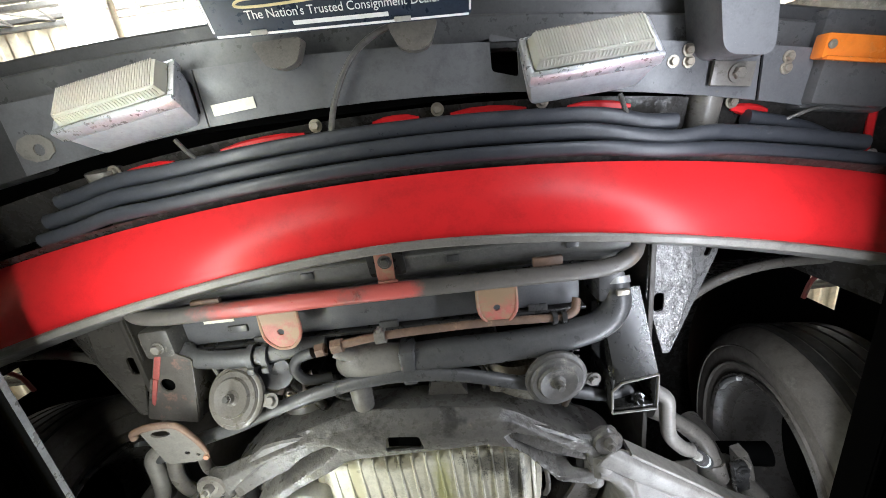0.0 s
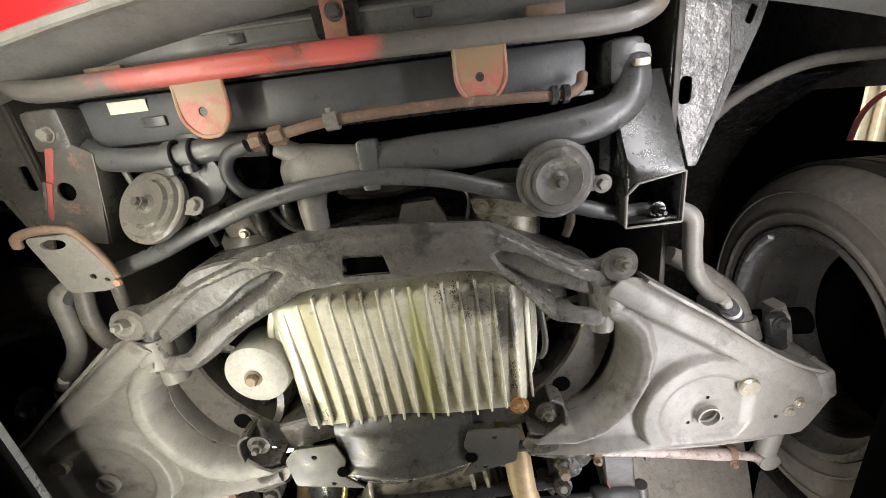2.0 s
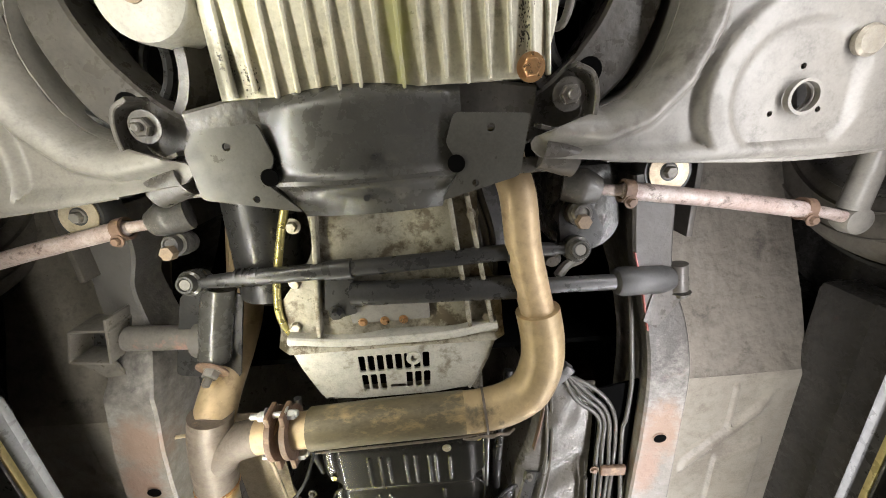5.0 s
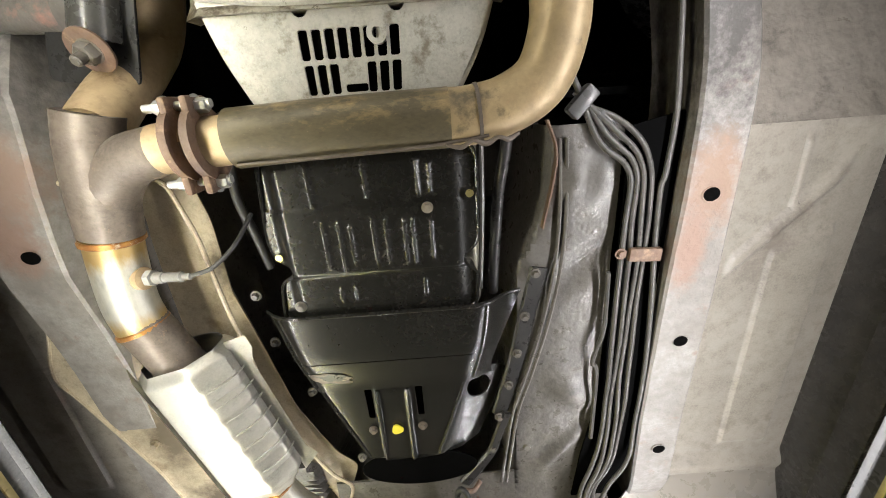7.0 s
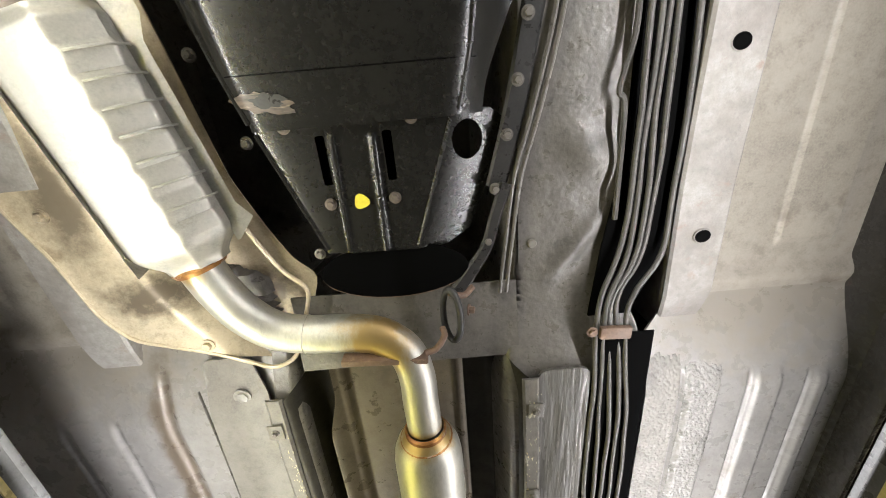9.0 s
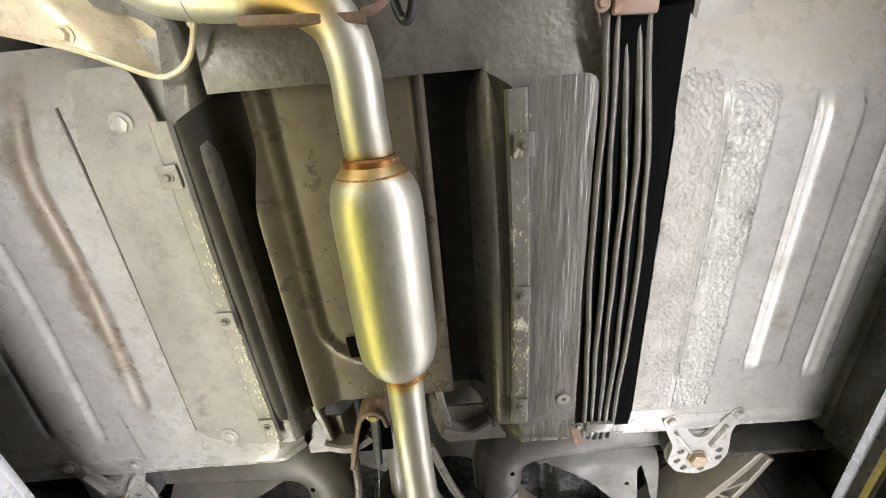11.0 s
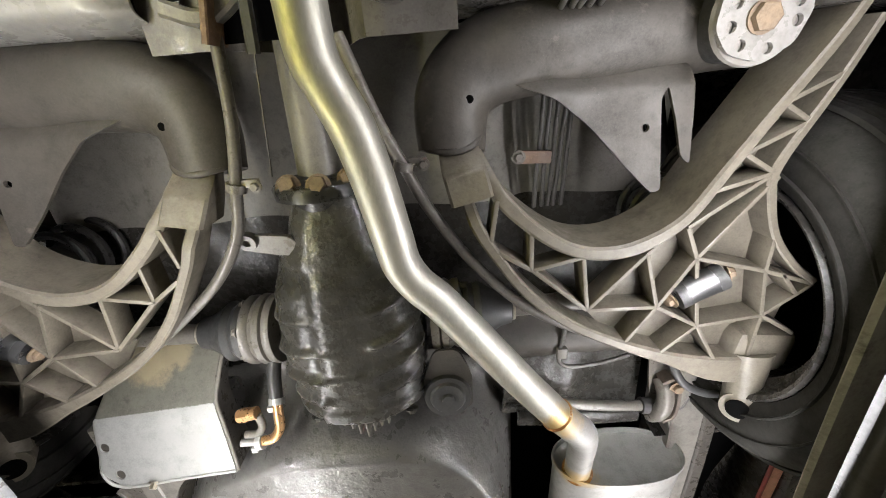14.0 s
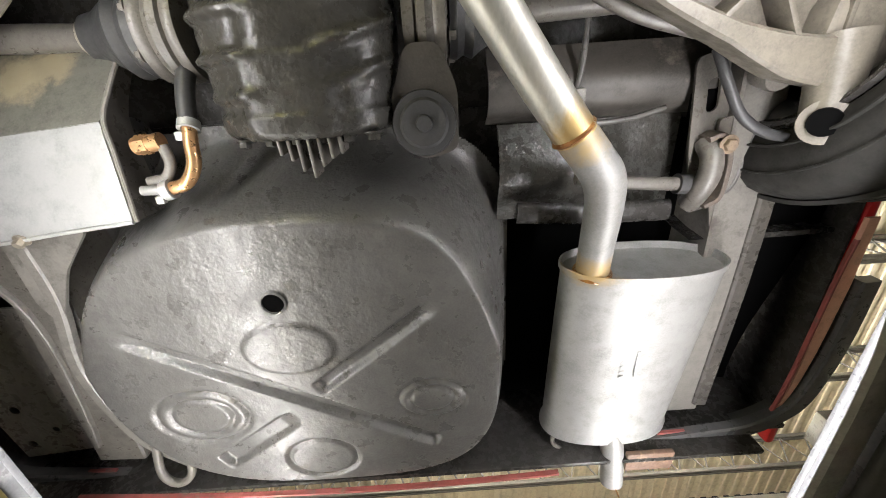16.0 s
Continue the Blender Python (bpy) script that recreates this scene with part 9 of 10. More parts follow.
for s in (1, -1):
    part("cross_tube", tube([(s * 0.62, 2.975, 1.842), (s * 0.50, 2.978, 1.844), (s * 0.38, 2.982, 1.844), (s * 0.28, 2.987, 1.842), (s * 0.222, 3.005, 1.840), (s * 0.187, 3.045, 1.828), (s * 0.180, 3.112, 1.812)], [0.058, 0.060, 0.062, 0.062, 0.061, 0.056, 0.050], 28, 9, 0.92), "carrier", rs, "wide curved oily axle tube")
    horn_ = [(0.262, 3.024), (0.326, 3.050), (0.377, 3.092), (0.428, 3.149), (0.466, 3.190), (0.480, 3.187), (0.474, 3.12), (0.470, 3.06), (0.478, 3.045), (0.492, 3.09), (0.504, 3.140), (0.518, 3.153), (0.516, 3.083), (0.514, 3.020), (0.45, 3.012), (0.36, 3.014)]
    part("horn_plate", plate([(s * x, y) for x, y in rounded(horn_, 0.006, 2)], 1.772, 1.778, [[(s * x, y) for x, y in ring_of((0.452, 3.098), 0.0055, 10)]], lean=lambda x, y: 0.10 * (3.19 - y) - 0.003 + 0.008 * near(abs(x), 0.40, 0.09) + 0.022 * ease(3.05 - y, 0, 0.04), cuts=5), "carrier", rs, "dusty pointed fork of the carrier")
    # The slot's shade is painted by a near-black sheet.
    part("horn_fold", plate([(s * x, y) for x, y in ((0.455, 3.03), (0.485, 3.03), (0.506, 3.142), (0.478, 3.186))], 1.800, 1.804, lean=lambda x, y: 0.10 * (3.19 - y)), "shade_black", rs, "black sheet for the shaded slot between the prongs")
    part("hood_lip", tube([(s * 0.136, 3.075, 1.83), (s * 0.142, 3.098, 1.795), (s * 0.160, 3.103, 1.778), (s * 0.185, 3.105, 1.773), (s * 0.212, 3.098, 1.782), (s * 0.226, 3.075, 1.81)], [0.004, 0.006, 0.006, 0.006, 0.006, 0.004], 10, 5), "carrier", rs, "lip of the hood over the arm mount")
    part("hood_hole", lathe([(0, 0), (0.0055, 0), (0.0055, 0.003), (0, 0.003)], (s * 0.208, 3.040, 1.7795), seg=12), "shade_black", rs)
    # triangular front mount
    tri = rounded([(0.480, 2.868), (0.497, 2.866), (0.540, 2.925), (0.560, 2.925), (0.598, 2.862), (0.618, 2.866), (0.606, 2.92), (0.612, 2.972), (0.598, 3.008), (0.560, 3.026), (0.518, 3.014), (0.498, 2.985), (0.504, 2.945), (0.478, 2.888)], 0.010, 3)
    hl = [ring_of((0.556 + 0.040 * math.cos(a), 2.976 + 0.036 * math.sin(a)), 0.007, 9) for a in (0.2, 1.3, 2.2, 2.9, 3.6, 5.9)]
    tm = thing("subframe_mount", (s * 0.55, 2.95, 1.745), "pale forked subframe mount with a large bolt", "mount bracket", "subframe mounts")
    part("fork_plate", plate([(s * x, y) for x, y in tri], 1.742, 1.748, [[(s * x, y) for x, y in h] for h in hl]), "floor_rear" if s > 0 else "floor_rear", tm)
    part("disc", lathe([(0.020, 0), (0.055, 0.002), (0.057, 0.008), (0.02, 0.010)], (s * 0.556, 2.974, 1.7485), seg=36), "rail", tm)
    part("centre_bolt", bolt((s * 0.552, 2.977, 1.741), r=0.0165, h=0.012, washer=1.15), "bolt_rust", tm, "large tan hex bolt")
    for x, y in ((0.489, 2.876), (0.606, 2.870)):
        part("bolt", bolt((s * x, y, 1.742), r=0.009, h=0.008), "floor_rear", tm)
    for a, b in (((0.500, 2.905), (0.535, 2.955)), ((0.592, 2.895), (0.57, 2.945))):
        part("rib", rib((s * a[0], a[1]), (s * b[0], b[1]), 0.006, 1.733, 1.743), "floor_rear", tm)
    part("rubber_mount", lathe([(0, 0), (0.045, 0), (0.05, 0.02), (0.05, 0.05), (0, 0.05)], (s * 0.556, 2.975, 1.757), seg=26), "rubber", tm)


for s in (1, -1):
    sp = thing("rear_spring", (s * 0.565, 3.275, 1.86), "black coil spring with a ribbed rubber buffer above the arm", "coil spring", "rear springs")
    part("coil", tube([(s * (0.565 + 0.062 * math.cos(k * 0.5)), 3.275 + 0.062 * math.sin(k * 0.5), 1.865 + 0.0034 * k) for k in range(40)], 0.008, 8, 3), "black", sp)
    part("buffer", lathe([(0, 0), (0.030, 0), (0.038, 0.008), (0.030, 0.018), (0.040, 0.028), (0.032, 0.040), (0.042, 0.052), (0.034, 0.064), (0.044, 0.078), (0, 0.08)], (s * 0.565, 3.275, 1.87), (0, 0, 1), 24), "rubber", sp, "ribbed black rubber buffer")


def trailing_arm(s):
    ta = thing("trailing_arm", (s * 0.48, 3.3, 1.75), "dusty cast semi-trailing arm with triangular lattice ribs", "trailing arm", "rear trailing arms")
    z0, z1 = 1.731, 1.775

    def P(pts):
        return [(s * x, y) for x, y in pts]

    inner = [(0.211, 3.112), (0.240, 3.168), (0.285, 3.215), (0.335, 3.250), (0.385, 3.264), (0.440, 3.258), (0.500, 3.222), (0.545, 3.155), (0.590, 3.085), (0.64, 3.01), (0.665, 2.965)]
    outer = [(0.179, 3.112), (0.203, 3.20), (0.235, 3.26), (0.280, 3.325), (0.345, 3.385), (0.425, 3.432), (0.52, 3.475), (0.60, 3.505), (0.66, 3.515)]
    edge = [(0.69, 2.985), (0.66, 3.06), (0.615, 3.155), (0.618, 3.20), (0.640, 3.26), (0.680, 3.31), (0.722, 3.345)]
    part("front_flange", strip(P(inner), [0.022, 0.022, 0.020, 0.020, 0.022, 0.024, 0.020, 0.018, 0.016, 0.014, 0.012], [1.778, z0 + 0.002] + [z0 - 0.003] * 9, [z1 + 0.05] * 11, 5), "arm_cast", ta, "curved front flange")
    part("rear_flange", strip(P(outer), [0.020, 0.018, 0.016, 0.016, 0.016, 0.018, 0.026, 0.05, 0.06], [1.778] + [z0] * 8, [1.80] + [z1] * 8, 5), "arm_cast", ta, "curved rear flange")
    part("side_flange", strip(P(edge), [0.010, 0.012, 0.016, 0.014, 0.012, 0.012, 0.012], z0, z1, 5), "arm_cast", ta)
    A, B, C, D, E, F_, G = (0.455, 3.272), (0.530, 3.286), (0.640, 3.318), (0.482, 3.367), (0.553, 3.410), (0.655, 3.400), (0.372, 3.362)
    H, I, J, K, L = (0.285, 3.283), (0.360, 3.268), (0.722, 3.348), (0.724, 3.384), (0.718, 3.442)
    webs = [(A, D), (D, B), (B, C), (A, G), (B, E), (D, E), (D, G), (C, F_), (E, F_), (B, (0.62, 3.17)), (C, (0.64, 3.26)), (C, J), (F_, J), (F_, L), (F_, (0.652, 3.50)), (E, (0.50, 3.46)), (E, (0.60, 3.49)), (D, (0.44, 3.43)), (I, G), (I, H), (G, H), ((0.235, 3.17), (0.225, 3.23)), (H, (0.235, 3.25)), (A, (0.505, 3.225)), (B, (0.508, 3.235)),
            ((0.508, 3.235), (0.612, 3.165)), ((0.565, 3.135), (0.612, 3.165)), ((0.565, 3.135), (0.64, 3.10)), ((0.60, 3.075), (0.64, 3.10)), ((0.60, 3.075), (0.665, 3.045)), ((0.53, 3.185), (0.612, 3.165)), ((0.668, 3.325), (0.70, 3.365)), ((0.283, 3.285), (0.283, 3.22))]
    for a, b in webs:
        part("web", rib((s * a[0], a[1]), (s * b[0], b[1]), 0.0068, z0 + 0.001, z1), "arm_cast", ta)
    back_ = [(0.455, 3.272), (0.505, 3.225), (0.61, 3.15), (0.64, 3.255), (0.72, 3.345), (0.725, 3.39), (0.715, 3.45), (0.73, 3.52), (0.62, 3.51), (0.50, 3.468), (0.42, 3.43), (0.372, 3.37)]
    part("web_plate", plate(P(back_), z1 - 0.004, z1 + 0.004), "arm_cast", ta, "flat web behind the ribs")
    nose = [(0.545, 3.155), (0.64, 3.01), (0.70, 2.98), (0.66, 3.07), (0.612, 3.16), (0.505, 3.228)]
    part("web_plate", plate(P(nose), z1 - 0.004, z1 + 0.004), "arm_cast", ta)
    part("front_eye", strip(P([(0.181, 3.060), (0.187, 3.095), (0.193, 3.130), (0.201, 3.168)]), [0.044, 0.056, 0.062, 0.060], [1.820, 1.792, 1.752, 1.7285], [1.82, 1.81, 1.80, 1.79], 6), "arm_cast", ta, "tapered bushing end")
    part("bushing", lathe([(0, -0.034), (0.017, -0.034), (0.019, 0.034), (0, 0.034)], (s * 0.183, 3.062, 1.812), (1, 0, 0), 20), "rubber", ta)
    part("hub_end", join(box((s * 0.685, 3.485, 1.770), (0.11, 0.085, 0.07), rz=s * 8, bev=0.02)), "arm_cast", ta, "thick cast hub end")
    part("lug", join(tube([(s * 0.672, 3.49, 1.760), (s * 0.670, 3.54, 1.745), (s * 0.664, 3.578, 1.736)], [0.042, 0.030, 0.027], 18, 4), tube([(s * 0.648, 3.584, 1.716), (s * 0.684, 3.592, 1.756)], 0.028, 22, 1)), "arm_cast", ta, "cast lug with an eye")
    part("lug_hole", lathe([(0, 0), (0.018, 0), (0.018, 0.003), (0, 0.003)], (s * 0.6465, 3.5835, 1.7145), (s * -0.65, -0.1, -0.75), 18), "shade_black", ta)
    part("shock_bolt", bolt((s * 0.700, 3.60, 1.765), (s * 0.5, 0.6, -0.3), r=0.016, h=0.02), "rubber", ta)
    dm = part("damper_can", tube([(s * 0.512, 3.353, 1.738), (s * 0.578, 3.322, 1.738)], 0.021, 24, 1), "steel_dark", ta, "small dark metallic cylinder")
    for q in (0.0, 0.80):
        part("band", tube([(s * (0.512 + 0.066 * q), 3.353 - 0.031 * q, 1.738), (s * (0.525 + 0.066 * q), 3.347 - 0.031 * q, 1.738)], 0.0218, 24, 1), "lift", dm, "dark end band")
    part("clamp_bolt", bolt((s * 0.505, 3.357, 1.738), (s * -1, 0.5, -0.3), r=0.010, h=0.010), "bolt_rust", dm)
    part("clamp_bolt", bolt((s * 0.585, 3.318, 1.738), (s * 1, -0.4, -0.3), r=0.009, h=0.010), "bolt_rust", dm)
    part("shock_absorber", tube([(s * 0.70, 3.62, 1.76), (s * 0.70, 3.56, 1.95), (s * 0.70, 3.52, 2.15)], 0.03, 18, 3), "rubber", ta)
    return ta


trailing_arm(1)
trailing_arm(-1)

# differential
df = thing("differential", (0, 3.35, 1.80), "oily black cast differential with ribbed cover and half shafts", "differential")


def diff_shell():
    bm, rings = bmesh.new(), []
    rows = ((3.165, 0.055, 0.045, 1.84), (3.20, 0.070, 0.058, 1.84), (3.235, 0.078, 0.068, 1.84), (3.265, 0.104, 0.074, 1.838), (3.32, 0.122, 0.082, 1.836), (3.36, 0.128, 0.086, 1.836), (3.44, 0.132, 0.090, 1.834), (3.50, 0.128, 0.091, 1.832), (3.530, 0.119, 0.092, 1.830), (3.536, 0.125, 0.096, 1.830), (3.556, 0.122, 0.094, 1.829), (3.566, 0.112, 0.086, 1.828), (3.570, 0.03, 0.03, 1.83))
    ys, aa, bb, zz = zip(*rows)
    m = 72
    for y in [*np.linspace(3.165, 3.56, 120), 3.565, 3.57]:
        a, b, cz = (float(np.interp(y, ys, v)) for v in (aa, bb, zz))
        ring = []
        for j in range(m):
            t = 2 * math.pi * j / m
            c, s = math.cos(t), math.sin(t)
            x, z = a * math.copysign(abs(c) ** 0.72, c), b * math.copysign(abs(s) ** 0.82, s)
            low = ease(-s, 0.05, 0.45)
            bow = 0.030 * (x / 0.12) ** 2
            side = ease(abs(x), 0.030, 0.052)
            out = 0.0
            for yc, h in ((3.352, 0.006), (3.412, 0.011), (3.462, 0.012), (3.508, 0.008)):
                out += h * near(y + (bow if x > 0 else -0.2 * bow), yc, 0.0125) * side
            out += 0.009 * ease(0.034 - abs(x + 0.012), 0, 0.010) * ease(y, 3.27, 3.30) * (1 - ease(y, 3.45, 3.47))
            out += 0.009 * ease(0.058 - abs(x + 0.008), 0, 0.006) * ease(y, 3.455, 3.468)
            out -= 0.016 * ease(-x, 0.035, 0.075) * near(y, 3.285, 0.035)
            out += 0.0010 * noise.noise((x * 50, y * 50, z * 50)) + 0.0004 * noise.noise((x * 150, y * 150, z * 150))
            ring.append(bm.verts.new((-0.022 + x + 0.4 * out * low * c, y, cz + z - out * low)))
        rings.append(ring)
    for a, b in zip(rings, rings[1:]):
        for j in range(m):
            bm.faces.new((a[j], a[(j + 1) % m], b[(j + 1) % m], b[j]))
    bm.faces.new(rings[0][::-1])
    bm.faces.new(rings[-1])
    return bm


part("case", diff_shell(), "diff", df, "oily case with cast ridges and a raised cover face", 55)
for x in (-0.105, -0.07, -0.035, 0.0, 0.035, 0.07):
    part("cover_bolt", bolt((x, 3.566, 1.762), (0, 1, -0.3), r=0.0085, h=0.010), "diff", df)
for k, x in enumerate((-0.058, -0.045, -0.032, -0.018, -0.004, 0.010, 0.024)):
    ln = (0.022, 0.03, 0.045, 0.055, 0.04, 0.03, 0.024)[k]
    part("cooling_fin", join(rib((x, 3.562), (x + 0.002, 3.565 + ln), 0.0042, 1.7495, 1.79)), "dusty_dark", df)
part("pinion_flange", lathe([(0, 0), (0.070, 0), (0.074, 0.006), (0.074, 0.020), (0.05, 0.024), (0.045, 0.05), (0, 0.05)], (-0.03, 3.140, 1.836), (0, 1, 0), 36), "black", df, "black rubber coupling disc")
for a in (-1.35, -0.4, -2.3):
    part("coupling_bolt", bolt((-0.03 + 0.055 * math.cos(a), 3.140, 1.836 + 0.055 * math.sin(a)), (0.1, -0.5, -0.85), r=0.0135, h=0.014, washer=1.4), "bolt_rust", df, "large tan hex bolt")
part("front_ear", join(plate(rounded([(-0.155, 3.205), (-0.08, 3.215), (-0.06, 3.25), (-0.10, 3.245), (-0.155, 3.232)], 0.01), 1.785, 1.795), lathe([(0.006, 0), (0.014, 0), (0.014, 0.014), (0.006, 0.014)], (-0.145, 3.218, 1.778), (0, -0.2, 1), 18)), "dusty_dark", df)
for s in (1, -1):
    x0 = 0.120 if s > 0 else -0.168
    part("output_flange", lathe([(0.03, 0), (0.066, 0), (0.068, 0.006), (0.066, 0.014), (0.060, 0.016), (0.066, 0.02), (0.068, 0.03), (0.062, 0.04), (0.066, 0.046), (0.066, 0.056), (0.04, 0.062)], (x0, 3.425, 1.855), (s, 0, 0), 36), "dusty_dark", df)
    for k in range(6):
        a = k * math.pi / 3
        part("flange_bolt", bolt((x0 + s * 0.060, 3.425 + 0.054 * math.cos(a), 1.855 + 0.054 * math.sin(a)), (s, 0, 0), r=0.007, h=0.010), "dusty_dark", df)
    xb = x0 + s * 0.062
    part("boot", lathe([(0.055, 0), (0.058, 0.01), (0.052, 0.02), (0.058, 0.032), (0.048, 0.045), (0.034, 0.07), (0.03, 0.09), (0.02, 0.095)], (xb, 3.425, 1.855), (s, 0, 0), 30), "rubber", df, "ribbed rubber boot")
    part("half_shaft", tube([(xb + s * 0.08, 3.425, 1.855), (s * 0.66, 3.41, 1.845)], 0.019, 16, 1), "dusty_dark", df, "dusty half shaft")
    part("clamp", lathe([(0.020, 0), (0.024, 0), (0.024, 0.012), (0.02, 0.012)], (xb + s * 0.086, 3.425, 1.855), (s, 0, 0), 20), "bolt", df)
mt = part("rear_mount", lathe([(0, -0.014), (0.010, -0.014), (0.012, -0.008), (0.030, -0.009), (0.034, -0.004), (0.043, -0.004), (0.045, 0.004), (0.045, 0.03), (0, 0.03)], (0.139, 3.560, 1.776), (0, 0.12, 1), 34), "rubber", df, "round rubber mount")
part("mount_plate", plate(rounded([(0.095, 3.53), (0.12, 3.46), (0.165, 3.46), (0.188, 3.52), (0.186, 3.60), (0.14, 3.612), (0.10, 3.59)], 0.015), 1.786, 1.792), "carrier", mt)
part("drive_shaft", tube([(-0.012, 2.70, 1.84), (-0.022, 2.95, 1.838), (-0.028, 3.13, 1.836)], [0.032, 0.032, 0.034], 20, 3), "dusty", df, "grey propeller shaft")

# handbrake rod, cables
cb = thing("handbrake_bracket", (-0.06, 2.86, 1.78), "rusty arched handbrake bracket with a brass nut", "bracket")
part("arch", strip([(-0.104, 2.952), (-0.092, 2.905), (-0.076, 2.850), (-0.066, 2.826), (-0.047, 2.813), (-0.029, 2.823), (-0.022, 2.848)], 0.009, 1.752, 1.80, 8), "rust", cb)
# Near-black plate that imitates the shade within the arch.
part("backing", plate([(-0.098, 2.95), (-0.074, 2.848), (-0.046, 2.817), (-0.024, 2.845), (-0.028, 2.95)], 1.790, 1.793), "shade_black", cb, "black sheet for the shade inside the arch")
part("strap", strip([(-0.046, 2.832), (-0.052, 2.90), (-0.058, 2.965)], 0.016, 1.768, 1.774, 4), "rubber", cb, "black strap hanging from the arch")
part("nut", bolt((-0.046, 2.828, 1.764), r=0.009, h=0.010), "brass", cb, "brass nut")
lone("handbrake_cable", tube([(-0.105, 2.94, 1.785), (-0.110, 3.04, 1.772), (-0.128, 3.125, 1.768), (-0.150, 3.20, 1.768), (-0.205, 3.275, 1.768), (-0.29, 3.345, 1.768), (-0.40, 3.420, 1.772), (-0.55, 3.49, 1.78)], 0.0085, 12), "dusty_dark", "thick grey handbrake cable", "cable", "handbrake cables")
lone("handbrake_cable", tube([(0.045, 2.95, 1.79), (0.080, 3.05, 1.775), (0.106, 3.11, 1.772), (0.14, 3.185, 1.770), (0.205, 3.285, 1.770), (0.29, 3.375, 1.772), (0.40, 3.440, 1.776), (0.50, 3.47, 1.78)], 0.0085, 12), "dusty_dark", "thick grey handbrake cable", "cable", "handbrake cables")
for x, y in ((-0.128, 3.128), (0.110, 3.118)):
    lone("cable_clamp", join(lathe([(0.008, -0.006), (0.014, -0.006), (0.014, 0.006), (0.008, 0.006)], (x, y, 1.768), (-0.3, 1, 0), 16), box((x + 0.020, y - 0.004, 1.770), (0.026, 0.012, 0.010), bev=0.002), bolt((x + 0.028, y, 1.766), r=0.006, h=0.008)), "dusty_dark", "small bolted clamp on the handbrake cable", "clamp", "cable clamps")
lone("thin_cable", tube([(-0.044, 2.85, 1.775), (-0.06, 2.98, 1.775), (-0.082, 3.12, 1.785)], 0.0015, 6), "line", "thin bare steel cable", "cable")
for x0, x1, y in ((-0.155, -0.06, 2.90), (0.075, 0.17, 2.89)):
    br = thing("tunnel_bracket", ((x0 + x1) / 2, y, 1.78), "dusty folded bracket at the end of the tunnel", "bracket", "tunnel brackets")
    part("strap", strip([(x0, y - 0.09), (x0 + 0.012, y)], 0.014, 1.778, 1.79, 2), "dusty_dark", br)
    part("foot", strip([(x0, y + 0.008), ((x0 + x1) / 2, y + 0.022), (x1, y - 0.005)], 0.020, 1.770, 1.80, 4), "dusty_dark", br)
part("tunnel_end", sheet(-0.20, 0.20, 2.86, 2.955, 30, 10, lambda x, y: 1.80 + 0.10 * ease(0.10 - abs(x + 0.02), 0, 0.05)), "dusty_dark", body, "dusty end of the tunnel above the shaft")

# fuel pump cover and its fittings
fp = thing("fuel_pump_cover", (-0.38, 3.60, 1.75), "silver steel fuel pump cover with two holes and a soiled front", "fuel pump cover")
def cover_z(x, y):
    """The bent cover: a steep front and a flatter underside, with a round bend between them."""
    v = y - (3.530 - 0.07 * (x + 0.30))
    return 1.7755 - 0.31 * v + 0.245 * (math.hypot(v, 0.014) - v) + 0.0012 * near(v, 0.036, 0.006) + 0.035 * ease(-x, 0.535, 0.572)


part("front_face", plate(rounded([(-0.49, 3.43), (-0.286, 3.425), (-0.300, 3.531), (-0.535, 3.5475)], 0.006), 0.0, 0.003, lean=cover_z, cuts=5), "pump_front", fp, "olive grey sloping front with beige dirt")
part("bottom_face", plate(rounded([(-0.538, 3.547), (-0.300, 3.530), (-0.277, 3.660), (-0.500, 3.680), (-0.566, 3.636)], 0.006), 0.0, 0.003, [ring_of((-0.524, 3.602), 0.0095, 14), ring_of((-0.503, 3.656), 0.0095, 14)], lean=cover_z, cuts=5), "silver", fp)
part("side_wall", strip([(-0.284, 3.425), (-0.299, 3.528), (-0.275, 3.662)], 0.005, [1.857, 1.781, 1.737], [1.89, 1.83, 1.80], 6), "undercoat", fp, "dark side wall of the cover")
part("side_lip", tube([(-0.281, 3.425, 1.858), (-0.292, 3.49, 1.807), (-0.296, 3.528, 1.781), (-0.288, 3.57, 1.766), (-0.273, 3.662, 1.737)], 0.0035, 8, 6), "dusty", fp)
part("bottom_lip", tube([(x, y, cover_z(x, y)) for x, y in ((-0.276, 3.661), (-0.38, 3.670), (-0.498, 3.680), (-0.536, 3.656), (-0.563, 3.637))], 0.0032, 8, 5), "silver", fp, "rolled lower lip")
part("pump", tube([(-0.50, 3.58, 1.835), (-0.30, 3.57, 1.835)], 0.04, 20, 1), "black", fp)
part("bolt", bolt((-0.44, 3.676, 1.735), (0, 0.5, -1), r=0.007, h=0.012), "bolt", fp)
ff = thing("fuel_fittings", (-0.22, 3.57, 1.77), "copper fuel fittings with black hose and clamps", "fuel fittings")
part("union", join(tube([(-0.262, 3.565, 1.775), (-0.225, 3.56, 1.775)], 0.012, 16, 1), lathe([(0, 0), (0.014, 0), (0.014, 0.016), (0, 0.016)], (-0.258, 3.564, 1.775), (1, -0.1, 0), 6)), "copper", ff)
part("loop", tube([(-0.262, 3.615, 1.775), (-0.235, 3.61, 1.772), (-0.222, 3.59, 1.772), (-0.225, 3.565, 1.774)], 0.0075, 10), "dusty", ff)
part("bend", tube([(-0.232, 3.625, 1.765), (-0.205, 3.618, 1.765), (-0.188, 3.595, 1.768), (-0.186, 3.565, 1.775), (-0.186, 3.54, 1.785)], 0.0095, 14), "copper", ff, "amber bent pipe")
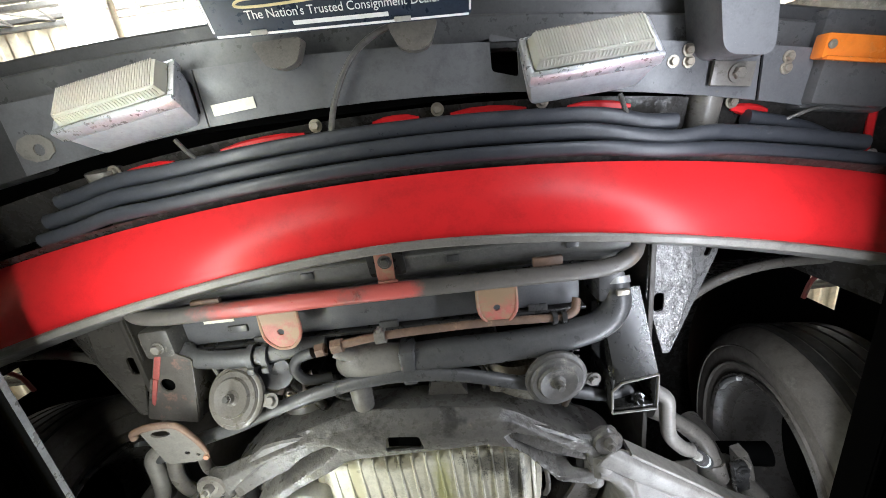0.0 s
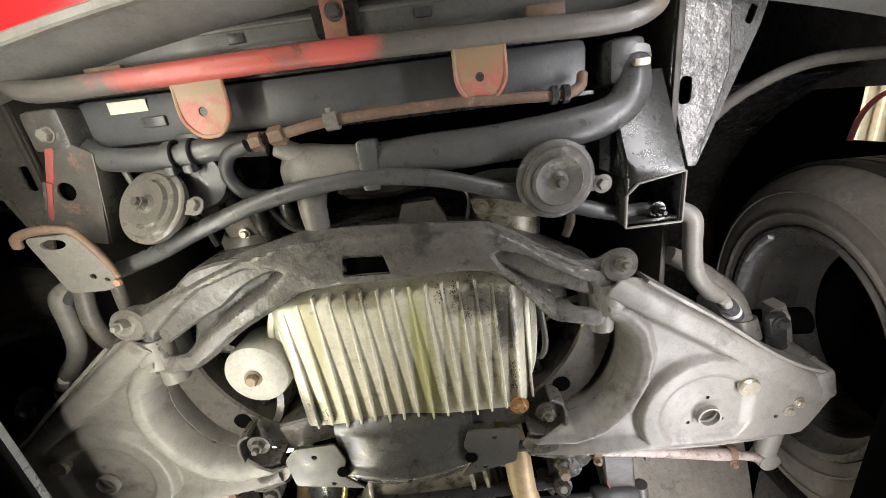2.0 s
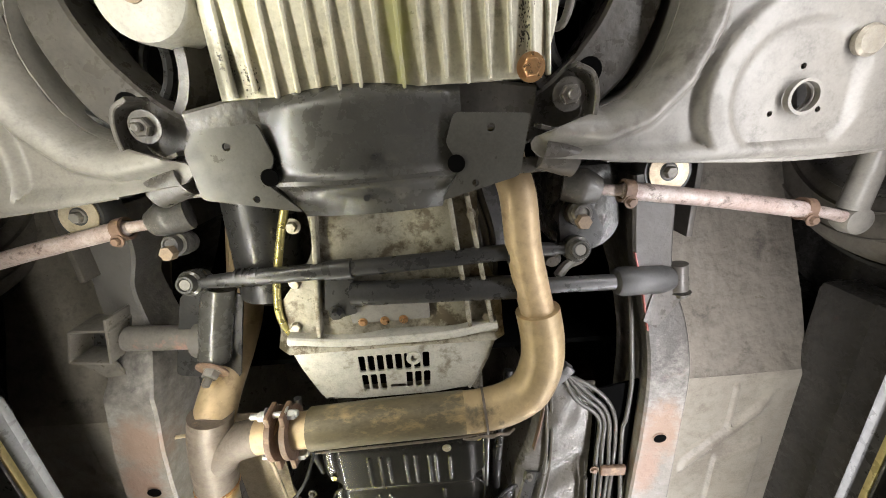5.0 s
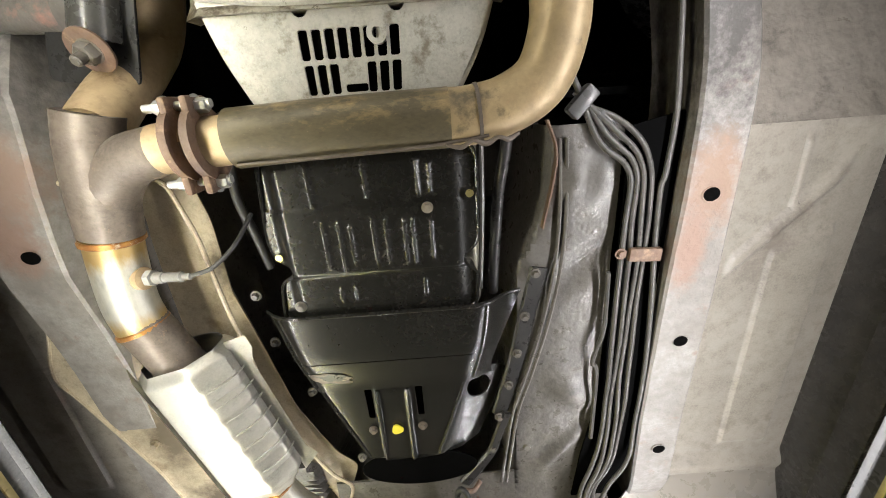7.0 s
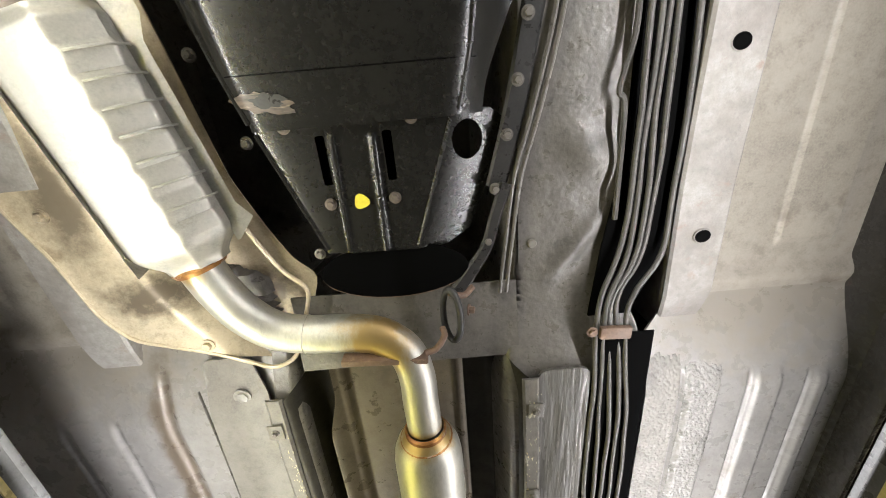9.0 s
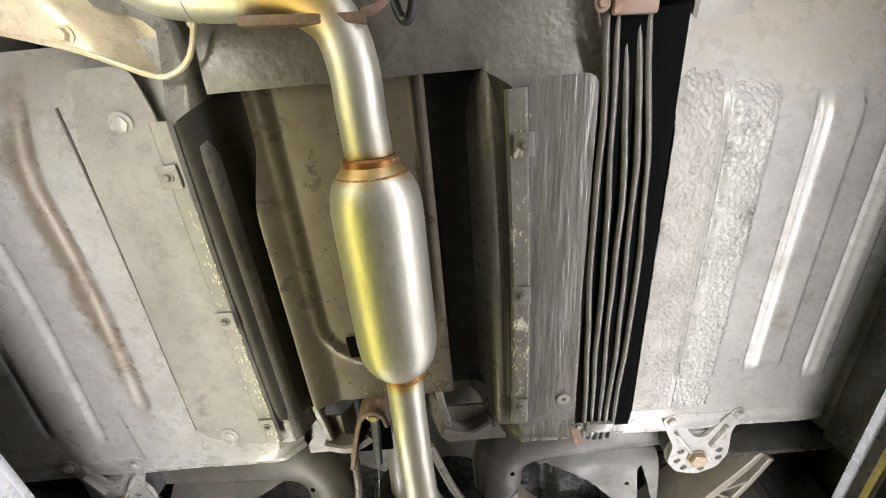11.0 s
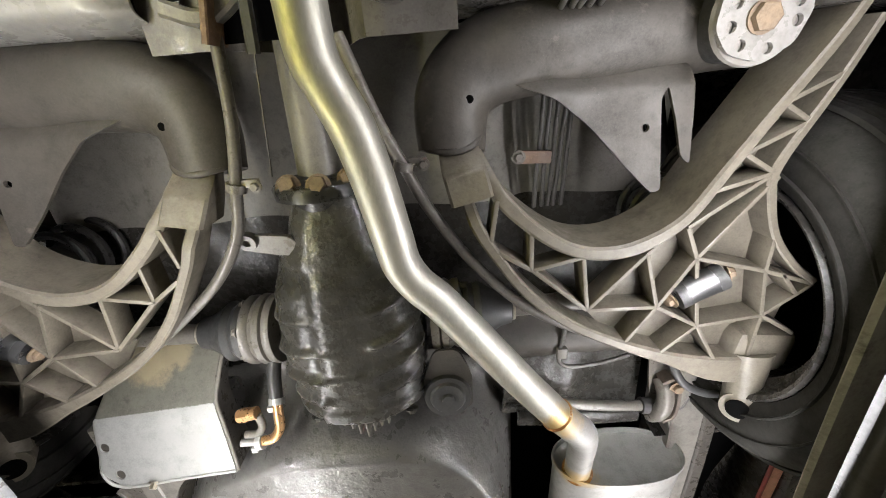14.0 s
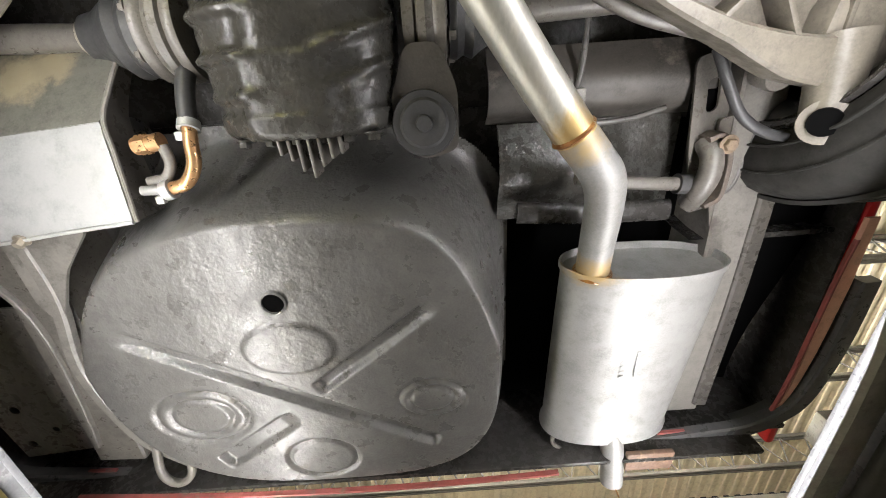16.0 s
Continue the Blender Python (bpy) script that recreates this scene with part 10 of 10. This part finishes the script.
part("hose", tube([(-0.186, 3.545, 1.782), (-0.186, 3.50, 1.80), (-0.186, 3.46, 1.83)], 0.0125, 14), "rubber", ff)
for c, ax in (((-0.186, 3.543, 1.783), (0, -0.7, 0.5)), ((-0.232, 3.626, 1.765), (1, -0.2, 0))):
    part("clamp", join(lathe([(0.010, -0.006), (0.0145, -0.006), (0.0145, 0.006), (0.010, 0.006)], c, ax, 18), box((c[0] - 0.012, c[1] + 0.012, c[2] - 0.006), (0.012, 0.012, 0.010), bev=0.002)), "silver", ff, "bright hose clamp")
part("stub", tube([(-0.27, 3.625, 1.765), (-0.225, 3.626, 1.765)], 0.007, 12, 1), "muffler", ff)

# right rear corner
part("hub_bush", lathe([(0.008, -0.004), (0.020, -0.004), (0.022, 0.0), (0.022, 0.03), (0.008, 0.03)], (0.622, 3.528, 1.775), (0, -0.2, 1), 22), "dusty_dark", bpy.data.objects["trailing_arm"])
hb = thing("hose_bracket", (0.59, 3.58, 1.84), "grey body bracket with an oblong hole", "bracket")
part("plate", plate(rounded([(0.548, 3.50), (0.600, 3.49), (0.625, 3.60), (0.632, 3.74), (0.585, 3.75), (0.562, 3.62)], 0.012), 1.842, 1.847, [rounded([(0.574, 3.532), (0.594, 3.528), (0.600, 3.576), (0.580, 3.582)], 0.010)], lean=lambda x, y: 0.12 * (x - 0.56)), "dusty_dark", hb)
# Backing coloured as shade behind the oblong hole.
part("hole_back", box((0.588, 3.556, 1.862), (0.05, 0.07, 0.004), bev=0), "shade_black", hb)
sh = thing("rear_anti_roll_mount", (0.58, 3.67, 1.83), "rusty rear anti-roll bar bracket with a thin bar", "bracket")
part("saddle", tube([(0.582, 3.728, 1.84), (0.580, 3.70, 1.818), (0.584, 3.672, 1.810), (0.588, 3.645, 1.818), (0.588, 3.625, 1.84)], 0.017, 14, 6), "dusty_dark", sh)
part("saddle_loop", strip([(0.578, 3.618), (0.600, 3.612), (0.616, 3.64), (0.620, 3.68), (0.616, 3.715), (0.594, 3.728)], 0.008, 1.815, 1.86, 6), "exhaust_brown", sh, "rusty loop of the bracket")
part("bar", tube([(0.38, 3.668, 1.835), (0.47, 3.682, 1.833), (0.555, 3.690, 1.832)], 0.0115, 14), "dusty_dark", sh)
part("bush", tube([(0.548, 3.689, 1.832), (0.572, 3.692, 1.832)], 0.017, 16, 1), "rubber", sh)
part("bolt", bolt((0.605, 3.625, 1.812), r=0.010, h=0.010), "bolt_rust", sh)
part("plate", plate(rounded([(0.60, 3.59), (0.66, 3.58), (0.69, 3.78), (0.63, 3.785), (0.615, 3.73)], 0.008), 1.836, 1.842), "dusty_dark", sh)
lone("brake_hose", tube([(0.546, 3.490, 1.80), (0.565, 3.535, 1.79), (0.590, 3.580, 1.78), (0.630, 3.605, 1.775), (0.672, 3.612, 1.775), (0.70, 3.610, 1.775)], 0.0075, 12), "rubber", "black flexible brake hose", "hose")
lone("brake_pipe", tube([(0.388, 3.40, 1.86), (0.382, 3.50, 1.856), (0.372, 3.557, 1.854), (0.384, 3.580, 1.854), (0.41, 3.586, 1.854), (0.47, 3.582, 1.856), (0.522, 3.570, 1.858)], 0.0045, 10), "line", "bent steel brake pipe", "brake line")
lone("brake_pipe", tube([(0.644, 3.46, 1.85), (0.648, 3.53, 1.84), (0.655, 3.60, 1.835), (0.652, 3.66, 1.833), (0.64, 3.705, 1.833), (0.615, 3.712, 1.835)], 0.0045, 10), "line", "bent steel brake pipe", "brake line")
xp = thing("axle_cross_panel", (0.45, 3.58, 1.88), "dusty black cross panel behind the axle with a dark pocket", "panel")
part("front_panel", sheet(0.24, 0.60, 3.47, 3.585, 30, 20, lambda x, y: 1.890 - 0.034 * near(y, 3.53, 0.075) + 0.004 * near(x, 0.40, 0.05) + 0.02 * ease(y, 3.565, 3.585), 0.006), "carrier", xp)
part("pocket_panel", sheet(0.26, 0.58, 3.585, 3.76, 30, 20, lambda x, y: 1.905 - 0.035 * ease(0.5 - x, 0.0, 0.10) * near(y, 3.66, 0.10), 0.006), "diff", xp)
part("lower_rail", tube([(0.29, 3.735, 1.865), (0.42, 3.742, 1.86), (0.56, 3.745, 1.86)], 0.020, 14, 4, 0.6), "undercoat_black", xp)
part("clip", box((0.378, 3.545, 1.852), (0.022, 0.026, 0.012), bev=0.003), "dusty_dark", xp)
part("bolt", bolt((0.352, 3.535, 1.868), r=0.008, h=0.008), "dusty", xp)
cp = thing("line_clamp", (0.322, 3.147, 1.88), "rusty clamp holding lines above the axle", "clip")
part("strap", box((0.325, 3.147, 1.888), (0.055, 0.022, 0.008), rz=4, bev=0.002), "rust", cp)
part("screw", bolt((0.296, 3.145, 1.886), r=0.008, h=0.008), "dusty_dark", cp)
ck = thing("wheel_chock", (0.77, 2.95, 1.52), "yellow painted wheel chock on the lift runway", "wheel chock")
part("wedge", moved(box((0, 0, 0.05), (0.16, 0.12, 0.10), bev=0.01), pose(0.80, 3.215, 1.521)), "yellow", ck)
